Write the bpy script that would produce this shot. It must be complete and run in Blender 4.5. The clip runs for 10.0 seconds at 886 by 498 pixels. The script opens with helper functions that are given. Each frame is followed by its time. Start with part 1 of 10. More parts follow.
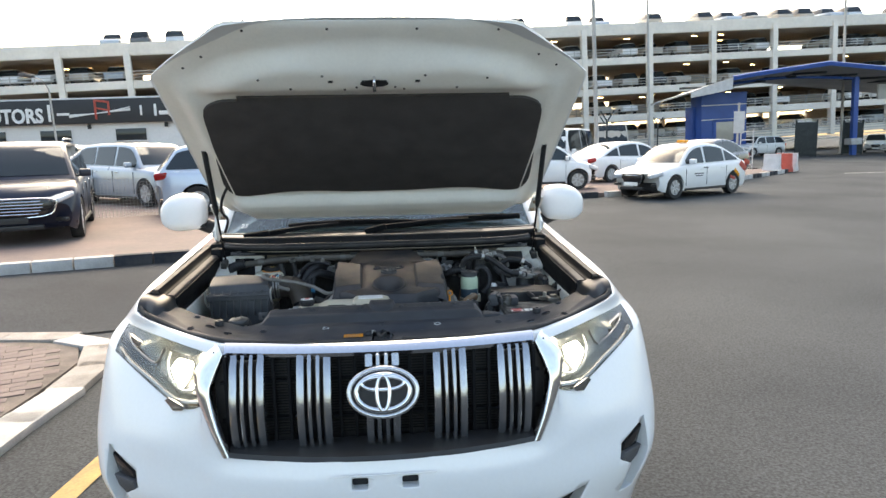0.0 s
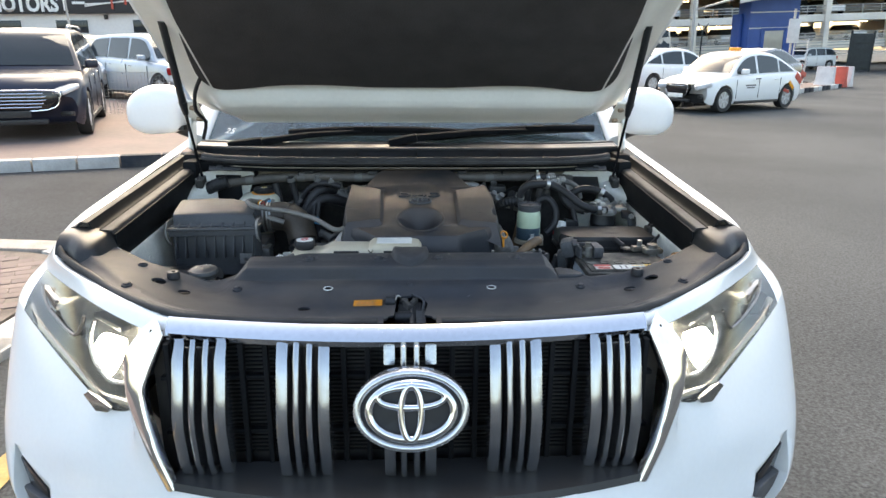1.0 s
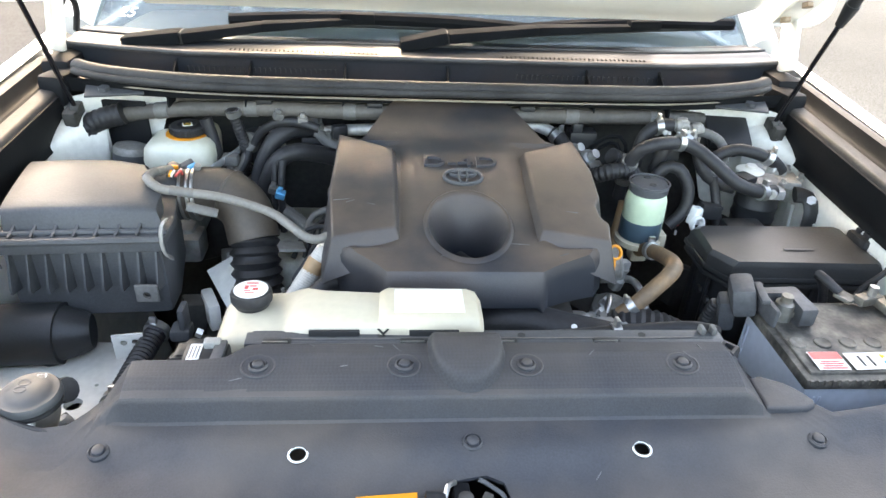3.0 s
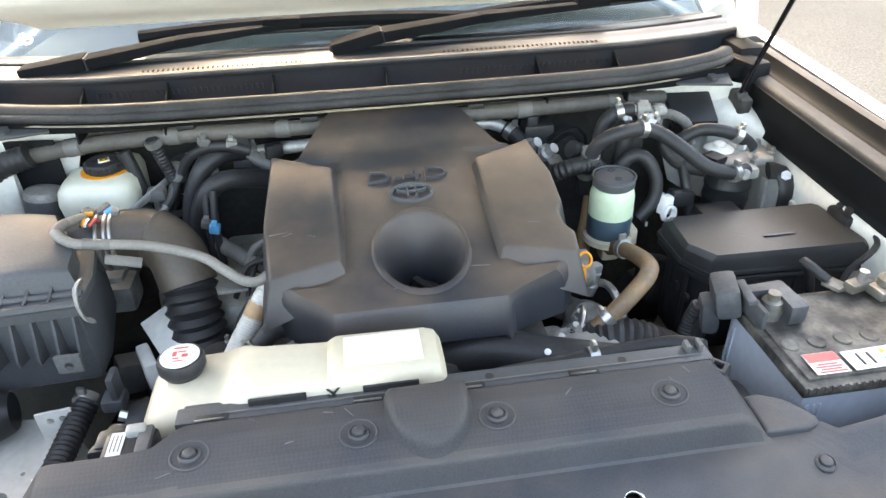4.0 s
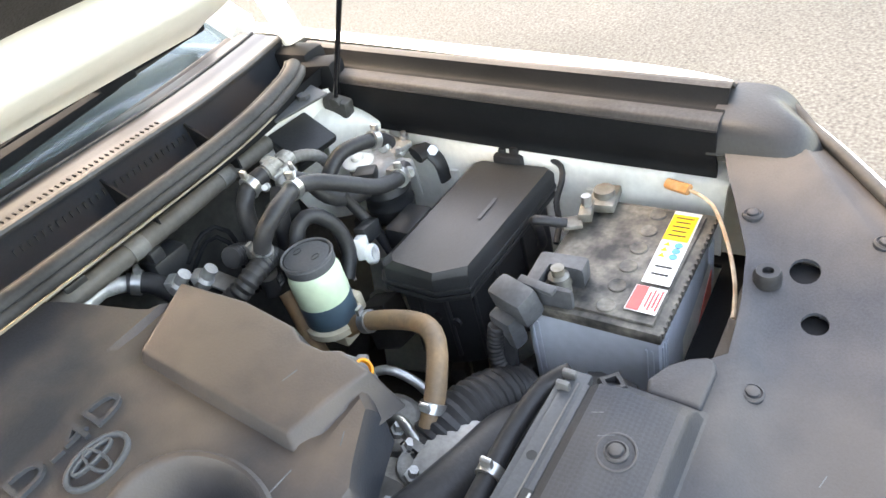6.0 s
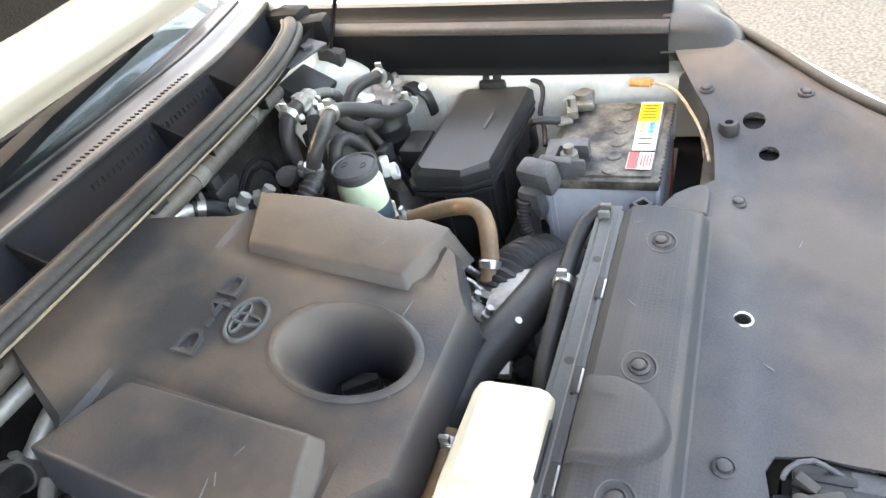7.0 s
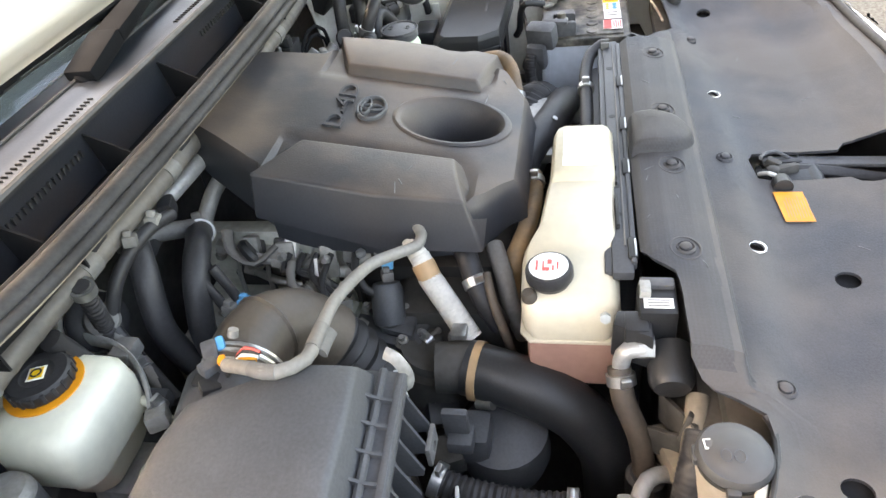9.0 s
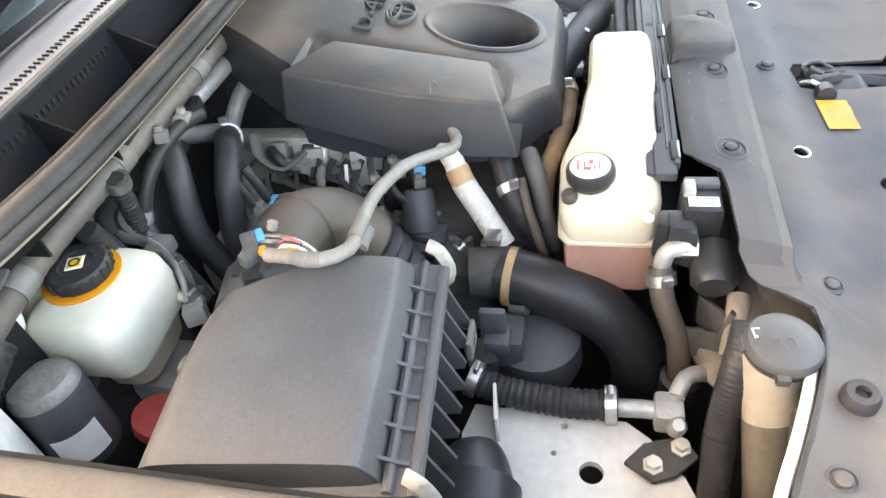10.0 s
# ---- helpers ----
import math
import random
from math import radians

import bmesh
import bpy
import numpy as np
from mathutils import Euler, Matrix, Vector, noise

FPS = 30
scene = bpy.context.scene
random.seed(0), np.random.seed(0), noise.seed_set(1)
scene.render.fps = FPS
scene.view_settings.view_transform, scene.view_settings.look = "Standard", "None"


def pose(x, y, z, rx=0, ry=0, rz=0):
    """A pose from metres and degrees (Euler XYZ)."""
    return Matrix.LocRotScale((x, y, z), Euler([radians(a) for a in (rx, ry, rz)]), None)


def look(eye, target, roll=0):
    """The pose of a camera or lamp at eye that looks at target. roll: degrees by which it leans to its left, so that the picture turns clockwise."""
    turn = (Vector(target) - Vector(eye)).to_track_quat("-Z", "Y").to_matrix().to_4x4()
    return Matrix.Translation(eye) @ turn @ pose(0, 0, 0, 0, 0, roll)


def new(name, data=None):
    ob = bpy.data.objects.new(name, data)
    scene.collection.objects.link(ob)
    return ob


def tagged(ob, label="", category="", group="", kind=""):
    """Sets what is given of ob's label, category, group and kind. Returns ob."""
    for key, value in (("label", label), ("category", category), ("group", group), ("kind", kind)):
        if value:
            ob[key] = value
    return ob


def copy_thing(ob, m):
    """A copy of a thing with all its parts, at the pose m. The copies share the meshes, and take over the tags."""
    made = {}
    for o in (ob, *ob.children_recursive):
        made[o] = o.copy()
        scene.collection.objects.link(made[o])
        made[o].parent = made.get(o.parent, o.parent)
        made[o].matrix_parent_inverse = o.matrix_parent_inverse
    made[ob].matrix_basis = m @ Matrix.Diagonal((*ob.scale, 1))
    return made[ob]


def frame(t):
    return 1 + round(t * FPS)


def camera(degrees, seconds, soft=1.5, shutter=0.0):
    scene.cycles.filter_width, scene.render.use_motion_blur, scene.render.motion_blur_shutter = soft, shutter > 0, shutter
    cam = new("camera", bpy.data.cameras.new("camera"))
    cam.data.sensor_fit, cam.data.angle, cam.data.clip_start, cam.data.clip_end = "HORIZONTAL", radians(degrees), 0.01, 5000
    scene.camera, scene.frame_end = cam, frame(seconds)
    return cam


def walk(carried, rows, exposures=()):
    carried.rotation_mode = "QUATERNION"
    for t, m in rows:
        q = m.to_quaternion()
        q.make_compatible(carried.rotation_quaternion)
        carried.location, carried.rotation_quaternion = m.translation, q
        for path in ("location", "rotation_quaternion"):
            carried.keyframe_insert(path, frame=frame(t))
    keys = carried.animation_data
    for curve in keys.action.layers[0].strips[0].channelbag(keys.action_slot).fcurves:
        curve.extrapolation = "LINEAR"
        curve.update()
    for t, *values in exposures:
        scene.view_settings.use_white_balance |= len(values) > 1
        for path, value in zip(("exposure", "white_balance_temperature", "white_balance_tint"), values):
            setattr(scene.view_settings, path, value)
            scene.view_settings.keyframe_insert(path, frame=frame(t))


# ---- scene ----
cam = camera(66.5, 10.0)
PATH = [
    (0, (0.027, -1.85, 1.68), (0.19, 0.119, 1.366), -1.1),
    (0.5, (0.051, -1.51, 1.64), (0.155, 0.454, 1.277), 0.5),
    (1, (0.005, -1.102, 1.607), (0.096, 0.81, 1.028), 0.5),
    (1.5, (-0.042, -0.763, 1.619), (0.06, 1.089, 0.871), 0.5),
    (2, (-0.028, -0.471, 1.628), (0.059, 1.354, 0.816), 2.0),
    (2.2, (-0.044, -0.38, 1.628), (0.047, 1.429, 0.778), 1.7),
    (3.3, (-0.092, -0.123, 1.637), (0.091, 1.573, 0.591), 2.9),
    (3.5, (-0.083, -0.103, 1.643), (0.121, 1.59, 0.598), 1.7),
    (4, (-0.048, -0.047, 1.638), (0.179, 1.623, 0.561), -1.6),
    (4.5, (0.021, 0.033, 1.626), (0.418, 1.646, 0.512), -6.1),
    (5, (0.038, 0.121, 1.633), (0.763, 1.596, 0.493), -10.3),
    (5.2, (0.019, 0.144, 1.641), (0.927, 1.517, 0.505), -13.0),
    (6.3, (-0.121, 0.318, 1.625), (1.102, 1.341, 0.418), -15.9),
    (6.5, (-0.184, 0.335, 1.626), (1.066, 1.319, 0.414), -16.4),
    (7, (-0.361, 0.356, 1.647), (0.999, 1.144, 0.409), -15.9),
    (7.5, (-0.495, 0.379, 1.64), (0.913, 1.053, 0.391), -10.9),
    (8, (-0.641, 0.395, 1.663), (0.864, 0.954, 0.471), -7.9),
    (8.5, (-0.77, 0.479, 1.666), (0.756, 0.986, 0.477), -12.2),
    (9, (-0.833, 0.543, 1.638), (0.644, 0.95, 0.352), -9.9),
    (9.5, (-0.851, 0.559, 1.622), (0.597, 0.942, 0.297), -9.5),
    (10, (-0.87, 0.587, 1.595), (0.505, 0.99, 0.2), -9.8),
]
EXPOSURES = [(0.0, 1.95, 7700, 8), (0.5, 1.75, 7700, 8), (1.0, 2.2, 7700, 8), (1.5, 2.52, 7700, 8), (2.0, 3.3, 7800, 9), (3.5, 3.7, 9000, 11), (4.5, 3.85, 9100, 11), (5.0, 4.05, 9200, 12), (6.5, 4.0, 9700, 13), (7.0, 4.15, 9900, 13), (7.5, 4.1, 10100, 14), (8.0, 3.75, 10200, 14), (9.0, 3.88, 10000, 14), (10.0, 4.22, 9900, 13)]
walk(cam, [(t, look(eye, target, roll)) for t, eye, target, roll in PATH], EXPOSURES)

# world: hazy evening sky, the low sun hidden behind the car park
world = bpy.data.worlds.new("world")
scene.world = world
world.use_nodes = True
wn = world.node_tree
sky = wn.nodes.new("ShaderNodeTexSky")
sky.sky_type, sky.sun_disc = "NISHITA", False
sky.sun_elevation, sky.sun_rotation = radians(38), radians(-8)
sky.air_density, sky.dust_density, sky.ozone_density = 1.0, 3.0, 1.0
bg = wn.nodes["Background"]
bg.inputs["Strength"].default_value = 0.15
wn.links.new(sky.outputs[0], bg.inputs["Color"])
sun = new("sun", bpy.data.lights.new("sun", "SUN"))
sun.data.energy, sun.data.angle, sun.data.color = 0.5, radians(25), (1.0, 0.94, 0.87)
sun.matrix_world = look((0, 0, 20), (-0.5, -7.0, 0))

# ---- materials ----
def material(name, color, rough=0.5, metal=0.0, second=None, scale=6.0, fine=90.0, vary=0.12, bump=0.1, dust=0.0,
             dust_color=(0.25, 0.18, 0.125), coat=0.0, emit=0.0, rand=0.0, bump_scale=None, trans=0.0, spec=0.5, stretch=None, weave=0.0):
    m = bpy.data.materials.new(name)
    m.use_nodes = True
    nt = m.node_tree
    b = nt.nodes["Principled BSDF"]
    L = nt.links.new
    co = nt.nodes.new("ShaderNodeTexCoord")
    src = co.outputs["Object"]
    if stretch:
        mp = nt.nodes.new("ShaderNodeMapping")
        mp.inputs["Scale"].default_value = stretch
        L(src, mp.inputs[0])
        src = mp.outputs[0]
    n1 = nt.nodes.new("ShaderNodeTexNoise")
    n1.inputs["Scale"].default_value, n1.inputs["Detail"].default_value = scale, 5
    n2 = nt.nodes.new("ShaderNodeTexNoise")
    n2.inputs["Scale"].default_value, n2.inputs["Detail"].default_value = fine, 3
    L(src, n1.inputs[0]); L(src, n2.inputs[0])
    sec = second or tuple(c * (1 - 2.2 * vary) for c in color)
    ramp = nt.nodes.new("ShaderNodeMapRange")
    ramp.inputs["From Min"].default_value, ramp.inputs["From Max"].default_value = 0.35, 0.68
    L(n1.outputs[0], ramp.inputs[0])
    mix = nt.nodes.new("ShaderNodeMix")
    mix.data_type = "RGBA"
    mix.inputs["A"].default_value, mix.inputs["B"].default_value = (*color, 1), (*sec, 1)
    L(ramp.outputs[0], mix.inputs["Factor"])
    hsv = nt.nodes.new("ShaderNodeHueSaturation")
    L(mix.outputs["Result"], hsv.inputs["Color"])
    mr = nt.nodes.new("ShaderNodeMapRange")
    mr.inputs["From Min"].default_value, mr.inputs["From Max"].default_value = 0.25, 0.75
    mr.inputs["To Min"].default_value, mr.inputs["To Max"].default_value = 1 - vary, 1 + vary
    L(n2.outputs[0], mr.inputs[0])
    val = mr.outputs[0]
    if weave:
        ck = nt.nodes.new("ShaderNodeTexChecker")
        ck.inputs["Scale"].default_value = weave
        rot = nt.nodes.new("ShaderNodeMapping")
        rot.inputs["Rotation"].default_value = (0, 0, radians(45))
        L(src, rot.inputs[0])
        L(rot.outputs[0], ck.inputs[0])
        wv = nt.nodes.new("ShaderNodeMapRange")
        wv.inputs["To Min"].default_value, wv.inputs["To Max"].default_value = 0.9, 1.1
        L(ck.outputs["Fac"], wv.inputs[0])
        wm = nt.nodes.new("ShaderNodeMath")
        wm.operation = "MULTIPLY"
        L(val, wm.inputs[0]); L(wv.outputs[0], wm.inputs[1])
        val = wm.outputs[0]
    if rand:
        oi = nt.nodes.new("ShaderNodeObjectInfo")
        r2 = nt.nodes.new("ShaderNodeMapRange")
        r2.inputs["To Min"].default_value, r2.inputs["To Max"].default_value = 1 - rand, 1 + rand
        L(oi.outputs["Random"], r2.inputs[0])
        mm = nt.nodes.new("ShaderNodeMath")
        mm.operation = "MULTIPLY"
        L(val, mm.inputs[0]); L(r2.outputs[0], mm.inputs[1])
        val = mm.outputs[0]
    L(val, hsv.inputs["Value"])
    col = hsv.outputs[0]
    if dust:
        ge = nt.nodes.new("ShaderNodeNewGeometry")
        sx = nt.nodes.new("ShaderNodeSeparateXYZ")
        L(ge.outputs["Normal"], sx.inputs[0])
        up = nt.nodes.new("ShaderNodeMapRange")
        up.inputs["From Min"].default_value, up.inputs["From Max"].default_value = 0.1, 1.0
        up.inputs["To Max"].default_value = dust
        L(sx.outputs["Z"], up.inputs[0])
        n3 = nt.nodes.new("ShaderNodeTexNoise")
        n3.inputs["Scale"].default_value, n3.inputs["Detail"].default_value = 4.5, 7
        L(src, n3.inputs[0])
        d2 = nt.nodes.new("ShaderNodeMapRange")
        d2.inputs["From Min"].default_value, d2.inputs["From Max"].default_value = 0.4, 0.62
        d2.inputs["To Min"].default_value = 0.1
        L(n3.outputs[0], d2.inputs[0])
        mu = nt.nodes.new("ShaderNodeMath")
        mu.operation = "MULTIPLY"
        L(up.outputs[0], mu.inputs[0]); L(d2.outputs[0], mu.inputs[1])
        dm = nt.nodes.new("ShaderNodeMix")
        dm.data_type = "RGBA"
        dm.inputs["B"].default_value = (*dust_color, 1)
        L(col, dm.inputs["A"]); L(mu.outputs[0], dm.inputs["Factor"])
        col = dm.outputs["Result"]
    L(col, b.inputs["Base Color"])
    rr = nt.nodes.new("ShaderNodeMapRange")
    rr.inputs["To Min"].default_value, rr.inputs["To Max"].default_value = max(0.02, rough - 0.1), min(1, rough + 0.12)
    L(n1.outputs[0], rr.inputs[0])
    L(rr.outputs[0], b.inputs["Roughness"])
    b.inputs["Metallic"].default_value = metal
    b.inputs["Coat Weight"].default_value = coat
    b.inputs["Coat Roughness"].default_value = 0.04
    b.inputs["Transmission Weight"].default_value = trans
    b.inputs["Specular IOR Level"].default_value = spec
    if emit:
        b.inputs["Emission Color"].default_value = (*color, 1)
        b.inputs["Emission Strength"].default_value = emit
    if bump:
        bp = nt.nodes.new("ShaderNodeBump")
        bp.inputs["Strength"].default_value = bump
        bp.inputs["Distance"].default_value = 0.004
        nb = n2
        if bump_scale:
            nb = nt.nodes.new("ShaderNodeTexNoise")
            nb.inputs["Scale"].default_value, nb.inputs["Detail"].default_value = bump_scale, 4
            L(src, nb.inputs[0])
        L(nb.outputs[0], bp.inputs["Height"])
        L(bp.outputs[0], b.inputs["Normal"])
    if weave:
        # fine twill grain: two crossed sets of ridges
        wb = nt.nodes.new("ShaderNodeBump")
        wb.inputs["Strength"].default_value, wb.inputs["Distance"].default_value = 0.35, 0.001
        L(ck.outputs["Fac"], wb.inputs["Height"])
        L(wb.outputs[0], b.inputs["Normal"])
    return m


M_WHITE = material("white_car_paint", (0.78, 0.79, 0.79), 0.3, scale=2, vary=0.015, bump=0.01, coat=0.8)
M_PRIMER = material("hood_inner_paint", (0.88, 0.86, 0.80), 0.35, scale=7, vary=0.025, bump=0.012, coat=0.25)
M_APRON = material("apron_paint", (0.74, 0.73, 0.68), 0.4, scale=9, vary=0.08, bump=0.04, coat=0.2, dust=0.25)
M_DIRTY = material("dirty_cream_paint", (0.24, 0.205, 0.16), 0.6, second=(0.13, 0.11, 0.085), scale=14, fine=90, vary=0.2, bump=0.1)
M_SCUFF = material("scuffed_plastic", (0.15, 0.15, 0.15), 0.7, scale=60, vary=0.2, bump=0.05)
M_PAD = material("hood_felt", (0.075, 0.069, 0.068), 0.95, scale=10, fine=260, vary=0.09, bump=0.5, spec=0.2)
M_COVER = material("cover_plastic", (0.046, 0.049, 0.057), 0.52, scale=5, fine=420, vary=0.16, bump=0.14, dust=0.40, dust_color=(0.2, 0.163, 0.132), spec=0.22)
M_WEAVE = material("woven_grain_plastic", (0.037, 0.040, 0.048), 0.5, scale=5, fine=420, vary=0.12, bump=0.0, dust=0.24, weave=300, dust_color=(0.2, 0.165, 0.135), spec=0.2)
M_ENGINE = material("engine_cover_plastic", (0.025, 0.028, 0.035), 0.45, scale=5, fine=380, vary=0.14, bump=0.1, dust=0.42, dust_color=(0.29, 0.195, 0.13), spec=0.4)
M_COWL = material("cowl_plastic", (0.018, 0.021, 0.027), 0.32, scale=9, fine=300, vary=0.15, bump=0.05, dust=0.0, spec=0.5)
M_WIPER = material("matt_wiper_black", (0.010, 0.011, 0.013), 0.75, scale=12, fine=300, vary=0.15, bump=0.05, spec=0.04)
# dusty and paler than the cowl: the lip's gloss highlight is in the colour
M_LIP = material("dusty_highlight_lip", (0.05, 0.05, 0.052), 0.5, scale=20, fine=200, vary=0.2, bump=0.05, spec=0.4)
M_PANEL = material("satin_black_panel", (0.0105, 0.0112, 0.0128), 0.6, scale=9, fine=300, vary=0.12, bump=0.05, spec=0.1)
M_BLACK = material("black_plastic", (0.024, 0.025, 0.027), 0.4, scale=9, fine=300, vary=0.15, bump=0.07, dust=0.05, dust_color=(0.21, 0.18, 0.15), spec=0.35)
M_GREYP = material("grey_plastic", (0.072, 0.075, 0.081), 0.5, scale=9, fine=300, vary=0.14, bump=0.08, dust=0.06, dust_color=(0.21, 0.18, 0.15), spec=0.35)
M_RUBBER = material("black_rubber", (0.029, 0.029, 0.032), 0.45, scale=14, fine=200, vary=0.2, bump=0.1, dust=0.06, dust_color=(0.21, 0.18, 0.15), spec=0.3)
# the seal's pale sheen is put into its base colour and dust
M_SEAL = material("rubber_seal", (0.045, 0.044, 0.045), 0.5, scale=12, fine=200, vary=0.2, bump=0.1, dust=0.22, dust_color=(0.2, 0.18, 0.16), spec=0.12)
M_DARK = material("dark_metal", (0.05, 0.049, 0.046), 0.7, scale=9, fine=80, vary=0.3, bump=0.3, dust=0.15)
M_ALU = material("cast_aluminium", (0.46, 0.46, 0.45), 0.45, metal=0.45, scale=15, fine=120, vary=0.2, bump=0.3, dust=0.4)
M_OLIVE = material("olive_metal", (0.55, 0.555, 0.5), 0.5, metal=0.1, scale=9, fine=90, vary=0.2, bump=0.2, dust=0.35)
M_STEEL = material("zinc_steel", (0.55, 0.55, 0.54), 0.32, metal=0.9, scale=20, fine=200, vary=0.12, bump=0.05)
M_CHROME = material("chrome", (0.72, 0.73, 0.75), 0.1, metal=1.0, scale=4, vary=0.04, bump=0.0)
M_SATIN = material("satin_silver", (0.6, 0.61, 0.63), 0.24, metal=0.9, scale=4, vary=0.04, bump=0.0)
M_BARS = material("smoked_silver", (0.36, 0.37, 0.39), 0.2, metal=0.9, scale=4, vary=0.06, bump=0.0)
M_SMOKE = material("smoke_chrome", (0.2, 0.205, 0.21), 0.25, metal=0.9, scale=4, vary=0.05, bump=0.0)
M_GLOSS = material("gloss_black", (0.01, 0.01, 0.012), 0.12, scale=4, vary=0.05, bump=0.0)
M_NATURAL = material("aged_natural_plastic", (0.56, 0.50, 0.39), 0.4, second=(0.5, 0.43, 0.31), scale=6, vary=0.05, bump=0.04)
M_COOLANT = material("coolant_seen_through_plastic", (0.36, 0.2, 0.16), 0.4, second=(0.42, 0.27, 0.2), scale=5, vary=0.06, bump=0.03)
M_MILK = material("milky_plastic", (0.6, 0.59, 0.5), 0.35, second=(0.6, 0.57, 0.44), scale=7, vary=0.05, bump=0.03)
M_GREENP = material("greenish_plastic", (0.45, 0.56, 0.4), 0.35, second=(0.52, 0.6, 0.44), scale=9, vary=0.06, bump=0.03)
M_FLUID = material("dark_fluid_seen_through_plastic", (0.05, 0.085, 0.11), 0.3, scale=9, vary=0.1, bump=0.02)
M_ORANGE = material("orange_label", (0.8, 0.29, 0.02), 0.45, scale=30, vary=0.06, bump=0.02)
M_YELLOW = material("yellow_plastic", (0.85, 0.5, 0.02), 0.4, scale=20, vary=0.06, bump=0.02)
M_RED = material("red_label", (0.62, 0.09, 0.08), 0.45, scale=30, vary=0.08, bump=0.0)
M_LABEL = material("white_label", (0.8, 0.79, 0.75), 0.45, scale=30, vary=0.06, bump=0.0)
M_INK = material("black_ink", (0.02, 0.02, 0.02), 0.6, scale=30, vary=0.05, bump=0.0)
M_BLUE = material("blue_plastic", (0.06, 0.32, 0.55), 0.4, scale=20, vary=0.05, bump=0.0)
M_BATTERY = material("battery_case", (0.45, 0.49, 0.55), 0.4, scale=8, vary=0.06, bump=0.05)
M_BATTOP = material("battery_top", (0.016, 0.016, 0.016), 0.6, second=(0.2, 0.178, 0.148), scale=24, fine=150, vary=0.3, bump=0.2, dust=0.0)
M_TERM = material("dull_grey_cap", (0.07, 0.073, 0.08), 0.55, scale=30, fine=160, vary=0.2, bump=0.1, dust=0.15)
M_CLAMP = material("lead_terminal", (0.22, 0.215, 0.2), 0.5, metal=0.6, second=(0.16, 0.14, 0.11), scale=40, vary=0.2, bump=0.2)
M_RUSTY = material("orange_rust", (0.4, 0.17, 0.055), 0.85, second=(0.5, 0.3, 0.16), scale=60, vary=0.25, bump=0.4)
M_RUST = material("rusty_seam", (0.4, 0.32, 0.24), 0.8, second=(0.27, 0.16, 0.09), scale=40, vary=0.25, bump=0.3)
M_BROWNH = material("browned_hose", (0.13, 0.09, 0.06), 0.6, second=(0.3, 0.17, 0.08), scale=16, fine=150, vary=0.15, bump=0.1, dust=0.3)
M_ELBOW = material("dusty_intake_elbow", (0.05, 0.04, 0.033), 0.55, second=(0.085, 0.066, 0.05), scale=12, fine=160, vary=0.15, bump=0.1, dust=0.15)
M_LOOM = material("grey_conduit", (0.14, 0.138, 0.133), 0.6, scale=18, fine=200, vary=0.15, bump=0.1, dust=0.3)
M_HARNESS = material("dusty_tape", (0.095, 0.086, 0.077), 0.6, second=(0.06, 0.055, 0.05), scale=14, fine=150, vary=0.15, bump=0.1, dust=0.2)
M_CONDUIT = material("faded_conduit", (0.20, 0.19, 0.175), 0.55, scale=18, fine=200, vary=0.15, bump=0.08, dust=0.2)
M_SLEEVE = material("white_heat_sleeve", (0.58, 0.55, 0.5), 0.6, scale=20, fine=200, vary=0.1, bump=0.15, dust=0.06)
M_TAPE = material("tan_tape", (0.45, 0.28, 0.15), 0.6, scale=30, vary=0.1, bump=0.05)
M_WASHER = material("stained_washer_neck", (0.31, 0.285, 0.25), 0.5, second=(0.2, 0.165, 0.125), scale=7, vary=0.1, bump=0.05)
M_OLDNECK = material("dirty_plastic_neck", (0.10, 0.09, 0.077), 0.6, second=(0.06, 0.052, 0.045), scale=16, fine=140, vary=0.15, bump=0.08)
M_CAPGREY = material("grey_cap", (0.05, 0.053, 0.056), 0.5, scale=14, vary=0.1, bump=0.05, dust=0.14)
M_TYRE = material("tyre_rubber", (0.022, 0.022, 0.022), 0.8, scale=14, vary=0.2, bump=0.2, dust=0.2)
M_CAST = material("dusty_casting", (0.33, 0.325, 0.31), 0.5, metal=0.15, second=(0.16, 0.15, 0.135), scale=18, fine=140, vary=0.2, bump=0.3, dust=0.25)
M_CLEAR = material("clear_lamp", (0.55, 0.57, 0.6), 0.12, scale=9, vary=0.12, bump=0.0, coat=1.0)
M_RIM = material("alloy_rim", (0.55, 0.55, 0.55), 0.35, metal=0.3, scale=10, vary=0.06, bump=0.0)
M_LAMP = material("headlamp_glow", (1.0, 0.98, 0.92), 0.3, scale=4, vary=0.0, bump=0.0, emit=6.0)
M_REFLECT = material("lamp_reflector", (0.34, 0.335, 0.32), 0.2, metal=0.85, scale=6, vary=0.1, bump=0.0)
M_AMBER = material("amber_lens", (0.8, 0.32, 0.03), 0.2, scale=6, vary=0.05, bump=0.0)
M_TAIL = material("red_lens", (0.35, 0.015, 0.015), 0.15, scale=6, vary=0.05, bump=0.0)
M_ASPHALT = material("asphalt", (0.060, 0.066, 0.069), 0.85, second=(0.043, 0.048, 0.051), scale=0.35, fine=60, vary=0.5, bump=0.9, bump_scale=110, spec=0.15)
M_LANE = material("older_asphalt", (0.037, 0.043, 0.049), 0.85, second=(0.024, 0.028, 0.033), scale=0.4, fine=60, vary=0.5, bump=0.6, bump_scale=110, spec=0.15)
M_PAVER = material("reddish_paver", (0.15, 0.11, 0.098), 0.8, second=(0.12, 0.092, 0.084), scale=3, fine=70, vary=0.12, bump=0.25, rand=0.14)
M_PINK = material("pink_pavement", (0.19, 0.137, 0.117), 0.85, second=(0.155, 0.118, 0.103), scale=0.8, fine=12, vary=0.1, bump=0.2)
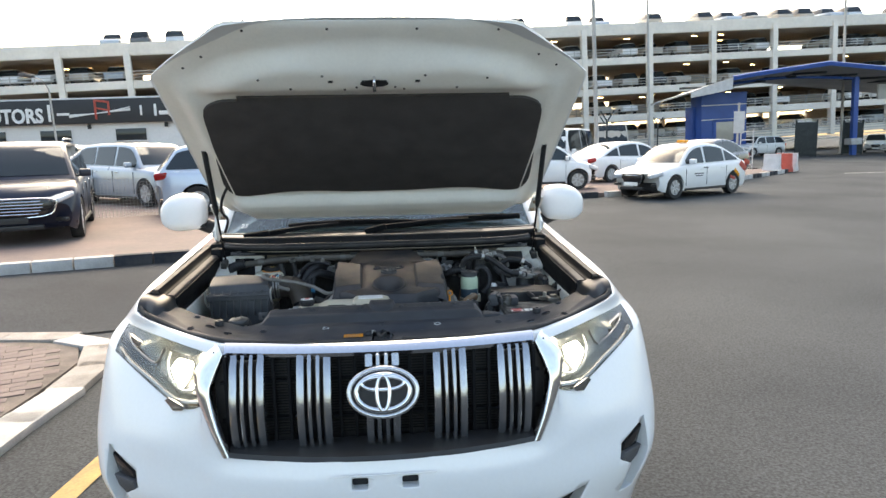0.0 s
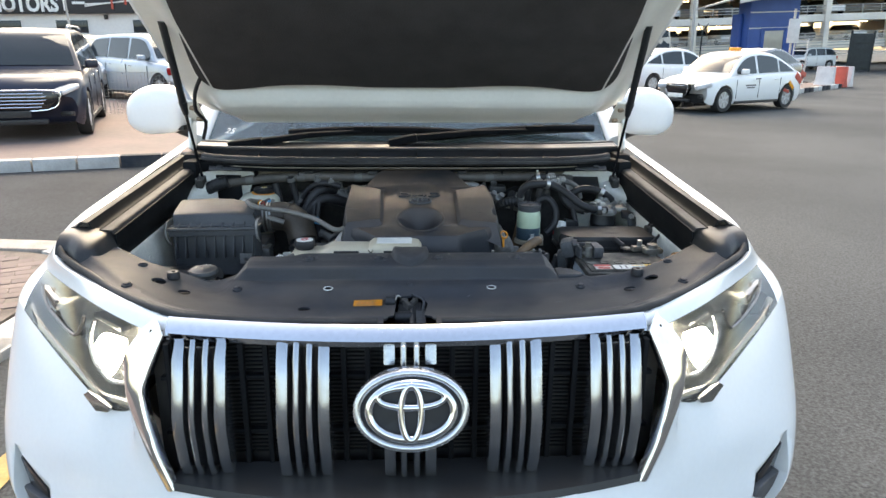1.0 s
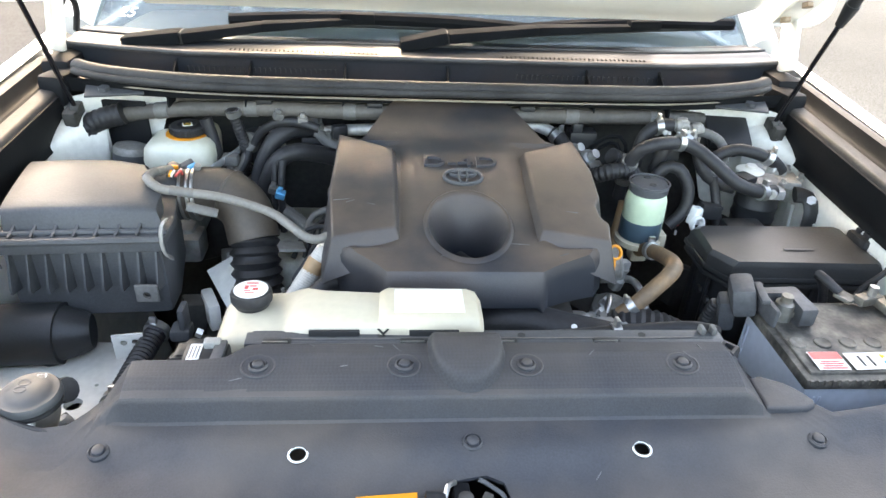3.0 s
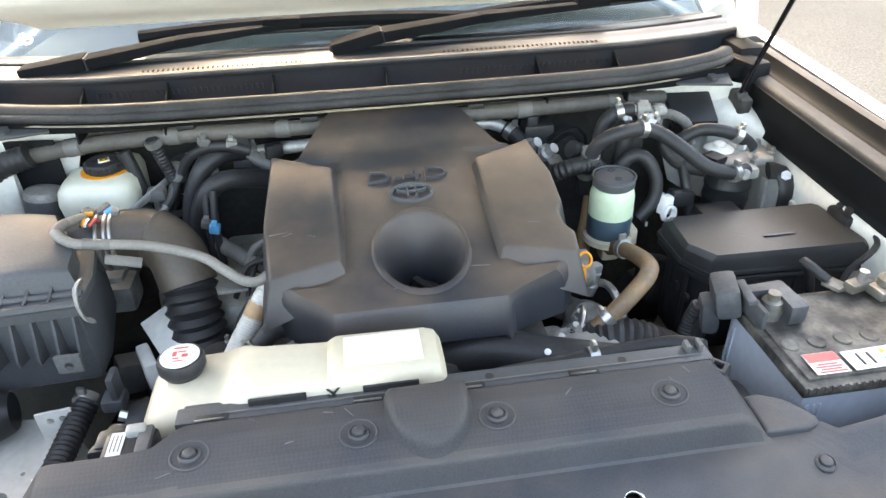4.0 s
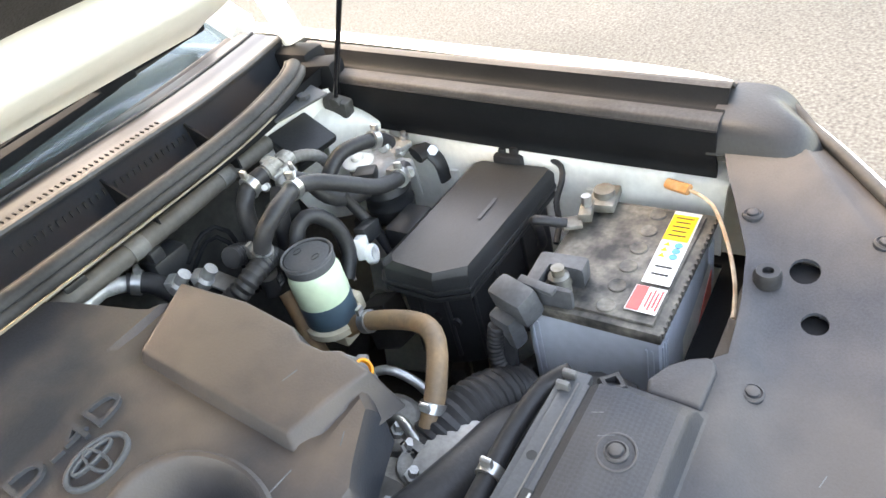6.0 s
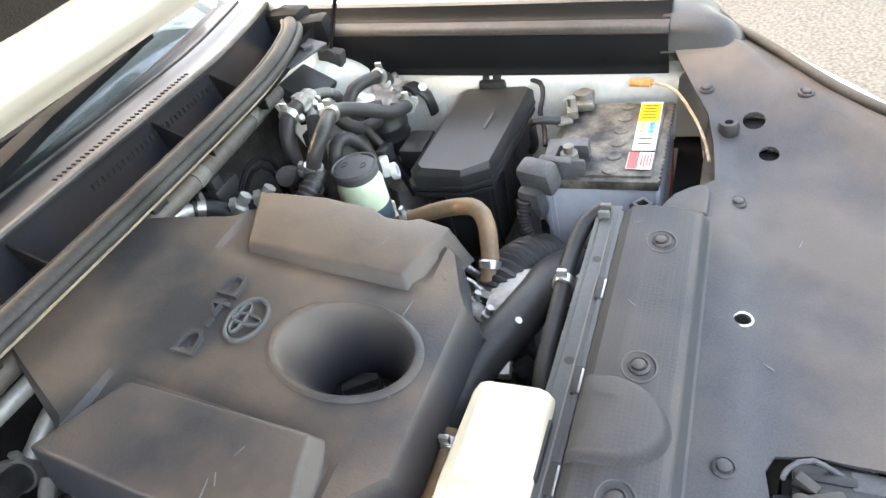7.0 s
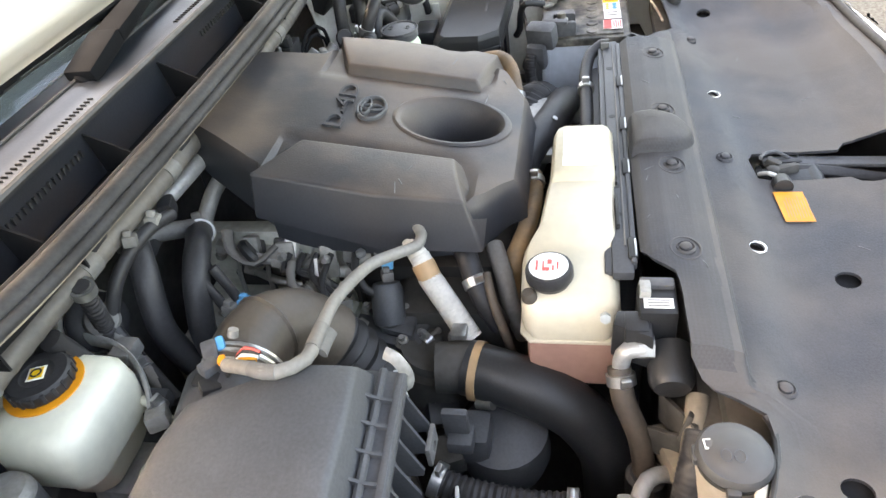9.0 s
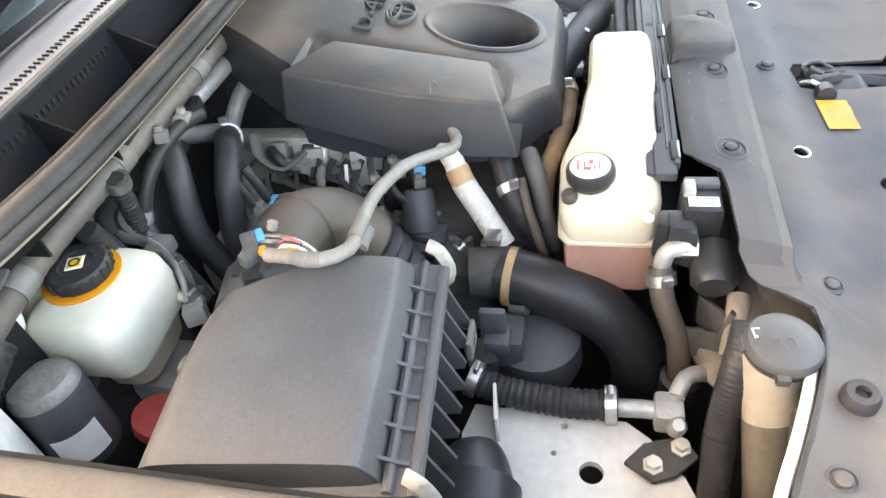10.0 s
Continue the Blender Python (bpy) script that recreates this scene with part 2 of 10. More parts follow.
M_KERBW = material("white_kerb_paint", (0.45, 0.445, 0.43), 0.7, second=(0.33, 0.32, 0.305), scale=5, fine=60, vary=0.1, bump=0.2, rand=0.07)
M_KERBB = material("black_kerb_paint", (0.022, 0.026, 0.034), 0.75, second=(0.05, 0.05, 0.052), scale=5, fine=60, vary=0.15, bump=0.2, rand=0.1, spec=0.15)
M_KERBG = material("bare_kerb", (0.32, 0.29, 0.26), 0.85, scale=5, fine=60, vary=0.15, bump=0.3, rand=0.08)
M_SAND = material("sandy_joint", (0.16, 0.13, 0.11), 0.95, scale=5, fine=90, vary=0.2, bump=0.3)
M_LINEY = material("yellow_road_paint", (0.42, 0.27, 0.08), 0.75, second=(0.27, 0.19, 0.08), scale=6, fine=60, vary=0.15, bump=0.2)
M_LINEW = material("white_road_paint", (0.55, 0.55, 0.53), 0.75, second=(0.3, 0.3, 0.29), scale=4, fine=60, vary=0.15, bump=0.2)
M_CONC = material("cream_concrete", (0.82, 0.755, 0.66), 0.85, second=(0.68, 0.61, 0.53), scale=0.25, fine=3, vary=0.06, bump=0.1)
# deck concrete in a darker brown, with the shade under the decks included
M_CEIL = material("shaded_soffit", (0.5, 0.41, 0.32), 0.9, scale=0.4, fine=3, vary=0.1, bump=0.1)
M_RAIL = material("galvanised_rail", (0.45, 0.44, 0.42), 0.5, metal=0.3, scale=2, vary=0.08, bump=0.0)
M_TUBE = material("lit_strip_lamp", (1.0, 0.75, 0.4), 0.4, scale=2, vary=0.0, bump=0.0, emit=5.0)
M_SHOP = material("white_render", (0.72, 0.7, 0.67), 0.8, scale=0.5, fine=8, vary=0.05, bump=0.05)
M_SIGN = material("black_sign", (0.02, 0.021, 0.024), 0.5, scale=1, vary=0.1, bump=0.0)
M_KIOSK = material("blue_panel", (0.02, 0.075, 0.29), 0.45, scale=1, vary=0.08, bump=0.0)
M_CANOPY = material("canopy_sheet", (0.5, 0.48, 0.45), 0.5, scale=1, vary=0.08, bump=0.0)
M_DUSK = material("navy_paint", (0.010, 0.014, 0.03), 0.3, scale=3, vary=0.05, bump=0.0, coat=0.35, spec=0.35)
M_SILVER = material("silver_blue_paint", (0.36, 0.41, 0.46), 0.3, metal=0.35, scale=3, vary=0.03, bump=0.0, coat=0.6)
M_ICE = material("pale_blue_paint", (0.5, 0.58, 0.68), 0.3, metal=0.2, scale=3, vary=0.03, bump=0.0, coat=0.6)
M_TAXI = material("taxi_white", (0.75, 0.75, 0.74), 0.3, scale=3, vary=0.02, bump=0.0, coat=0.6)
M_GREYC = material("dark_grey_paint", (0.05, 0.055, 0.065), 0.25, scale=3, vary=0.04, bump=0.0, coat=0.6)
M_BEIGE = material("beige_paint", (0.4, 0.36, 0.3), 0.35, scale=3, vary=0.04, bump=0.0, coat=0.4)
M_BARRIER = material("barrier_plastic", (0.62, 0.6, 0.58), 0.6, scale=4, vary=0.08, bump=0.05)
M_BARRED = material("barrier_red", (0.5, 0.08, 0.05), 0.6, scale=4, vary=0.08, bump=0.05)
M_MESH = material("dark_mesh", (0.025, 0.03, 0.03), 0.7, scale=4, vary=0.1, bump=0.0)
M_POLE = material("painted_pole", (0.42, 0.4, 0.37), 0.5, scale=2, vary=0.08, bump=0.0)


def glass(name, tint, rough=0.02, alpha=1.0):
    m = bpy.data.materials.new(name)
    m.use_nodes = True
    nt = m.node_tree
    b = nt.nodes["Principled BSDF"]
    b.inputs["Base Color"].default_value = (*tint, 1)
    b.inputs["Roughness"].default_value = rough
    b.inputs["Transmission Weight"].default_value = alpha
    b.inputs["IOR"].default_value = 1.45
    n = nt.nodes.new("ShaderNodeTexNoise")
    n.inputs["Scale"].default_value = 7
    r = nt.nodes.new("ShaderNodeMapRange")
    r.inputs["To Min"].default_value, r.inputs["To Max"].default_value = rough, rough + 0.06
    nt.links.new(n.outputs[0], r.inputs[0])
    nt.links.new(r.outputs[0], b.inputs["Roughness"])
    return m


# windscreen tint is bluish to carry the pale sky reflection
M_SCREEN = glass("sky_tinted_windscreen_glass", (0.36, 0.5, 0.58), 0.015, 0.95)
M_LENS = glass("hazy_lens", (0.84, 0.83, 0.78), 0.04, 0.97)
M_TINT = glass("tinted_glass", (0.03, 0.04, 0.045), 0.02, 0.35)


# ---- mesh helpers ----
def thing(name, label, category, loc=(0, 0, 0), group="", kind=""):
    ob = new(name)
    ob.location = loc
    ob.empty_display_size = 0.05
    return tagged(ob, label, category, group, kind)


def origin(ob):
    v = Vector((0, 0, 0))
    while ob:
        v += Vector(ob.location)
        ob = ob.parent
    return v


def settle(bm, sharp=38, smooth=True):
    bmesh.ops.remove_doubles(bm, verts=bm.verts, dist=1e-6)
    bmesh.ops.recalc_face_normals(bm, faces=bm.faces)
    for f in bm.faces:
        f.smooth = smooth
    lim = radians(sharp)
    for e in bm.edges:
        e.smooth = not (len(e.link_faces) == 2 and e.calc_face_angle(0) > lim)


def part(name, bm, mat, parent=None, label="", sharp=38, kind=""):
    """One mesh object; its mesh is given in the place's own coordinates."""
    settle(bm, sharp)
    if parent:
        bmesh.ops.translate(bm, verts=bm.verts, vec=-origin(parent))
    me = bpy.data.meshes.new(name)
    bm.to_mesh(me)
    bm.free()
    me.materials.append(mat)
    ob = new(name, me)
    if parent:
        ob.parent = parent
    return tagged(ob, label, kind=kind)


def solo(name, bm, mat, label, category, group="", kind="", sharp=38):
    """A thing that is a single mesh."""
    return tagged(part(name, bm, mat, None, "", sharp), label, category, group, kind)


def bored(ob, cutters):
    """Cuts the shapes out of ob for good."""
    for bm in cutters:
        bmesh.ops.recalc_face_normals(bm, faces=bm.faces)
        me = bpy.data.meshes.new("cut")
        bm.to_mesh(me)
        bm.free()
        c = new("cut", me)
        c.matrix_world = Matrix.Translation(-origin(ob.parent)) if ob.parent else Matrix()
        plain = bpy.data.objects.new("plain", ob.data)
        scene.collection.objects.link(plain)
        mod = plain.modifiers.new("cut", "BOOLEAN")
        mod.object, mod.operation, mod.solver = c, "DIFFERENCE", "EXACT"
        dg = bpy.context.evaluated_depsgraph_get()
        dg.update()
        res = bpy.data.meshes.new_from_object(plain.evaluated_get(dg))
        for o in (plain, c):
            bpy.data.objects.remove(o)
        ob.data = res
    return ob


def BM():
    return bmesh.new()


def bevel(bm, w, seg=2, ang=30):
    es = [e for e in bm.edges if len(e.link_faces) == 2 and e.calc_face_angle(0) > radians(ang)]
    bmesh.ops.bevel(bm, geom=es, offset=w, segments=seg, affect="EDGES", profile=0.6, clamp_overlap=True)
    return bm


def merge(bm, other, m=None):
    if m is not None:
        bmesh.ops.transform(other, matrix=m, verts=other.verts)
    me = bpy.data.meshes.new("t")
    other.to_mesh(me)
    other.free()
    bm.from_mesh(me)
    bpy.data.meshes.remove(me)
    return bm


def box(c, s, b=0.0, rot=(0, 0, 0), bm=None, seg=2):
    o = BM()
    bmesh.ops.create_cube(o, size=1)
    bmesh.ops.scale(o, vec=s, verts=o.verts)
    if b:
        bevel(o, b, seg)
    m = pose(*c, *rot)
    return merge(bm if bm else BM(), o, m)


def prism(poly, z0, z1, b=0.0, top=1.0, bm=None, m=None, seg=2):
    """A plan outline raised from z0 to z1; top: how far the upper outline draws in."""
    o = BM()
    cx = sum(p[0] for p in poly) / len(poly)
    cy = sum(p[1] for p in poly) / len(poly)
    lo = [o.verts.new((x, y, z0)) for x, y in poly]
    hi = [o.verts.new((cx + (x - cx) * top, cy + (y - cy) * top, z1)) for x, y in poly]
    n = len(poly)
    o.faces.new(lo[::-1]); o.faces.new(hi)
    for i in range(n):
        o.faces.new((lo[i], lo[(i + 1) % n], hi[(i + 1) % n], hi[i]))
    bmesh.ops.recalc_face_normals(o, faces=o.faces)
    if b:
        bevel(o, b, seg)
    return merge(bm if bm else BM(), o, m)


def lathe(profile, c, axis=(0, 0, 1), seg=28, bm=None, sx=1.0, sy=1.0):
    """A turned shape; profile: (radius, height along the axis)."""
    o = BM()
    rings = []
    for r, h in profile:
        if r < 1e-5:
            rings.append([o.verts.new((0, 0, h))])
        else:
            rings.append([o.verts.new((r * sx * math.cos(2 * math.pi * k / seg), r * sy * math.sin(2 * math.pi * k / seg), h)) for k in range(seg)])
    for a, b in zip(rings, rings[1:]):
        for k in range(seg):
            j = (k + 1) % seg
            if len(a) == 1 and len(b) == 1:
                continue
            if len(a) == 1:
                o.faces.new((a[0], b[k], b[j]))
            elif len(b) == 1:
                o.faces.new((a[k], a[j], b[0]))
            else:
                o.faces.new((a[k], a[j], b[j], b[k]))
    if len(rings[0]) > 1:
        o.faces.new(rings[0][::-1])
    if len(rings[-1]) > 1:
        o.faces.new(rings[-1])
    bmesh.ops.recalc_face_normals(o, faces=o.faces)
    q = Vector((0, 0, 1)).rotation_difference(Vector(axis).normalized()).to_matrix().to_4x4()
    return merge(bm if bm else BM(), o, Matrix.Translation(c) @ q)


def curve_points(pts, step=0.012, closed=False):
    p = [Vector(q) for q in pts]
    out = []
    n = len(p)
    for i in range(n if closed else n - 1):
        a, b, c, d = (p[(i + k) % n] if closed else p[min(max(i + k, 0), n - 1)] for k in (-1, 0, 1, 2))
        m = max(2, int((c - b).length / step))
        for k in range(m):
            t = k / m
            out.append(0.5 * (2 * b + (c - a) * t + (2 * a - 5 * b + 4 * c - d) * t * t + (3 * b - a - 3 * c + d) * t ** 3))
    if not closed:
        out.append(p[-1])
    return out


def tube(pts, r, seg=12, step=0.012, ribs=0.0, rib_depth=0.12, flat=1.0, bm=None, end=None, closed=False):
    """A hose through the points; ribs: the pitch of its corrugation; end: the radius at its far end."""
    if ribs:
        step = ribs / 4
    path = curve_points(pts, step, closed)
    o = BM()
    rings = []
    t0 = (path[1] - path[0]).normalized()
    side = t0.orthogonal().normalized()
    dist = 0
    n = len(path)
    for i, q in enumerate(path):
        if closed:
            t = (path[(i + 1) % n] - path[i - 1]).normalized()
        else:
            t = (path[min(i + 1, n - 1)] - path[max(i - 1, 0)]).normalized()
        side = (side - t * side.dot(t)).normalized()
        up = t.cross(side)
        if i:
            dist += (q - path[i - 1]).length
        rad = r + ((end or r) - r) * i / (n - 1)
        if ribs:
            rad *= 1 - rib_depth * (0.5 + 0.5 * math.cos(2 * math.pi * dist / ribs))
        rings.append([o.verts.new(q + rad * (side * math.cos(2 * math.pi * k / seg) + flat * up * math.sin(2 * math.pi * k / seg))) for k in range(seg)])
    pairs = list(zip(rings, rings[1:])) + ([(rings[-1], rings[0])] if closed else [])
    for a, b in pairs:
        for k in range(seg):
            o.faces.new((a[k], a[(k + 1) % seg], b[(k + 1) % seg], b[k]))
    if not closed:
        o.faces.new(rings[0][::-1]); o.faces.new(rings[-1])
    return merge(bm if bm else BM(), o)


def sheet(rows, bm=None, thick=0.0, closed=False):
    """A surface through rows of points, all rows of one length."""
    o = BM()
    vs = [[o.verts.new(p) for p in r] for r in rows]
    for a, b in zip(vs, vs[1:]):
        for k in range(len(a) - 1 + closed):
            j = (k + 1) % len(a)
            o.faces.new((a[k], a[j], b[j], b[k]))
    if thick:
        bmesh.ops.recalc_face_normals(o, faces=o.faces)
        bmesh.ops.solidify(o, geom=o.faces[:], thickness=thick)
    return merge(bm if bm else BM(), o)


def smooth_grid(ctrl, nu, nv):
    """Rows of control points refined into a smooth grid, nu cells along a row's gap and nv between rows."""
    def line(p, n):
        out = []
        for i in range(len(p) - 1):
            a, b, c, d = (p[min(max(i + k, 0), len(p) - 1)] for k in (-1, 0, 1, 2))
            for k in range(n):
                t = k / n
                # damped tangents keep the panels taut
                m1, m2 = (c - a) * 0.42, (d - b) * 0.42
                h = (2 * t ** 3 - 3 * t * t + 1, t ** 3 - 2 * t * t + t, -2 * t ** 3 + 3 * t * t, t ** 3 - t * t)
                out.append(h[0] * b + h[1] * m1 + h[2] * c + h[3] * m2)
        return out + [p[-1]]
    rows = [line([Vector(q) for q in r], nu) for r in ctrl]
    cols = [line(list(c), nv) for c in zip(*rows)]
    return [list(r) for r in zip(*cols)]


def mirrored(bm):
    """Mirrors a mesh across the car's middle."""
    bmesh.ops.scale(bm, vec=(-1, 1, 1), verts=bm.verts)
    bmesh.ops.reverse_faces(bm, faces=bm.faces)
    return bm


def both(f):
    return ((f(), 1), (mirrored(f()), -1))


def letters(text, size, depth, m, bm=None, bold=0.0, shear=0.0):
    cu = bpy.data.curves.new("t", "FONT")
    cu.body, cu.size, cu.extrude, cu.align_x, cu.align_y = text, size, depth / 2, "CENTER", "CENTER"
    cu.offset, cu.shear, cu.resolution_u = bold, shear, 3
    ob = bpy.data.objects.new("t", cu)
    scene.collection.objects.link(ob)
    dg = bpy.context.evaluated_depsgraph_get()
    dg.update()
    me = bpy.data.meshes.new_from_object(ob.evaluated_get(dg))
    bpy.data.objects.remove(ob)
    o = BM()
    o.from_mesh(me)
    bpy.data.meshes.remove(me)
    return merge(bm if bm else BM(), o, m)


def ring(a, b, w, h, m, seg=48, bm=None):
    """An oval ring with half axes a, b, band width w and height h."""
    o = BM()
    rows = []
    prof = [(-w / 2, 0), (-w / 2, h - w * 0.42), (-w * 0.4, h - w * 0.17), (-w * 0.2, h - w * 0.04), (0, h), (w * 0.2, h - w * 0.04), (w * 0.4, h - w * 0.17), (w / 2, h - w * 0.42), (w / 2, 0)] if h > w * 0.5 else [(-w / 2, 0), (-w / 2, h * 0.6), (-w / 4, h), (w / 4, h), (w / 2, h * 0.6), (w / 2, 0)]
    for k in range(seg):
        c, s = math.cos(2 * math.pi * k / seg), math.sin(2 * math.pi * k / seg)
        rows.append([o.verts.new(((a + d) * c, (b + d) * s, z)) for d, z in prof])
    for k in range(seg):
        r, q = rows[k], rows[(k + 1) % seg]
        for i in range(len(prof)):
            j = (i + 1) % len(prof)
            o.faces.new((r[i], q[i], q[j], r[j]))
    return merge(bm if bm else BM(), o, m)


def clip_head(x, y, z, r=0.013, bm=None, tilt=(0, 0, 1)):
    """A round push clip with a pressed middle."""
    return lathe([(r * 1.25, -0.003), (r * 1.25, 0.001), (r * 1.05, 0.003), (r, 0.003), (r * 0.9, 0.0015), (r * 0.75, 0.0015), (r * 0.7, 0.0045), (r * 0.55, 0.0055), (0, 0.0055)], (x, y, z), tilt, 20, bm)


def band(path_a, path_b, r, bm=None, w=0.012):
    """A hose clamp: a flat band round a hose between two points, with its ears."""
    a, b = Vector(path_a), Vector(path_b)
    d = (b - a).normalized()
    o = lathe([(r, -w / 2), (r + 0.0022, -w / 2), (r + 0.0022, w / 2), (r, w / 2)], a, d, 20, bm)
    s = d.orthogonal().normalized()
    up = Vector((0, 0, 1)) - d * d.z
    s = up.normalized() if up.length > 0.2 else s
    return box(tuple(a + s * (r + 0.006)), (0.012, 0.006, 0.012), 0.002, (0, 0, math.degrees(math.atan2(d.y, d.x)) + 90), o)


def beam(a, b, w, h, bev=0.004, end=0.8):
    """A rectangular bar from a to b, a little slimmer at its far end."""
    a, b = Vector(a), Vector(b)
    d = (b - a).normalized()
    side = d.cross(Vector((0, 0, 1))).normalized()
    up = side.cross(d)
    o = BM()
    ends = [[o.verts.new(p + side * w * k * i / 2 + up * h * k * j / 2) for i, j in ((-1, -1), (1, -1), (1, 1), (-1, 1))] for p, k in ((a, 1.0), (b, end))]
    o.faces.new(ends[0][::-1]); o.faces.new(ends[1])
    for i in range(4):
        o.faces.new((ends[0][i], ends[0][(i + 1) % 4], ends[1][(i + 1) % 4], ends[1][i]))
    bmesh.ops.recalc_face_normals(o, faces=o.faces)
    return bevel(o, bev, 2)


def lerp_table(t, x):
    if x <= t[0][0]:
        return t[0][1]
    for (a, p), (b, q) in zip(t, t[1:]):
        if x <= b:
            return p + (q - p) * (x - a) / (b - a)
    return t[-1][1]


# ---- ground ----
ground = solo("ground", sheet([[(-700, -700, -0.02), (700, -700, -0.02)], [(-700, 700, -0.02), (700, 700, -0.02)]]), M_ASPHALT,
              "worn grey asphalt of a wide yard", "ground", kind="structure")
# the darker lane that passes behind the car
lane = solo("road", sheet([[(-40, -7.6, -0.006), (-40, -3.4, -0.006)], [(-2.4, 4.55, -0.006), (-3.0, 8.3, -0.006)], [(0.4, 5.6, -0.006), (0.2, 9.4, -0.006)]]), M_LANE,
            "darker asphalt lane crossing the yard", "road", kind="structure")
# pavement behind the kerb, on the showroom's side
K0, K1 = Vector((-16.0, 4.05, 0)), Vector((0.4, 9.55, 0))
kd = (K1 - K0).normalized()
kn = Vector((-kd.y, kd.x, 0))
pts = [K0 + kn * 0.16, K1 + kn * 0.16, K1 + kn * 30, K0 + kn * 30]
pavement = solo("pavement", prism([(p.x, p.y) for p in pts], -0.019, 0.11), M_PINK, "pinkish brick pavement behind the kerb", "pavement", kind="structure")
# planted strip of cars on the far side of the lane
island = [(5.2, 17.4), (6.6, 17.85), (9.5, 19.9), (14.0, 24.6), (17.9, 28.4), (17.2, 29.6), (12, 31), (2, 31), (1.0, 19.0), (3.0, 17.4)]
solo("pavement_far", prism(island, -0.019, 0.1), M_PINK, "pale pavement of the parking island", "pavement", kind="structure")
# the small paved island beside the car
island_near = solo("pavement_near", prism([(-6.5, -1.0), (-2.47, -1.0), (-2.47, 1.9), (-2.43, 2.8), (-2.45, 3.5), (-2.66, 3.98), (-3.15, 4.14), (-6.5, 4.36)], -0.019, 0.012), M_SAND,
                   "sand bed of the paved island", "pavement", kind="structure")
for a, b, w in (((-1.62, -2.2), (-1.62, 1.2), 0.13), ((-1.62, 1.2), (-1.56, 1.85), 0.13)):
    d = (Vector(b) - Vector(a)).normalized() * 1.0
    n = Vector((-d.y, d.x)) * w / 2
    A, B = Vector(a), Vector(b)
    solo("road_marking", sheet([[(*(A - n), -0.014), (*(A + n), -0.014)], [(*(B - n), -0.014), (*(B + n), -0.014)]]), M_LINEY, "worn yellow paint line on the asphalt", "road marking", "yellow line", "structure")
for k in range(7):
    x, y = 19.0 + 4.2 * k, 26.0 + 0.75 * k
    solo("road_marking", sheet([[(x, y, -0.003), (x, y + 0.14, -0.003)], [(x + 2.2, y + 0.4, -0.003), (x + 2.2, y + 0.54, -0.003)]]), M_LINEW, "worn white dashed line on the lane", "road marking", "dashed line", "structure")


# what belongs to the yard and not to the car
OUTSIDE = [o for o in scene.objects if o.type == "MESH" and o is not ground]

# ---- the white off-road car with its hood open ----
suv = thing("suv", "white off-road car with its hood propped open and headlights on", "car", (0, 1.4, 0))

# skin of the right half: rows from the sill up, columns from the middle round the corner to the door
CTRL = [
    [(0, 0.06, 0.36), (0.22, 0.065, 0.36), (0.44, 0.10, 0.36), (0.55, 0.14, 0.36), (0.66, 0.19, 0.36), (0.82, 0.31, 0.36), (0.90, 0.46, 0.36), (0.92, 0.95, 0.36), (0.91, 1.50, 0.36)],
    [(0, -0.04, 0.50), (0.22, -0.03, 0.50), (0.44, 0.015, 0.50), (0.55, 0.06, 0.50), (0.67, 0.12, 0.50), (0.84, 0.25, 0.50), (0.915, 0.43, 0.50), (0.935, 0.95, 0.50), (0.925, 1.50, 0.50)],
    [(0, -0.085, 0.64), (0.22, -0.075, 0.64), (0.44, -0.025, 0.64), (0.55, 0.025, 0.64), (0.68, 0.09, 0.64), (0.872, 0.21, 0.64), (0.945, 0.40, 0.64), (0.955, 0.95, 0.64), (0.93, 1.50, 0.64)],
    [(0, -0.088, 0.74), (0.22, -0.078, 0.74), (0.44, -0.02, 0.74), (0.555, 0.04, 0.74), (0.69, 0.11, 0.74), (0.885, 0.235, 0.74), (0.952, 0.41, 0.74), (0.958, 0.95, 0.74), (0.935, 1.50, 0.74)],
    [(0, -0.072, 0.806), (0.22, -0.06, 0.806), (0.447, 0.002, 0.806), (0.56, 0.055, 0.81), (0.70, 0.13, 0.815), (0.885, 0.27, 0.83), (0.95, 0.43, 0.84), (0.956, 0.95, 0.85), (0.935, 1.50, 0.86)],
    [(0, -0.04, 0.93), (0.22, -0.03, 0.93), (0.505, 0.04, 0.955), (0.527, 0.075, 0.932), (0.617, 0.128, 0.921), (0.865, 0.352, 1.03), (0.925, 0.49, 1.035), (0.942, 0.95, 1.03), (0.93, 1.50, 1.03)],
    [(0, 0.03, 1.075), (0.22, 0.036, 1.075), (0.45, 0.08, 1.075), (0.508, 0.115, 1.08), (0.64, 0.215, 1.093), (0.845, 0.43, 1.10), (0.885, 0.56, 1.11), (0.90, 0.95, 1.125), (0.90, 1.50, 1.15)],
    [(0, 0.055, 1.108), (0.22, 0.06, 1.108), (0.452, 0.10, 1.106), (0.50, 0.135, 1.108), (0.637, 0.238, 1.118), (0.80, 0.385, 1.142), (0.815, 0.53, 1.192), (0.825, 0.95, 1.222), (0.83, 1.50, 1.262)],
    [(0, 0.075, 1.108), (0.22, 0.08, 1.108), (0.45, 0.118, 1.106), (0.493, 0.15, 1.108), (0.624, 0.25, 1.114), (0.788, 0.392, 1.138), (0.785, 0.53, 1.19), (0.795, 0.95, 1.22), (0.80, 1.50, 1.258)],
]
NU, NV = 6, 5
GRID = smooth_grid(CTRL, NU, NV)


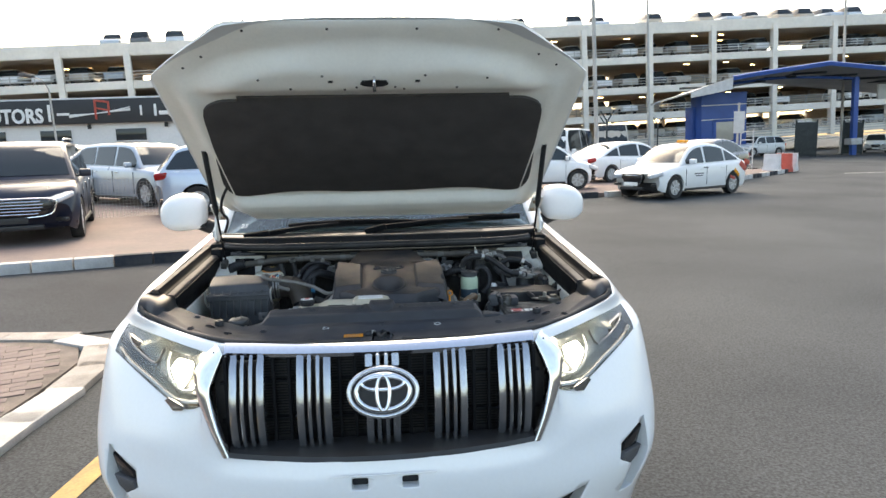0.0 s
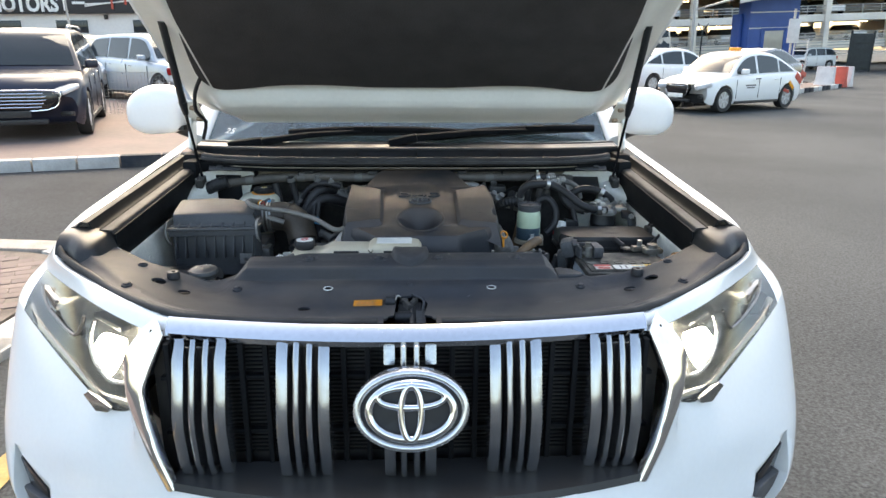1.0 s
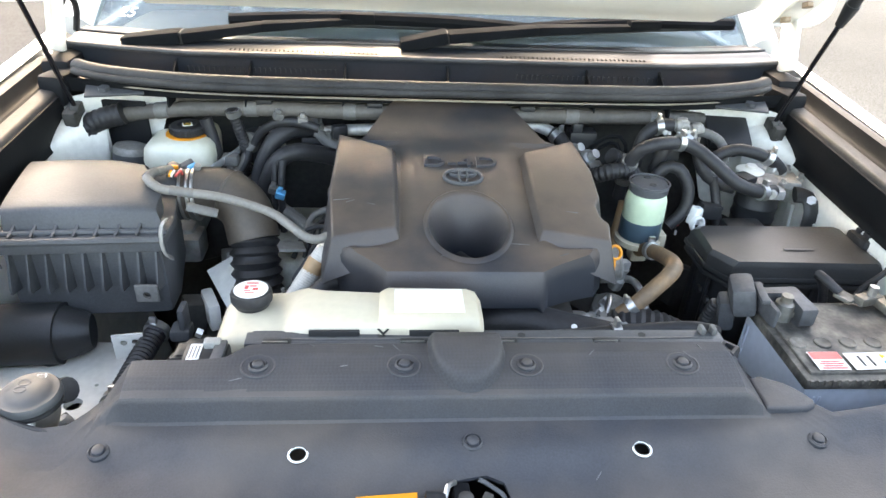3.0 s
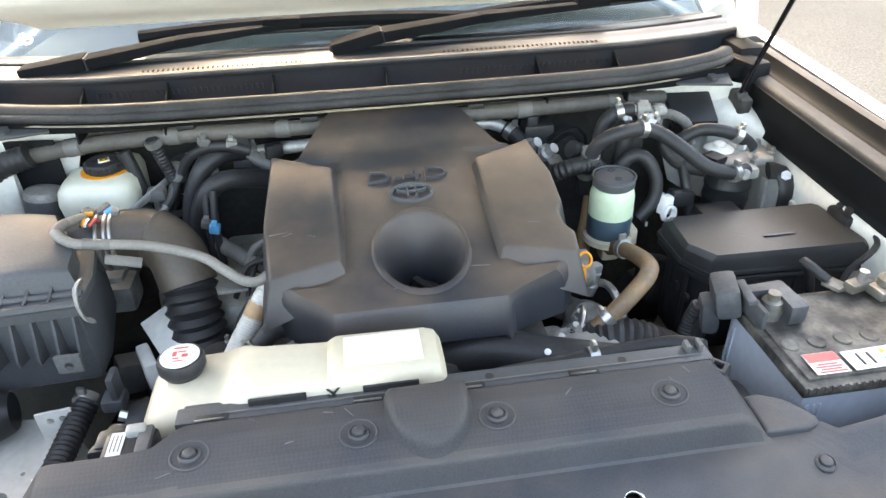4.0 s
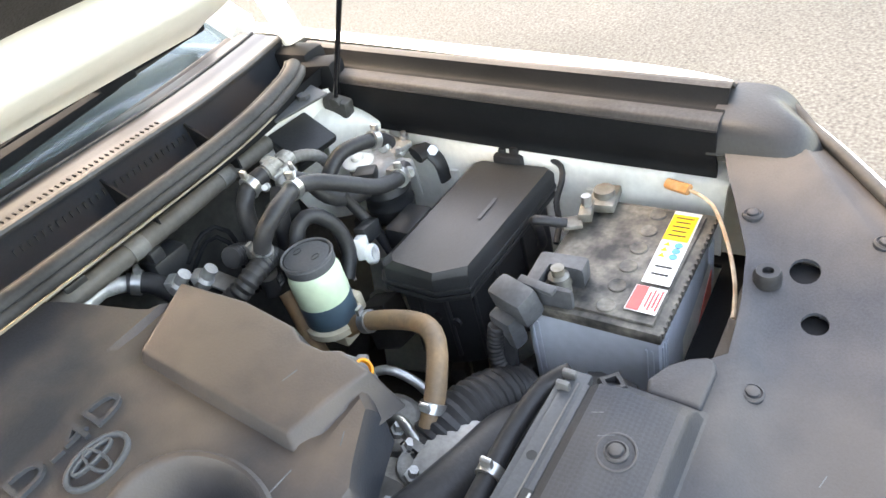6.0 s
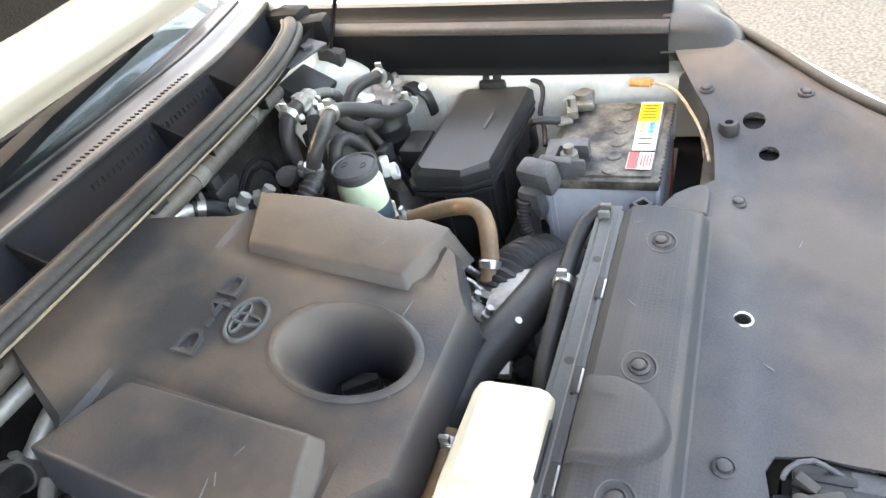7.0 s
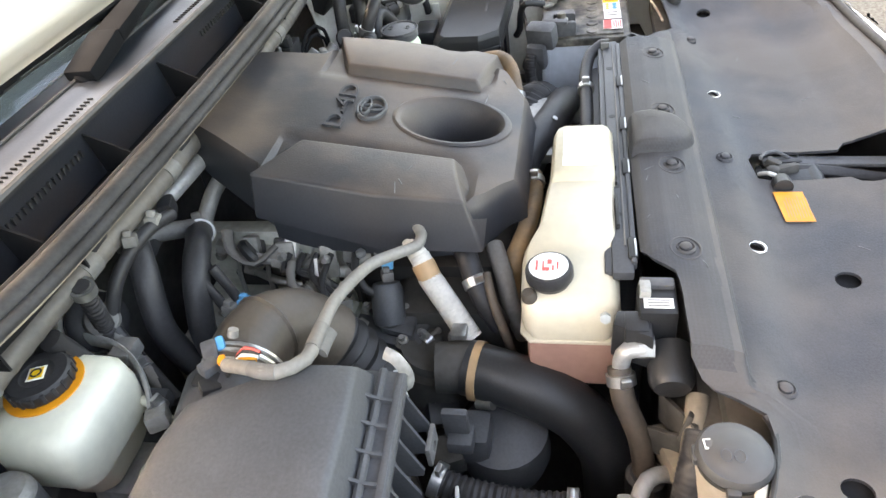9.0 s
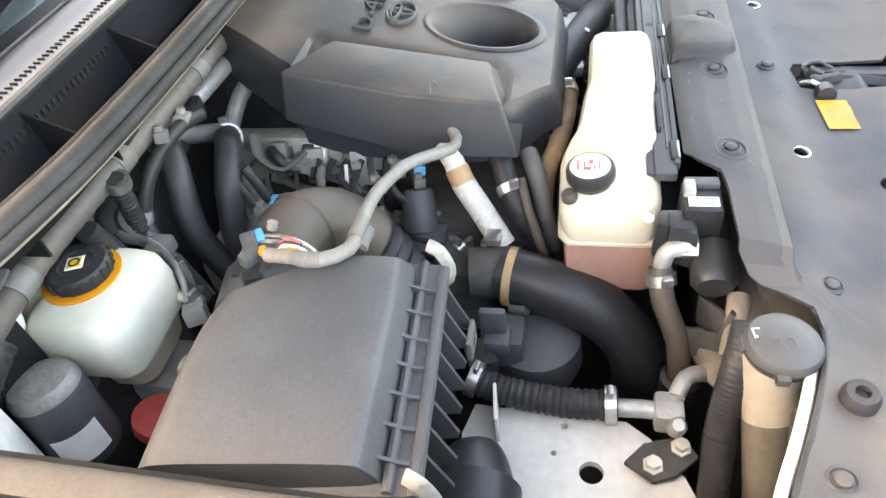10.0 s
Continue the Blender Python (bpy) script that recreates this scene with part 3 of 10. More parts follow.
def skin(c0, c1, r0, r1, holes=()):
    bm = BM()
    cache = {}

    def v(i, j):
        if (i, j) not in cache:
            cache[i, j] = bm.verts.new(GRID[j][i])
        return cache[i, j]
    for j in range(r0 * NV, r1 * NV):
        for i in range(c0 * NU, c1 * NU):
            if any(a <= i / NU < b and c <= j / NV < d for a, b, c, d in holes):
                continue
            bm.faces.new((v(i, j), v(i + 1, j), v(i + 1, j + 1), v(i, j + 1)))
    bmesh.ops.recalc_face_normals(bm, faces=bm.faces)
    return bm


def whole(f):
    bm = f()
    return merge(bm, mirrored(f()))


bumper = part("front_bumper", whole(lambda: skin(0, 6, 0, 5, [(0, 2, 4, 5)])), M_WHITE, suv, "white front bumper")
for f, s in both(lambda: skin(6, 8, 0, 8)):
    fender = part("front_fender", f, M_WHITE, suv)
    bored(fender, [lathe([(0.43, -0.3), (0.43, 0.3)], (s * 0.95, 0.95, 0.40), (1, 0, 0), 40)])
for f, s in both(lambda: skin(2, 6, 5, 8, [(3, 5, 5, 6), (2, 3, 5, 6)])):
    part("fender_nose", f, M_WHITE, suv)
# openings cut in the bumper: fog lamp pockets, lower slot, plate holes
fogp = [(-0.068, 0.075), (0.062, 0.018), (0.075, -0.03), (0.02, -0.06), (0.045, -0.16), (-0.03, -0.16), (-0.068, -0.03)]
cuts = []
for s in (1, -1):
    cuts.append(prism([(-s * p[0], p[1]) for p in fogp], -0.25, 0.25, m=pose(s * 0.785, 0.2, 0.695, 90, 0, s * 38)))
    cuts.append(box((s * 0.07, -0.09, 0.745), (0.046, 0.08, 0.034), 0.006))
cuts.append(prism([(-0.62, 0.625), (-0.50, 0.60), (0.50, 0.60), (0.62, 0.625), (0.60, 0.585), (0.50, 0.44), (-0.50, 0.44), (-0.60, 0.585)], -0.3, 0.25, m=pose(0, 0, 0, 90)))
bored(bumper, cuts)
part("lower_grille", box((0, 0.12, 0.52), (1.3, 0.02, 0.2), 0.004), M_BLACK, suv, "black lower grille")
part("plate_backing", box((0, -0.045, 0.745), (0.26, 0.02, 0.06), 0.004), M_BLACK, suv)
# pressed line of the plate's seat
part("plate_seat", box((-0.005, -0.092, 0.772), (0.3, 0.004, 0.004), 0.0015), M_WHITE, suv)
for s in (1, -1):
    fog = part("fog_lamp", prism([(-s * p[0] * 1.1, p[1] * 1.1) for p in fogp], -0.045, -0.03, m=pose(s * 0.785, 0.2, 0.695, 90, 0, s * 38)), M_BLACK, suv, "black fog lamp surround")
    part("lens", prism([(-s * x, y) for x, y in ((-0.06, 0.05), (0.045, 0.012), (0.05, -0.012), (-0.03, -0.012))], -0.03, 0.03, 0.006, m=pose(s * 0.785, 0.2, 0.695, 90, 0, s * 38)), M_GLOSS, fog, "dark fog lamp lens")
    part("bezel", prism([(-s * x, y) for x, y in ((-0.045, -0.014), (0.055, -0.014), (0.07, -0.035), (0.02, -0.062), (-0.02, -0.045))], -0.03, 0.04, 0.006, m=pose(s * 0.785, 0.2, 0.695, 90, 0, s * 38)), M_GREYP, fog, "grey fog lamp bezel")
# grille
grille = part("grille", box((0, 0.10, 0.94), (0.98, 0.02, 0.3), 0.004), M_INK, suv, "black radiator grille behind chrome bars")
for z in (0.885, 1.0):
    part("slat", box((0, 0.075, z), (0.94, 0.016, 0.008), 0.002), M_PANEL, grille)
for x in (-0.45, -0.315, -0.27, -0.125, -0.08, 0.08, 0.125, 0.27, 0.315, 0.45):
    part("rib", box((x, 0.064, 0.94), (0.010, 0.016, 0.27), 0.002), M_PANEL, grille)
for k in range(30):
    part("condenser_fin", box((0, 0.086, 0.83 + 0.0085 * k), (0.90, 0.004, 0.0022)), M_PANEL, grille)


def grille_bar(x, z0, z1):
    """A satin block of four upright ribs with chrome flanks."""
    bar = part("grille_bar", box((x, 0.056, (z0 + z1) / 2 - 0.008), (0.086, 0.012, z1 - z0 - 0.016), 0.003), M_GLOSS, grille, "smoked chrome upright grille bar")
    yb = lambda z: -0.028 + 0.42 * max(0, z - 0.93) ** 1.15 + 0.16 * max(0, 0.95 - z) + 0.045 * abs(x) ** 1.6 * 2
    for k, (dx, w, mt) in enumerate(((-0.038, 0.020, M_BARS), (-0.012, 0.010, M_BARS), (0.012, 0.010, M_BARS), (0.038, 0.020, M_BARS))):
        rows = []
        for i in range(9):
            z = z0 + (z1 - z0) * i / 8
            y = yb(z) + (0.008 if i in (0, 8) else 0) + (0.004 if k in (0, 3) else 0)
            rows.append([(x + dx - w / 2, 0.05, z), (x + dx - w / 2, y + 0.002, z), (x + dx - w / 4, y, z), (x + dx + w / 4, y, z), (x + dx + w / 2, y + 0.002, z), (x + dx + w / 2, 0.05, z)])
        part("rib", sheet(rows), mt, bar)
    return bar


for x in (-0.385, -0.195, 0.195, 0.385):
    grille_bar(x, 0.822, 1.088)
grille_bar(0, 0.822, 0.93)
grille_bar(0, 1.045, 1.088)
# chrome frame round the grille, one strip above and a wing at each side
part("chrome_strip", sheet([[(x, 0.028 + 0.25 * x * x, 1.078), (x, 0.024 + 0.25 * x * x, 1.09), (x, 0.036 + 0.25 * x * x, 1.104), (x, 0.052 + 0.25 * x * x, 1.112), (x, 0.060 + 0.22 * x * x, 1.108), (x, 0.062 + 0.22 * x * x, 1.098)] for x in [-0.455 + 0.91 * k / 24 for k in range(25)]], thick=0.004), M_CHROME, suv, "chrome strip above the grille")
for f, s in both(lambda: sheet(smooth_grid([
        [(0.452, 0.075, 1.082), (0.458, 0.07, 1.09), (0.47, 0.09, 1.102), (0.49, 0.125, 1.106)],
        [(0.478, 0.062, 1.02), (0.488, 0.05, 1.02), (0.522, 0.072, 1.03), (0.545, 0.098, 1.035)],
        [(0.488, 0.05, 0.975), (0.498, 0.035, 0.975), (0.530, 0.052, 0.972), (0.542, 0.08, 0.96)],
        [(0.462, 0.025, 0.88), (0.472, 0.008, 0.88), (0.488, 0.014, 0.878), (0.50, 0.03, 0.876)],
        [(0.437, 0.01, 0.812), (0.442, -0.005, 0.806), (0.452, -0.004, 0.804), (0.46, 0.004, 0.803)]], 5, 6), thick=0.004)):
    part("chrome_wing", f, M_CHROME, suv, "chrome wing beside the grille")
part("grille_sill", sheet([[(x, 0.06, 0.822), (x, -0.068 + 0.36 * x * x, 0.818), (x, -0.074 + 0.36 * x * x, 0.805)] for x in [-0.445 + 0.89 * k / 20 for k in range(21)]]), M_BLACK, suv)
# emblem: oval rings only
em = pose(0.002, -0.038, 0.994, 90 - 16, 0, 0)
emblem = part("emblem", lathe([(0.095, 0), (0.095, 0.02), (0.086, 0.026), (0, 0.026)], (0, 0, 0), (0, 0, 1), 48, sy=0.70), M_INK, None)
emblem.data.transform(em)
emblem.data.transform(Matrix.Translation(-origin(grille)))
emblem.parent = grille
tagged(emblem, "oval chrome badge on gloss black")
part("outer_ring", ring(0.094, 0.0655, 0.014, 0.034, em), M_SATIN, emblem)
part("middle_ring", ring(0.073, 0.0485, 0.015, 0.040, em), M_CHROME, emblem)
part("upper_ring", ring(0.058, 0.018, 0.0135, 0.041, em @ pose(0, 0.0245, 0)), M_CHROME, emblem)
part("inner_ring", ring(0.0175, 0.047, 0.013, 0.042, em @ pose(0, -0.002, 0)), M_CHROME, emblem)


# headlights
def lamp_patch(push, c0=3, c1=5, r0=5, r1=6, inset=0.0):
    rows = []
    for j in range(r0 * NV, r1 * NV + 1):
        row = []
        for i in range(c0 * NU, c1 * NU + 1):
            p = GRID[j][i]
            row.append((p.x, p.y + push, p.z))
        rows.append(row)
    return rows


def lens_shell():
    return sheet(lamp_patch(-0.003), thick=0.003)


def lamp_well():
    return sheet(lamp_patch(0.11))


def lamp_walls():
    a, b = lamp_patch(-0.001), lamp_patch(0.11)
    bm = BM()
    ra = a[0] + [r[-1] for r in a[1:]] + a[-1][::-1][1:] + [r[0] for r in a[::-1][1:]]
    rb = b[0] + [r[-1] for r in b[1:]] + b[-1][::-1][1:] + [r[0] for r in b[::-1][1:]]
    return sheet([ra, rb], bm)


for s in (1, -1):
    fl = (lambda b: b) if s > 0 else mirrored
    hl = part("headlight", merge(fl(lamp_well()), fl(lamp_walls())), M_SMOKE, suv, "headlight with its dipped beam on")
    lens = part("lens", fl(lens_shell()), M_LENS, hl, "slightly yellowed clear lens")
    lens.visible_shadow = False
    # lit block cut to the outline of the beam's glare
    pr = prism([(-s * x, z) for x, z in ((-0.030, 0.010), (-0.010, 0.036), (0.030, 0.020), (0.020, -0.012), (-0.002, -0.046), (-0.020, -0.024))][::s], -0.02, 0.012, 0.010, 1.25, m=pose(s * 0.598, 0.165, 1.012, 90))
    part("projector", pr, M_LAMP, hl, "lit dipped beam, its white glare given a solid outline")
    part("bezel", fl(tube([(0.535, 0.115, 0.985), (0.56, 0.125, 0.965), (0.60, 0.15, 0.955), (0.64, 0.185, 0.975), (0.655, 0.205, 1.02), (0.645, 0.21, 1.06)], 0.005, 8, 0.012)), M_SATIN, hl)
    part("eyelid", fl(box((0.59, 0.20, 1.068), (0.10, 0.05, 0.012), 0.004, (0, -4, 38))), M_SMOKE, hl)
    part("reflector", fl(sheet(smooth_grid([[(0.53, 0.11, 0.955), (0.60, 0.17, 0.945), (0.70, 0.27, 0.985)], [(0.53, 0.16, 1.0), (0.61, 0.23, 1.0), (0.72, 0.33, 1.02)], [(0.52, 0.15, 1.07), (0.64, 0.26, 1.08), (0.74, 0.36, 1.085)]], 4, 4))), M_REFLECT, hl)
    part("running_light", fl(tube([(0.535, 0.082, 0.94), (0.617, 0.14, 0.932), (0.70, 0.21, 0.967), (0.80, 0.30, 1.008), (0.848, 0.36, 1.034)], 0.009, 8, 0.02)), M_REFLECT, hl, "bright strip along the lower edge")
    part("turn_lamp", fl(box((0.78, 0.36, 1.06), (0.09, 0.06, 0.03), 0.008, (0, -8, 48))), M_REFLECT, hl, "silvered turn lamp")
    part("inner_bezel", fl(tube([(0.66, 0.2, 1.075), (0.70, 0.23, 1.02), (0.79, 0.31, 1.055), (0.82, 0.36, 1.085)], 0.0035, 8, 0.02)), M_SMOKE, hl)
    part("bracket", fl(prism([(0.0, 0.0), (0.06, 0.022), (0.075, 0.012), (0.045, -0.018), (0.01, -0.012)], -0.004, 0.006, 0.002, m=pose(0.58, 0.098, 0.925, 90, 0, 28))), M_REFLECT, hl)

def rounded_solid(rx, ry, rz, e=0.62, n=32):
    """A box-like body with fully rounded faces."""
    f = lambda c: math.copysign(abs(c) ** e, c)
    rows = []
    for j in range(1, n // 2):
        p = math.pi * j / (n // 2) - math.pi / 2
        rows.append([(rx * f(math.cos(p)) * f(math.cos(2 * math.pi * i / n)), ry * f(math.cos(p)) * f(math.sin(2 * math.pi * i / n)), rz * f(math.sin(p))) for i in range(n)])
    bm = sheet(rows, closed=True)
    bmesh.ops.holes_fill(bm, edges=[e_ for e_ in bm.edges if e_.is_boundary])
    return bm


# cabin, doors, tail: seen only from afar
def side_panel():
    """Doors and rear quarter of one side, with the wheel arch left open."""
    bm = BM()
    ys = [1.46 + 3.16 * k / 60 for k in range(61)]
    cols = []
    for y in ys:
        d = abs(y - 3.74)
        low = 0.36 if d >= 0.43 else 0.40 + math.sqrt(0.43 ** 2 - d ** 2)
        tuck = 0.05 * max(0, (y - 4.2) / 0.42) ** 2
        cols.append([(0.925 - tuck - 0.03 * (1 - t) ** 4, y, low + (0.94 - low) * t) for t in (0, 0.25, 0.5, 0.75, 1)] + [(0.915 - tuck, y, 1.06), (0.885 - tuck, y, 1.15), (0.84 - tuck, y, 1.2), (0.8 - tuck, y, 1.21)])
    return sheet(cols, thick=0.006)


for f, s in both(side_panel):
    part("body_side", f, M_WHITE, suv, "white doors and rear quarter")
part("tailgate", sheet(smooth_grid([[(-0.87, 4.61, z), (-0.5, 4.66 + d, z), (0.5, 4.66 + d, z), (0.87, 4.61, z)] for z, d in ((0.42, 0), (0.7, 0.03), (1.0, 0.0), (1.2, -0.08))], 3, 3), thick=0.006), M_WHITE, suv, "white tailgate")
roof = part("roof", sheet(smooth_grid([[(-0.66, y, z - 0.05), (-0.6, y, z), (0, y, z + 0.02), (0.6, y, z), (0.66, y, z - 0.05)] for y, z in ((2.02, 1.76), (2.4, 1.83), (3.3, 1.84), (4.3, 1.76))], 4, 4), thick=-0.03), M_WHITE, suv, "white roof")
for s in (1, -1):
    part("pillar", tube([(s * 0.75, 1.34, 1.27), (s * 0.715, 1.66, 1.5), (s * 0.66, 2.04, 1.72)], 0.035, 10, 0.05), M_WHITE, suv)
    part("pillar", tube([(s * 0.80, 4.5, 1.2), (s * 0.74, 4.42, 1.5), (s * 0.66, 4.3, 1.72)], 0.05, 8, 0.06), M_WHITE, suv)
    part("side_window", sheet([[(s * 0.83, 1.75, 1.22), (s * 0.83, 4.4, 1.2)], [(s * 0.69, 2.15, 1.71), (s * 0.68, 4.25, 1.71)]], thick=0.005), M_TINT, suv, "tinted side glass")
    part("pillar", tube([(s * 0.84, 2.75, 1.19), (s * 0.70, 2.75, 1.74)], 0.04, 8, 0.1), M_BLACK, suv)
    for y in (0.95, 3.74):
        wheel = part("wheel", lathe([(0.25, -0.1), (0.36, -0.115), (0.378, -0.08), (0.378, 0.08), (0.36, 0.115), (0.25, 0.1), (0.25, -0.09)], (s * 0.81, y, 0.378), (s, 0, 0), 36), M_TYRE, suv, "black tyre on an alloy rim")
        part("rim", lathe([(0.25, -0.05), (0.25, 0.09), (0.22, 0.06), (0.1, 0.05), (0.05, 0.07), (0, 0.07)], (s * 0.81, y, 0.378), (s, 0, 0), 30), M_RIM, wheel)
    # wing mirrors
    mir = part("wing_mirror", BM(), M_WHITE, suv, "white wing mirror on a black foot")
    mb = rounded_solid(0.112, 0.08, 0.093)
    for v in mb.verts:
        u = max(0, s * v.co.x / 0.112)
        v.co.z = v.co.z * (1 - 0.3 * u * u) - 0.014 * u
        v.co.y += 0.35 * max(0, s * v.co.x) ** 1.5
    bmesh.ops.transform(mb, matrix=pose(s * 0.982 - 0.02 * (s + 1), 1.62, 1.358, 0, 0, -s * 8), verts=mb.verts)
    shell = part("shell", mb, M_WHITE, None)
    shell.data.transform(Matrix.Translation(-origin(mir)))
    mir.data = shell.data
    bpy.data.objects.remove(shell)
    part("mirror_foot", tube([(s * 0.92, 1.64, 1.30), (s * 0.86, 1.66, 1.27), (s * 0.80, 1.68, 1.25)], 0.035, 10, 0.03), M_BLACK, mir, "black mirror foot")
    part("mirror_base", box((s * 0.925, 1.625, 1.29), (0.10, 0.09, 0.02), 0.008), M_BLACK, mir)
# windscreen and dashboard
screen = part("windscreen", sheet(smooth_grid([
    [(-0.74, 1.33, 1.262), (-0.4, 1.262, 1.268), (0, 1.245, 1.272), (0.4, 1.262, 1.268), (0.74, 1.33, 1.262)],
    [(-0.70, 1.68, 1.52), (-0.36, 1.60, 1.53), (0, 1.575, 1.535), (0.36, 1.60, 1.53), (0.70, 1.68, 1.52)],
    [(-0.64, 2.05, 1.74), (-0.34, 2.0, 1.765), (0, 1.985, 1.77), (0.34, 2.0, 1.765), (0.64, 2.05, 1.74)]], 5, 5), thick=0.004), M_SCREEN, suv, "windscreen with the sky's pale blue reflection in its tint")
screen.visible_shadow = False
part("dashboard", sheet(smooth_grid([[(-0.72, 1.40, 1.235), (0, 1.30, 1.24), (0.72, 1.40, 1.235)], [(-0.7, 1.62, 1.24), (0, 1.58, 1.26), (0.7, 1.62, 1.24)], [(-0.7, 1.8, 1.2), (0, 1.76, 1.22), (0.7, 1.8, 1.2)], [(-0.7, 1.85, 1.0), (0, 1.8, 1.0), (0.7, 1.85, 1.0)]], 4, 3)), M_PANEL, suv, "dark dashboard under the windscreen")
for s in (1, -1):
    part("front_seat", merge(box((s * 0.36, 2.55, 1.2), (0.5, 0.14, 0.6), 0.05, (-12, 0, 0)), box((s * 0.36, 2.62, 1.6), (0.26, 0.1, 0.18), 0.04, (-12, 0, 0))), M_GREYC, suv, "dark seat back")
# unseen rear glass, added to keep light from behind out of the cabin
part("rear_window", sheet([[(-0.8, 4.5, 1.2), (0.8, 4.5, 1.2)], [(-0.66, 4.3, 1.74), (0.66, 4.3, 1.74)]], thick=0.006), M_TINT, suv, "tinted rear glass")
part("headliner", box((0, 3.1, 1.72), (1.3, 2.2, 0.03), 0.01), M_PAD, suv)
part("parcel_shelf", box((0, 3.5, 1.15), (1.6, 1.9, 0.04), 0.01), M_PAD, suv)
part("cabin_floor", box((0, 3.0, 0.62), (1.7, 3.1, 0.04)), M_DARK, suv)
wheel_ring = ring(0.185, 0.185, 0.03, 0.03, pose(-0.36, 1.92, 1.2, 65))
part("steering_wheel", wheel_ring, M_BLACK, suv)
part("marker_number", letters("25", 0.036, 0.0015, pose(-0.628, 1.305, 1.312, 38, 0, -12), shear=0.2), M_LABEL, suv, "25 written by hand in white marker")
# underside
part("underbody", box((0, 2.4, 0.42), (1.5, 4.2, 0.1), 0.03), M_DARK, suv)

# ---- hood ----
HY, HZ, HA = 1.205, 1.396, 37.0
hm = Matrix.Translation((0, HY, HZ)) @ Matrix(((1, 0, 0, 0), (0, -math.cos(radians(HA)), math.sin(radians(HA)), 0), (0, math.sin(radians(HA)), math.cos(radians(HA)), 0), (0, 0, 0, 1)))
# hood space: x across, y from the hinge to the front edge, z up away from the engine


def hood_half(v):
    t = [(0.0, 0.655), (0.06, 0.70), (0.3, 0.715), (0.6, 0.728), (0.84, 0.742), (0.862, 0.735), (0.94, 0.655), (1.03, 0.545), (1.085, 0.478), (1.098, 0.45)]
    for (a, x), (b, y) in zip(t, t[1:]):
        if v <= b:
            return x + (y - x) * (v - a) / (b - a)
    return t[-1][1]


def hood_sheet(z_of, inset=0.0, n=24):
    vs = [0.0, 0.03, 0.06, 0.15, 0.3, 0.45, 0.6, 0.72, 0.8, 0.84, 0.862, 0.9, 0.94, 0.985, 1.03, 1.06, 1.085, 1.098]
    rows = []
    for v in vs:
        h = hood_half(v) - inset
        dv = v + (0.012 * (1 - 0) if 0 else 0)
        rows.append([hm @ Vector((h * (2 * k / n - 1), dv, z_of(h * (2 * k / n - 1), v, 2 * k / n - 1))) for k in range(n + 1)])
    return rows


hood = part("hood", sheet(hood_sheet(lambda x, v, k: 0.03 - 0.05 * abs(k) ** 3 * 0.6 - 0.02 * max(0, v - 0.9) / 0.2), thick=0.003), M_WHITE, suv, "white hood raised on two gas struts")


def inner_z(x, v, k):
    """Relief of the pressed inner panel, seen from below: a flange, a broad slope, a deep frame, a shallow middle."""
    a = abs(x)
    edge = hood_half(v) - a
    lo = lerp_table([(0, 0.881), (0.15, 0.893), (0.28, 0.914), (0.38, 0.892), (0.47, 0.855), (0.55, 0.79), (0.60, 0.72)], a)
    hi = lerp_table([(0, 1.035), (0.15, 1.02), (0.28, 0.995), (0.47, 0.965), (0.55, 0.92), (0.60, 0.88)], a)
    t = min(1, max(0, (v - lo) / (hi - lo)))
    q = min(1, max(0, (0.115 - edge) / 0.06))
    t = max(t, q)
    t = t * t * (3 - 2 * t)
    z = -0.048 + 0.042 * t
    rim = min(edge / 0.02, 1) * min(max(1.098 - v, 0) / 0.02, 1)
    z += 0.006 * (1 - max(0, rim))
    inside = min(max(edge - 0.075, 0) / 0.06, 1) * min(max(0.83 - v, 0) / 0.05, 1) * min(max(v - 0.11, 0) / 0.05, 1)
    z += 0.030 * inside * (1 - t)
    back = min(1, max(0, (v - 0.03) / 0.02)) * min(1, max(0, (0.15 - v) / 0.03))
    return z - 0.006 * back


part_rows = []
NX = 72
for v in [0.0, 0.02, 0.04, 0.06] + [0.06 + 0.0173 * k for k in range(1, 61)]:
    h = hood_half(min(v, 1.098)) - 0.004
    part_rows.append([hm @ Vector((h * (2 * k / NX - 1), min(v, 1.094), inner_z(h * (2 * k / NX - 1), min(v, 1.094), 0))) for k in range(NX + 1)])
inner = part("inner_panel", sheet(part_rows, thick=-0.002), M_PRIMER, hood, "cream-painted inner panel", sharp=60)


def flat_on_hood(poly, z0, z1, b=0.0, top=1.0):
    return prism(poly, z0, z1, b, top, m=hm)


def pad_edge():
    r = [(0.475, 0.777), (0.475, 0.76), (0.53, 0.758), (0.585, 0.73), (0.608, 0.68), (0.615, 0.55), (0.632, 0.305), (0.63, 0.22), (0.60, 0.165), (0.55, 0.158), (0.50, 0.165), (0.40, 0.182), (0.28, 0.186), (0.12, 0.175)]
    c = [tuple(p[:2]) for p in curve_points([(x, y, 0) for x, y in r], 0.02)]
    return c + [(-x, y) for x, y in c[::-1]]


part("felt_pad", flat_on_hood(pad_edge(), -0.03, -0.014, 0.006), M_PAD, hood, "black felt insulation pad")
dots = [(-0.40, 1.06), (-0.14, 1.065), (0.14, 1.065), (0.40, 1.06), (-0.55, 0.95), (0.55, 0.95), (-0.62, 0.90), (0.62, 0.90), (-0.38, 0.885), (0.38, 0.885), (-0.17, 0.90), (0.17, 0.90), (-0.28, 0.84), (0.28, 0.84), (-0.1, 0.835), (0.1, 0.835), (-0.06, 0.845), (0.07, 0.845)]
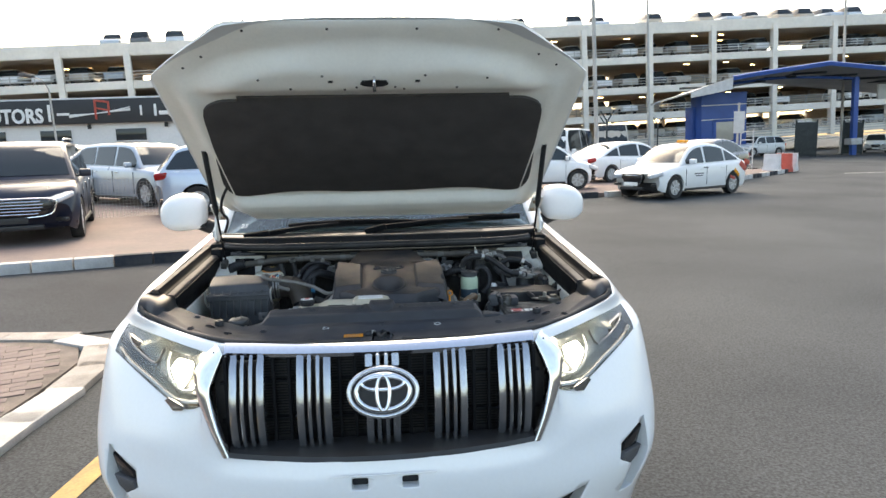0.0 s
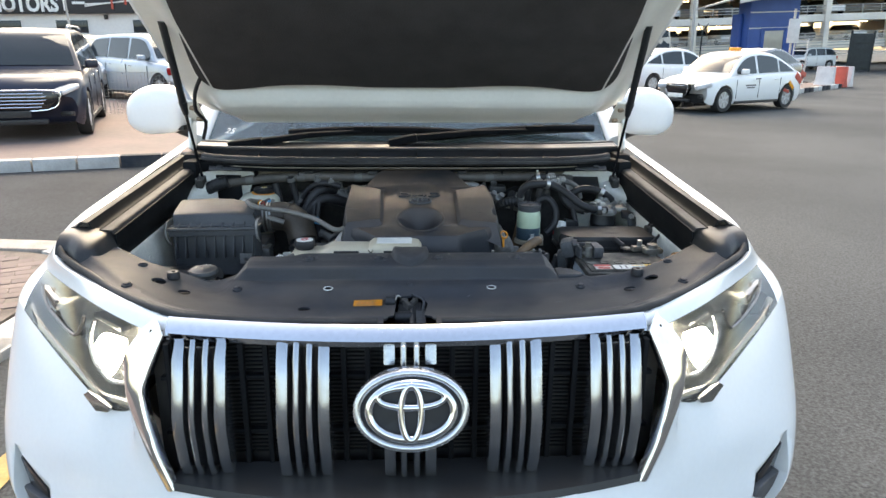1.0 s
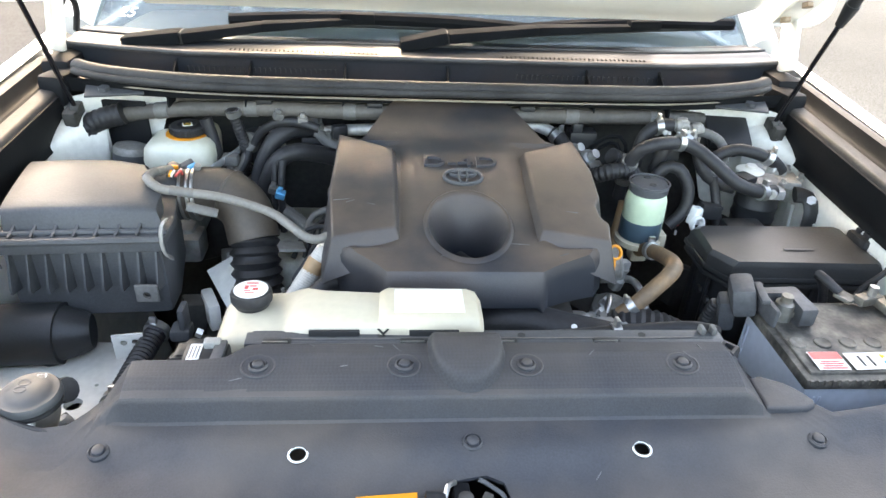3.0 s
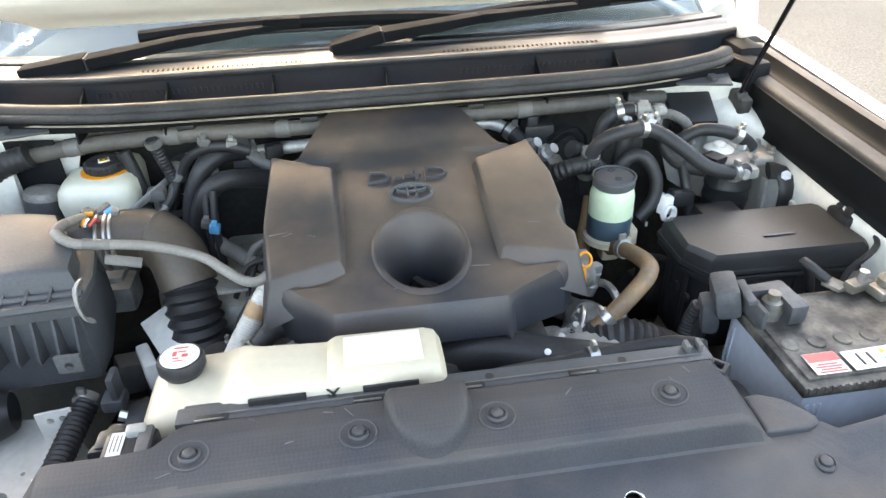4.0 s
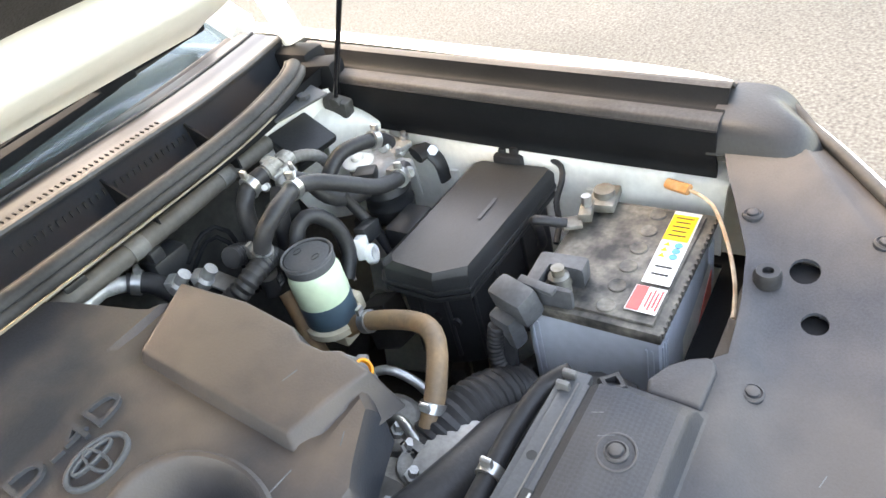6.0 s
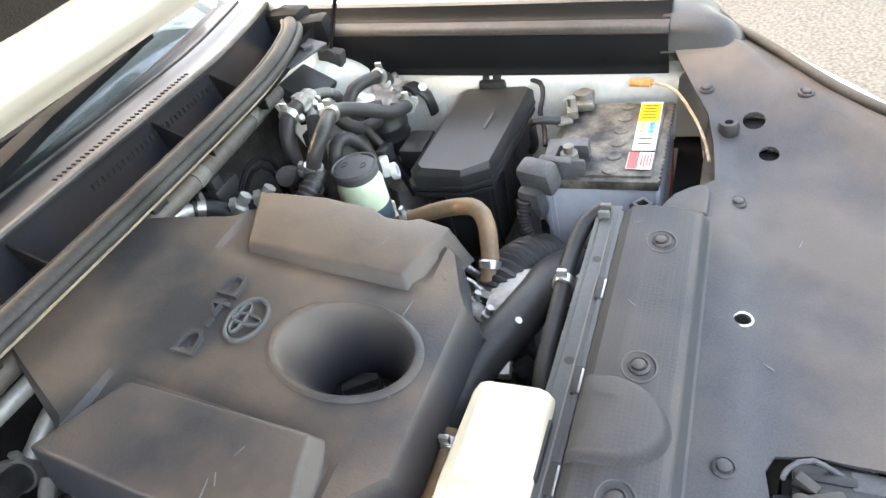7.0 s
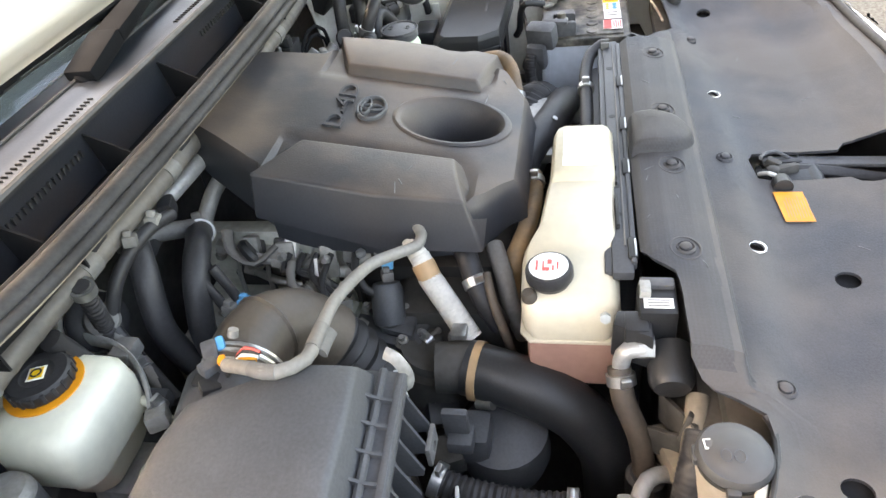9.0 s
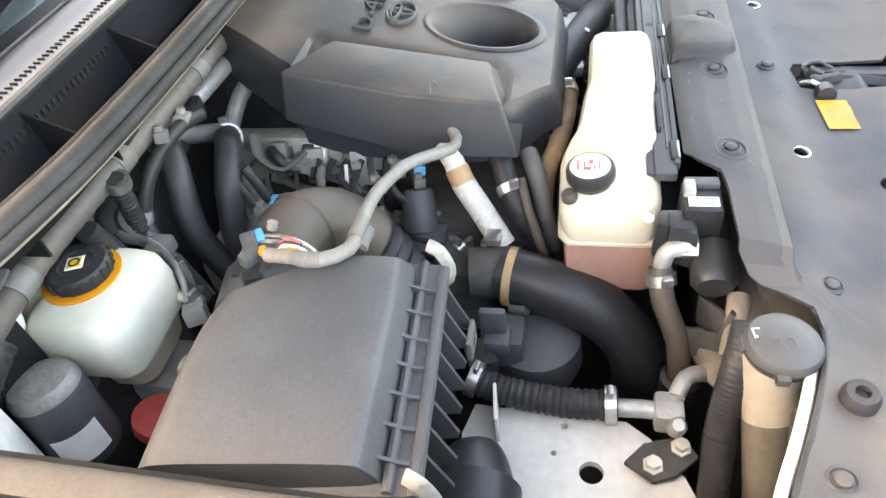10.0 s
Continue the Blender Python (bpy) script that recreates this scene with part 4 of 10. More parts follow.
for x, v in dots:
    part("drain_hole", lathe([(0.0042, -0.046), (0.0042, 0.0)], (0, 0, 0), (0, 0, 1), 12), M_INK, hood)
for o, (x, v) in zip([c for c in hood.children if c.name.startswith("drain_hole")], dots):
    o.data.transform(Matrix.Translation(origin(hood)))
    o.data.transform(hm @ Matrix.Translation((x, v, inner_z(x, v, 0) + 0.044)))
    o.data.transform(Matrix.Translation(-origin(hood)))
for x in (-0.303, 0.303):
    b = lathe([(0.016, -0.02), (0.016, 0.0), (0.011, 0.012), (0, 0.012)], (0, 0, 0), (0, 0, -1), 18)
    bmesh.ops.transform(b, matrix=hm @ Matrix.Translation((x, 0.035, -0.03)), verts=b.verts)
    part("rubber_stop", b, M_RUBBER, hood, "black rubber stop")
for x in (-0.53, 0.53):
    b = lathe([(0.008, -0.012), (0.008, 0.004)], (0, 0, 0), (0, 0, 1), 14)
    bmesh.ops.transform(b, matrix=hm @ Matrix.Translation((x, 0.07, -0.026)), verts=b.verts)
    part("rubber_plug", b, M_INK, hood)
# latch striker: a bright loop over a dark slot
slot = merge(box((0, 0.868, -0.050), (0.084, 0.022, 0.006), 0.004), ring(0.045, 0.014, 0.004, 0.004, Matrix.Translation((0, 0.868, -0.054)), 32))
bmesh.ops.transform(slot, matrix=hm, verts=slot.verts)
striker = part("striker_slot", slot, M_INK, hood, "dark slot for the latch striker")
loop = tube([(0, 0.850, -0.045), (0, 0.850, -0.068), (0, 0.868, -0.074), (0, 0.892, -0.068), (0, 0.892, -0.045)], 0.0055, 10, 0.006)
bmesh.ops.transform(loop, matrix=hm, verts=loop.verts)
part("striker", loop, M_CHROME, striker, "bright steel striker loop")
for x in (-0.145, 0.145):
    b = box((x, 0.875, -0.050), (0.016, 0.008, 0.006), 0.002)
    bmesh.ops.transform(b, matrix=hm, verts=b.verts)
    part("clip_slot", b, M_INK, hood)
for s in (1, -1):
    # hinge
    hg = merge(box((s * 0.722, 1.20, 1.335), (0.010, 0.06, 0.15), 0.004, (-20, 0, 0)), box((s * 0.70, 1.155, 1.395), (0.05, 0.12, 0.01), 0.003, (-37, 0, 0)))
    part("hood_hinge", hg, M_PRIMER, suv, "cream-painted hood hinge with a trace of rust")
    for hy, hz in ((1.12, 1.41), (1.18, 1.37)):
        part("hinge_bolt", lathe([(0.011, 0), (0.011, 0.008), (0, 0.008)], (s * 0.69, hy, hz), (0, -0.4, -0.8), 6), M_RUST, suv)
    # gas strut
    top, base = Vector((s * 0.665, 0.845, 1.662)), Vector((s * 0.664, 1.067, 1.19))
    mid = top.lerp(base, 0.5)
    st = part("gas_strut", tube([tuple(top), tuple(mid)], 0.0105, 14, 0.05), M_BLACK, suv, "black gas strut")
    part("rod", tube([tuple(mid), tuple(base)], 0.0045, 10, 0.05), M_GLOSS, st)
    part("collar", tube([tuple(top.lerp(base, 0.47)), tuple(top.lerp(base, 0.55))], 0.013, 12, 0.02, end=0.008), M_BLACK, st)
    part("ball_joint", merge(lathe([(0, -0.012), (0.011, -0.006), (0.011, 0.006), (0, 0.012)], tuple(base), (s, 0, 0.3), 14), box((base.x + s * 0.008, base.y + 0.005, base.z - 0.012), (0.024, 0.05, 0.03), 0.006, (12, 0, 0))), M_DARK, st)
# washer tube looping by the left hinge
part("washer_tube", tube([(-0.62, 1.02, 1.52), (-0.66, 1.06, 1.46), (-0.675, 1.10, 1.40), (-0.665, 1.16, 1.36), (-0.69, 1.2, 1.30)], 0.006, 8, 0.02), M_RUBBER, hood, "thin black washer tube")


# ---- engine bay: fixed panels of the car ----
bay = part("engine_bay", BM(), M_DARK, suv, "dark floor and walls of the engine bay")
# floor and wall coloured dark so the gaps between the parts look dark
wallbm = box((0, 0.78, 0.56), (1.5, 1.1, 0.03))
box((0, 1.20, 0.88), (1.46, 0.02, 0.66), 0, (0, 0, 0), wallbm)
part("bay_floor", wallbm, M_DARK, bay)
for f, s in both(lambda: sheet(smooth_grid([
        [(0.735, 0.43, 1.104), (0.738, 0.8, 1.118), (0.748, 1.16, 1.14)],
        [(0.70, 0.45, 1.10), (0.705, 0.8, 1.112), (0.725, 1.13, 1.135)],
        [(0.692, 0.455, 1.08), (0.698, 0.8, 1.09), (0.712, 1.12, 1.11)],
        [(0.69, 0.46, 0.95), (0.69, 0.8, 0.97), (0.69, 1.12, 0.98)],
        [(0.70, 0.46, 0.58), (0.66, 0.8, 0.58), (0.60, 1.12, 0.58)]], 6, 3), thick=0.006)):
    part("inner_apron", f, M_APRON, bay, "white-painted inner wing")
for s in (1, -1):
    for y in (0.64, 0.88, 0.97):
        part("pressed_rib", box((s * 0.6945, y, 1.01), (0.007, 0.016, 0.11), 0.003, (0, -s * 4, 0)), M_APRON, bay)
    # strut tower end with the gas strut's bracket
    tw = sheet(smooth_grid([[(s * 0.635, 1.13, 1.17), (s * 0.67, 1.09, 1.178), (s * 0.728, 1.05, 1.15)], [(s * 0.625, 1.085, 1.15), (s * 0.665, 1.05, 1.155), (s * 0.722, 1.01, 1.125)], [(s * 0.63, 1.08, 1.05), (s * 0.67, 1.05, 1.05), (s * 0.70, 1.0, 1.05)]], 5, 4), thick=0.005)
    part("strut_tower", tw, M_APRON, bay, "white-painted corner bracket")
# sealing panels along the fenders: a dusty weatherstrip over a satin black panel
FS = [[(0.797, y, zf), (0.783, y, zf + 0.004), (0.772, y, zf + 0.014), (0.757, y, zf + 0.012), (0.750, y, zf - 0.004), (0.742, y, zf - 0.012), (0.732, y, zf - 0.012), (0.727, y, zf - 0.006), (0.712, y, zf - 0.006), (0.702, y, zf - 0.008), (0.698, y, zf - 0.016), (0.699, y, zf - 0.05), (0.704, y, zl + 0.014), (0.708, y, zl), (0.704, y, zl - 0.012)]
      for y, zf, zl in ((0.47, 1.188, 1.112), (0.62, 1.197, 1.116), (0.80, 1.207, 1.122), (1.0, 1.219, 1.132), (1.2, 1.232, 1.142))]
for name_, i0, i1, mat_, lab in (("weatherstrip", 0, 4, M_SEAL, "dusty rubber weatherstrip along the fender"), ("seal_trough", 3, 8, M_PANEL, "black drain trough beside the fender"), ("panel_lip", 7, 11, M_SEAL, "dusty top lip of the sealing panel"), ("fender_seal_panel", 10, 15, M_PANEL, "satin black plastic sealing panel along the fender")):
    for f, s in both(lambda: sheet(smooth_grid([r[i0:i1] for r in FS], 2, 6), thick=0.004)):
        part(name_, f, mat_, suv, lab, sharp=60)

# radiator cover: one moulded sheet with a raised rear slab
CXS = [-0.775, -0.755, -0.72, -0.67, -0.62, -0.56, -0.50, -0.46, -0.43, -0.415, -0.405, -0.399, -0.392, -0.385, -0.377, -0.365, -0.345, -0.325, -0.31, -0.29, -0.275, -0.265, -0.255, -0.245, -0.235, -0.22, -0.17, -0.11, -0.08, -0.064, -0.058, -0.052, -0.047, -0.043, -0.039, -0.035, -0.031, -0.027, -0.02, -0.01, 0, 0.01, 0.02, 0.027, 0.031, 0.035, 0.039, 0.043, 0.047, 0.052, 0.058, 0.064, 0.08, 0.11, 0.17, 0.22, 0.27, 0.30, 0.318, 0.33, 0.342, 0.352, 0.365, 0.38, 0.39, 0.40, 0.41, 0.424, 0.44, 0.455, 0.47, 0.50, 0.56, 0.62, 0.67, 0.72, 0.755, 0.775]


def cover_front(x):
    return -0.014 + lerp_table([(0, 0.082), (0.25, 0.09), (0.44, 0.118), (0.50, 0.152), (0.62, 0.252), (0.74, 0.355), (0.775, 0.388)], abs(x))


def cover_rear(x):
    if x < 0:
        return lerp_table([(-0.775, 0.48), (-0.72, 0.468), (-0.64, 0.440), (-0.58, 0.414), (-0.53, 0.394), (-0.48, 0.377), (-0.444, 0.373), (-0.425, 0.38), (-0.412, 0.405), (-0.40, 0.43), (-0.385, 0.441), (-0.34, 0.442), (-0.30, 0.442), (-0.275, 0.446), (-0.255, 0.468), (-0.235, 0.480), (0, 0.483)], x)
    return lerp_table([(0, 0.483), (0.318, 0.483), (0.335, 0.468), (0.342, 0.444), (0.38, 0.434), (0.40, 0.41), (0.424, 0.384), (0.485, 0.388), (0.548, 0.396), (0.60, 0.416), (0.655, 0.442), (0.70, 0.465), (0.775, 0.48)], x)


def cover_z(x, y):
    a = abs(x)
    u = max(0, y - cover_front(x) - 0.014)
    base = lerp_table([(0.0, 1.106), (0.012, 1.109), (0.022, 1.107), (0.03, 1.098), (0.05, 1.091), (0.09, 1.073), (0.17, 1.064), (0.215, 1.064), (0.235, 1.068), (0.26, 1.081), (0.30, 1.083), (0.5, 1.083)], u * (1 if a < 0.45 else 1 + 0.9 * (a - 0.45) / 0.32))
    # towards the corners the channel fades into a plain ramp
    w = min(1, max(0, (a - 0.47) / 0.14))
    w = w * w * (3 - 2 * w)
    base += (1.084 + 0.012 * max(0, 1 - u / 0.03) - base) * w
    base += lerp_table([(0.0, 0), (0.36, 0.0), (0.5, 0.014), (0.62, 0.034), (0.7, 0.062), (0.775, 0.085)], a) * min(1, u / 0.08 + 0.5)
    if -0.405 < x < 0.352:
        e = min((x + 0.405) / 0.03, (0.352 - x) / 0.028, 1)
        r = lerp_table([(0.3812, 0), (0.384, 0.0025), (0.391, 0.026), (0.393, 0.0285), (0.402, 0.0315), (0.418, 0.0365), (0.45, 0.041), (0.472, 0.0385), (0.483, 0.029)], y)
        base += r * e
    return base


def cover_samples(x):
    """Points across the cover, close together at the slab's step; past the slab's ends its pattern is carried on."""
    e = min(max(x, -0.385), 0.342)
    f, r = cover_front(e), cover_rear(e)
    yy = [f + (0.380 - f) * k / 26 for k in range(26)] + [0.380, 0.3812, 0.3826, 0.384, 0.3855, 0.387, 0.3885, 0.39, 0.391, 0.392, 0.393, 0.394, 0.395, 0.3955] + [0.396 + (r - 0.396) * k / 24 for k in range(25)]
    g, q = cover_front(x), cover_rear(x)
    return [g + (q - g) * (y - f) / (r - f) for y in yy]


NY = 64
rows = [[(x, y, cover_z(x, y)) for y in cover_samples(x)] for x in CXS]
cov_bm = BM()
vs = [[cov_bm.verts.new(p) for p in r] for r in rows]
for a, b in zip(vs, vs[1:]):
    for k in range(NY):
        cov_bm.faces.new((a[k], b[k], b[k + 1], a[k + 1]))
bmesh.ops.remove_doubles(cov_bm, verts=cov_bm.verts, dist=0.000001)
bmesh.ops.recalc_face_normals(cov_bm, faces=cov_bm.faces)
if sum(f.normal.z for f in cov_bm.faces) < 0:
    bmesh.ops.reverse_faces(cov_bm, faces=cov_bm.faces)
bmesh.ops.solidify(cov_bm, geom=cov_bm.faces[:], thickness=0.004)
rcover = thing("radiator_cover", "dusty black plastic cover over the radiator support", "engine cover", (0, 0.3, 1.06))
for f in cov_bm.faces:
    c = f.calc_center_median()
    if -0.39 < c.x < 0.345 and 0.401 < c.y < 0.49 and f.normal.z > 0.5:
        f.material_index = 1
panel = part("cover_panel", cov_bm, M_COVER, rcover, sharp=24)
panel.data.materials.append(M_WEAVE)
dome_rows = []
for q, h in ((1.04, -0.002), (1.0, 0.001), (0.965, 0.007), (0.92, 0.0125), (0.86, 0.0155), (0.78, 0.0165), (0.4, 0.017)):
    row = []
    for k in range(33):
        a = math.pi * k / 32
        row.append((0.045 * q * math.cos(a), 0.452 - 0.056 * q * math.sin(a)))
    row = [(0.045 * q, 0.452 + 0.029 * q * j / 4) for j in range(4, 0, -1)] + row + [(-0.045 * q, 0.452 + 0.029 * q * j / 4) for j in range(1, 5)]
    dome_rows.append([(x, y, max(cover_z(0.09, y), 1.109) + h) for x, y in row])
dm_ = sheet(dome_rows, closed=True)
bmesh.ops.holes_fill(dm_, edges=[e for e in dm_.edges if e.is_boundary])
part("cover_dome", dm_, M_WEAVE, rcover, "rounded boss in the middle of the cover", sharp=40)
HOLES = [(-0.185, 0.342, 0.009), (0.185, 0.342, 0.009), (0.497, 0.319, 0.013), (-0.497, 0.319, 0.013), (0.553, 0.34, 0.015), (-0.556, 0.338, 0.015), (-0.226, 0.252, 0.0135)]
cuts = [lathe([(r, -0.1), (r, 0.1)], (x, y, 1.08), (0, 0, 1), 20) for x, y, r in HOLES]
cuts.append(prism([(-0.05, 0.03), (0.05, 0.03), (0.05, 0.17), (0.045, 0.19), (0.03, 0.20), (0.038, 0.28), (0.03, 0.31), (0.012, 0.318), (-0.03, 0.312), (-0.034, 0.20), (-0.045, 0.19), (-0.05, 0.17)], 0.9, 1.3))
bored(panel, cuts)
for x, y, r in HOLES[:2]:
    part("hole_ring", ring(0.0098, 0.0098, 0.0024, 0.0014, pose(x, y, cover_z(x, y), 5), 28), M_LABEL, rcover, "bare white ring round a mounting hole")
for x, y in ((-0.237, 0.432), (-0.073, 0.432), (0.068, 0.432), (0.254, 0.432), (-0.391, 0.353), (0.393, 0.354), (0.0, 0.352), (0.615, 0.407), (-0.615, 0.404), (0.60, 0.275), (-0.60, 0.275)):
    if 0.41 < y < 0.45 and abs(x) < 0.3:
        part("clip_seat", ring(0.0185, 0.0165, 0.003, 0.0022, pose(x, y, cover_z(x, y) - 0.0012, 6)), M_COVER, rcover)
    part("push_clip", clip_head(x, y, cover_z(x, y), 0.009, tilt=(0, -0.12 if y < 0.4 else 0.05, 1)), M_COVER, rcover)
for x, y in ((0.53, 0.372), (-0.535, 0.37)):
    stop = part("rubber_stop", lathe([(0.0145, 0.0), (0.0145, 0.012), (0.012, 0.017), (0.006, 0.017), (0.005, 0.011), (0, 0.011)], (x, y, cover_z(x, y)), (0, 0, 1), 20), M_RUBBER, rcover, "screw-in rubber hood stop")
part("orange_sticker", sheet([[(x, y0 + (y1 - y0) * k / 2, cover_z(x, y0 + (y1 - y0) * k / 2) + 0.0025) for x, y0, y1 in ((-0.123, 0.261, 0.296), (-0.061, 0.264, 0.300))] for k in range(3)]), M_ORANGE, rcover, "orange warning sticker with fine print")
for k in range(9):
    y = 0.263 + 0.0034 * k
    part("print_bar", box((-0.098 + 0.004 * (k % 2), y, cover_z(-0.098, y) + 0.0031), (0.046 - 0.006 * (k % 3), 0.0006, 0.0003)), M_TAPE, rcover)
part("edge_flange", tube([(x, cover_rear(x) + 0.010, cover_z(x, cover_rear(x)) - 0.010) for x in (-0.70, -0.66, -0.62, -0.58, -0.54, -0.50, -0.47)], 0.005, 8, 0.012), M_APRON, bay, "white-painted flange under the cover's edge")
part("edge_seal", tube([(x, cover_rear(x) + 0.001, cover_z(x, cover_rear(x)) - 0.003) for x in (-0.68, -0.62, -0.58, -0.54, -0.50, -0.47, -0.444, -0.43)], 0.0035, 8, 0.012), M_RUBBER, rcover)
# sheet below the battery gap, cups under the cover's holes: added for blackness
part("front_tray", prism([(0.43, 0.38), (0.70, 0.42), (0.70, 0.56), (0.672, 0.56), (0.672, 0.452), (0.43, 0.448)], 0.975, 0.982, 0.002), M_PANEL, bay, "black sheet added to darken the gap before the battery")
for x, y, r in HOLES[2:]:
    part("hole_pocket", lathe([(r + 0.006, 0), (r + 0.006, -0.05), (0, -0.05)], (x, y, cover_z(x, y) - 0.008), (0, 0, 1), 20), M_PANEL, rcover)
# tab beside the battery and the strip along the slab's back edge
part("cover_tab", prism([(0.345, 0.388), (0.395, 0.386), (0.408, 0.391), (0.411, 0.400), (0.403, 0.415), (0.388, 0.432), (0.362, 0.445), (0.345, 0.44)], 1.06, 1.092, 0.010, 0.96, seg=3), M_COVER, rcover)
part("rear_strip", box((0.035, 0.499, 1.103), (0.60, 0.024, 0.012), 0.003), M_GREYP, rcover, "dusty grey back strip")
part("strip_groove", box((0.035, 0.4865, 1.106), (0.57, 0.006, 0.012), 0.0015), M_GREYP, rcover)
part("strip_flange", box((0.03, 0.514, 1.09), (0.58, 0.010, 0.03), 0.003), M_GREYP, rcover)
part("strip_edge", box((0.05, 0.4955, 1.1095), (0.54, 0.0022, 0.0022), 0.0008), M_LOOM, rcover, "thin paler line along the strip")
for x in (-0.225, -0.06, 0.05, 0.18):
    part("strip_slot", box((x, 0.4875, 1.110), (0.034, 0.010, 0.006), 0.001), M_INK, rcover)
    # metal glint in the slot, drawn as a thin steel bar
    part("slot_glint", box((x - 0.002, 0.4845, 1.1135), (0.03, 0.0022, 0.002), 0.0006), M_STEEL, rcover, "bright metal line in the slot")
for x in (-0.16, -0.10, 0.075, 0.23):
    part("strip_hole", lathe([(0.005, -0.002), (0.005, 0.0004), (0, 0.0004)], (x, 0.502, 1.109), (0, 0, 1), 12), M_INK, rcover)
for x in (0.325, 0.31):
    part("strip_tab", box((x, 0.507, 1.112), (0.006, 0.014, 0.012), 0.002), M_LOOM, rcover)
# corner pieces that carry the fender panels round to the cover
def corner_piece():
    """The domed end of the fender panel, rounded off towards the cover."""
    rows = []
    for q in range(13):
        t = q / 12
        row = []
        for p in range(17):
            v = p / 16
            x = 0.694 + 0.106 * v
            front = max(cover_front(x) + 0.012, 0.385 - 0.03 * math.sin(math.pi * min(1, v * 1.1)))
            y = 0.482 + (front - 0.482) * t
            top = 1.172 + 0.016 * v + 0.004 * math.sin(math.pi * v)
            low = cover_z(min(x, 0.775), max(y, cover_front(x))) - 0.004
            fall = max(0.0, 1 - t ** 2.4) ** 0.55
            wall = min(1.0, v / 0.22)
            wall = math.sqrt(max(0.0, 1 - (1 - wall) ** 2))
            row.append((x, y, low + (top - low) * fall * wall if top > low else low))
        rows.append(row)
    return sheet(rows, thick=0.003)


for f, s in both(corner_piece):
    part("corner_piece", f, M_BLACK, rcover, "black corner piece beside the fender", sharp=60)
# rubber lip on the cover's front corner
EDGE_X = [0.06 + 0.715 * k / 30 for k in range(31)]
for f, s in both(lambda: tube([(x, cover_front(x) + 0.006, cover_z(x, cover_front(x)) + 0.002 + 0.012 * max(0, x - 0.42)) for x in EDGE_X] + [(0.79, 0.40, 1.158), (0.797, 0.44, 1.172)], 0.0075, 10, 0.02)):
    part("edge_lip", f, M_SEAL, rcover, "black rubber lip along the cover's corner")
rng = random.Random(8)
for k in range(16):
    x, y = rng.uniform(-0.33, 0.33), rng.choice((rng.uniform(0.41, 0.47), rng.uniform(0.18, 0.34)))
    if abs(x) < 0.07:
        continue
    part("scuff", box((x, y, cover_z(x, y) + 0.0004), (rng.uniform(0.006, 0.022), 0.0009, 0.0006), 0, (4, 0, rng.uniform(-70, 70))), M_SCUFF, rcover)
# hood latch in its slot
latch = thing("hood_latch", "black hood latch with its steel catch in the slot", "latch", (0, 0.25, 1.0))
part("latch_body", merge(box((0.0, 0.275, 1.03), (0.05, 0.06, 0.045), 0.006), box((-0.015, 0.30, 1.052), (0.018, 0.026, 0.03), 0.005)), M_PANEL, latch)
part("latch_lever", merge(tube([(0.0, 0.28, 1.06), (0.004, 0.22, 1.054), (0.006, 0.16, 1.042), (0.01, 0.10, 1.03)], 0.008, 8, 0.02, flat=0.5), box((0.02, 0.27, 1.056), (0.01, 0.05, 0.012), 0.003)), M_RUBBER, latch)
part("latch_block", merge(box((0.004, 0.262, 1.045), (0.062, 0.07, 0.03), 0.005), lathe([(0.012, -0.02), (0.013, 0.0), (0.012, 0.02)], (-0.012, 0.235, 1.05), (1, 0, 0), 14)), M_BLACK, latch)
part("latch_stub", lathe([(0.011, 0), (0.012, 0.004), (0.012, 0.02), (0, 0.022)], (-0.034, 0.285, 1.066), (-1, 0, 0.1), 16), M_BLACK, latch)
part("latch_brace", box((0.0, 0.15, 1.0), (0.09, 0.16, 0.02), 0.004), M_BLACK, latch)
part("latch_spring", tube([(0.022, 0.24, 1.05), (0.03, 0.28, 1.07), (0.016, 0.30, 1.072), (0.002, 0.305, 1.078)], 0.0025, 8, 0.01), M_GREYP, latch)
part("latch_plate", beam((0.022, 0.25, 1.058), (0.024, 0.05, 1.05), 0.02, 0.006, 0.002, 1.0), M_GREYP, latch, "grey release plate")
part("catch", merge(box((-0.006, 0.272, 1.062), (0.012, 0.034, 0.016), 0.003, (0, 12, 20)), box((0.008, 0.286, 1.064), (0.010, 0.02, 0.014), 0.002, (15, 0, -30))), M_DARK, latch, "dark steel catch")
part("catch_pivot", lathe([(0.008, 0), (0.008, 0.006), (0.005, 0.008), (0, 0.008)], (-0.012, 0.29, 1.064), (0, 0, 1), 14), M_DARK, latch)
part("latch_wire", tube([(-0.022, 0.31, 1.068), (-0.03, 0.30, 1.075), (-0.034, 0.286, 1.07)], 0.003, 8, 0.006), M_STEEL, latch)
# radiator and fan below
radiator = thing("radiator", "black radiator with its fan shroud", "radiator", (0, 0.48, 0.6))
part("core", box((0, 0.40, 0.82), (0.86, 0.05, 0.42), 0.004), M_DARK, radiator)
part("shroud", box((0.08, 0.50, 0.83), (0.66, 0.07, 0.40), 0.02), M_BLACK, radiator)
part("support_beam", box((0, 0.38, 1.035), (1.34, 0.05, 0.03), 0.006), M_DARK, radiator)

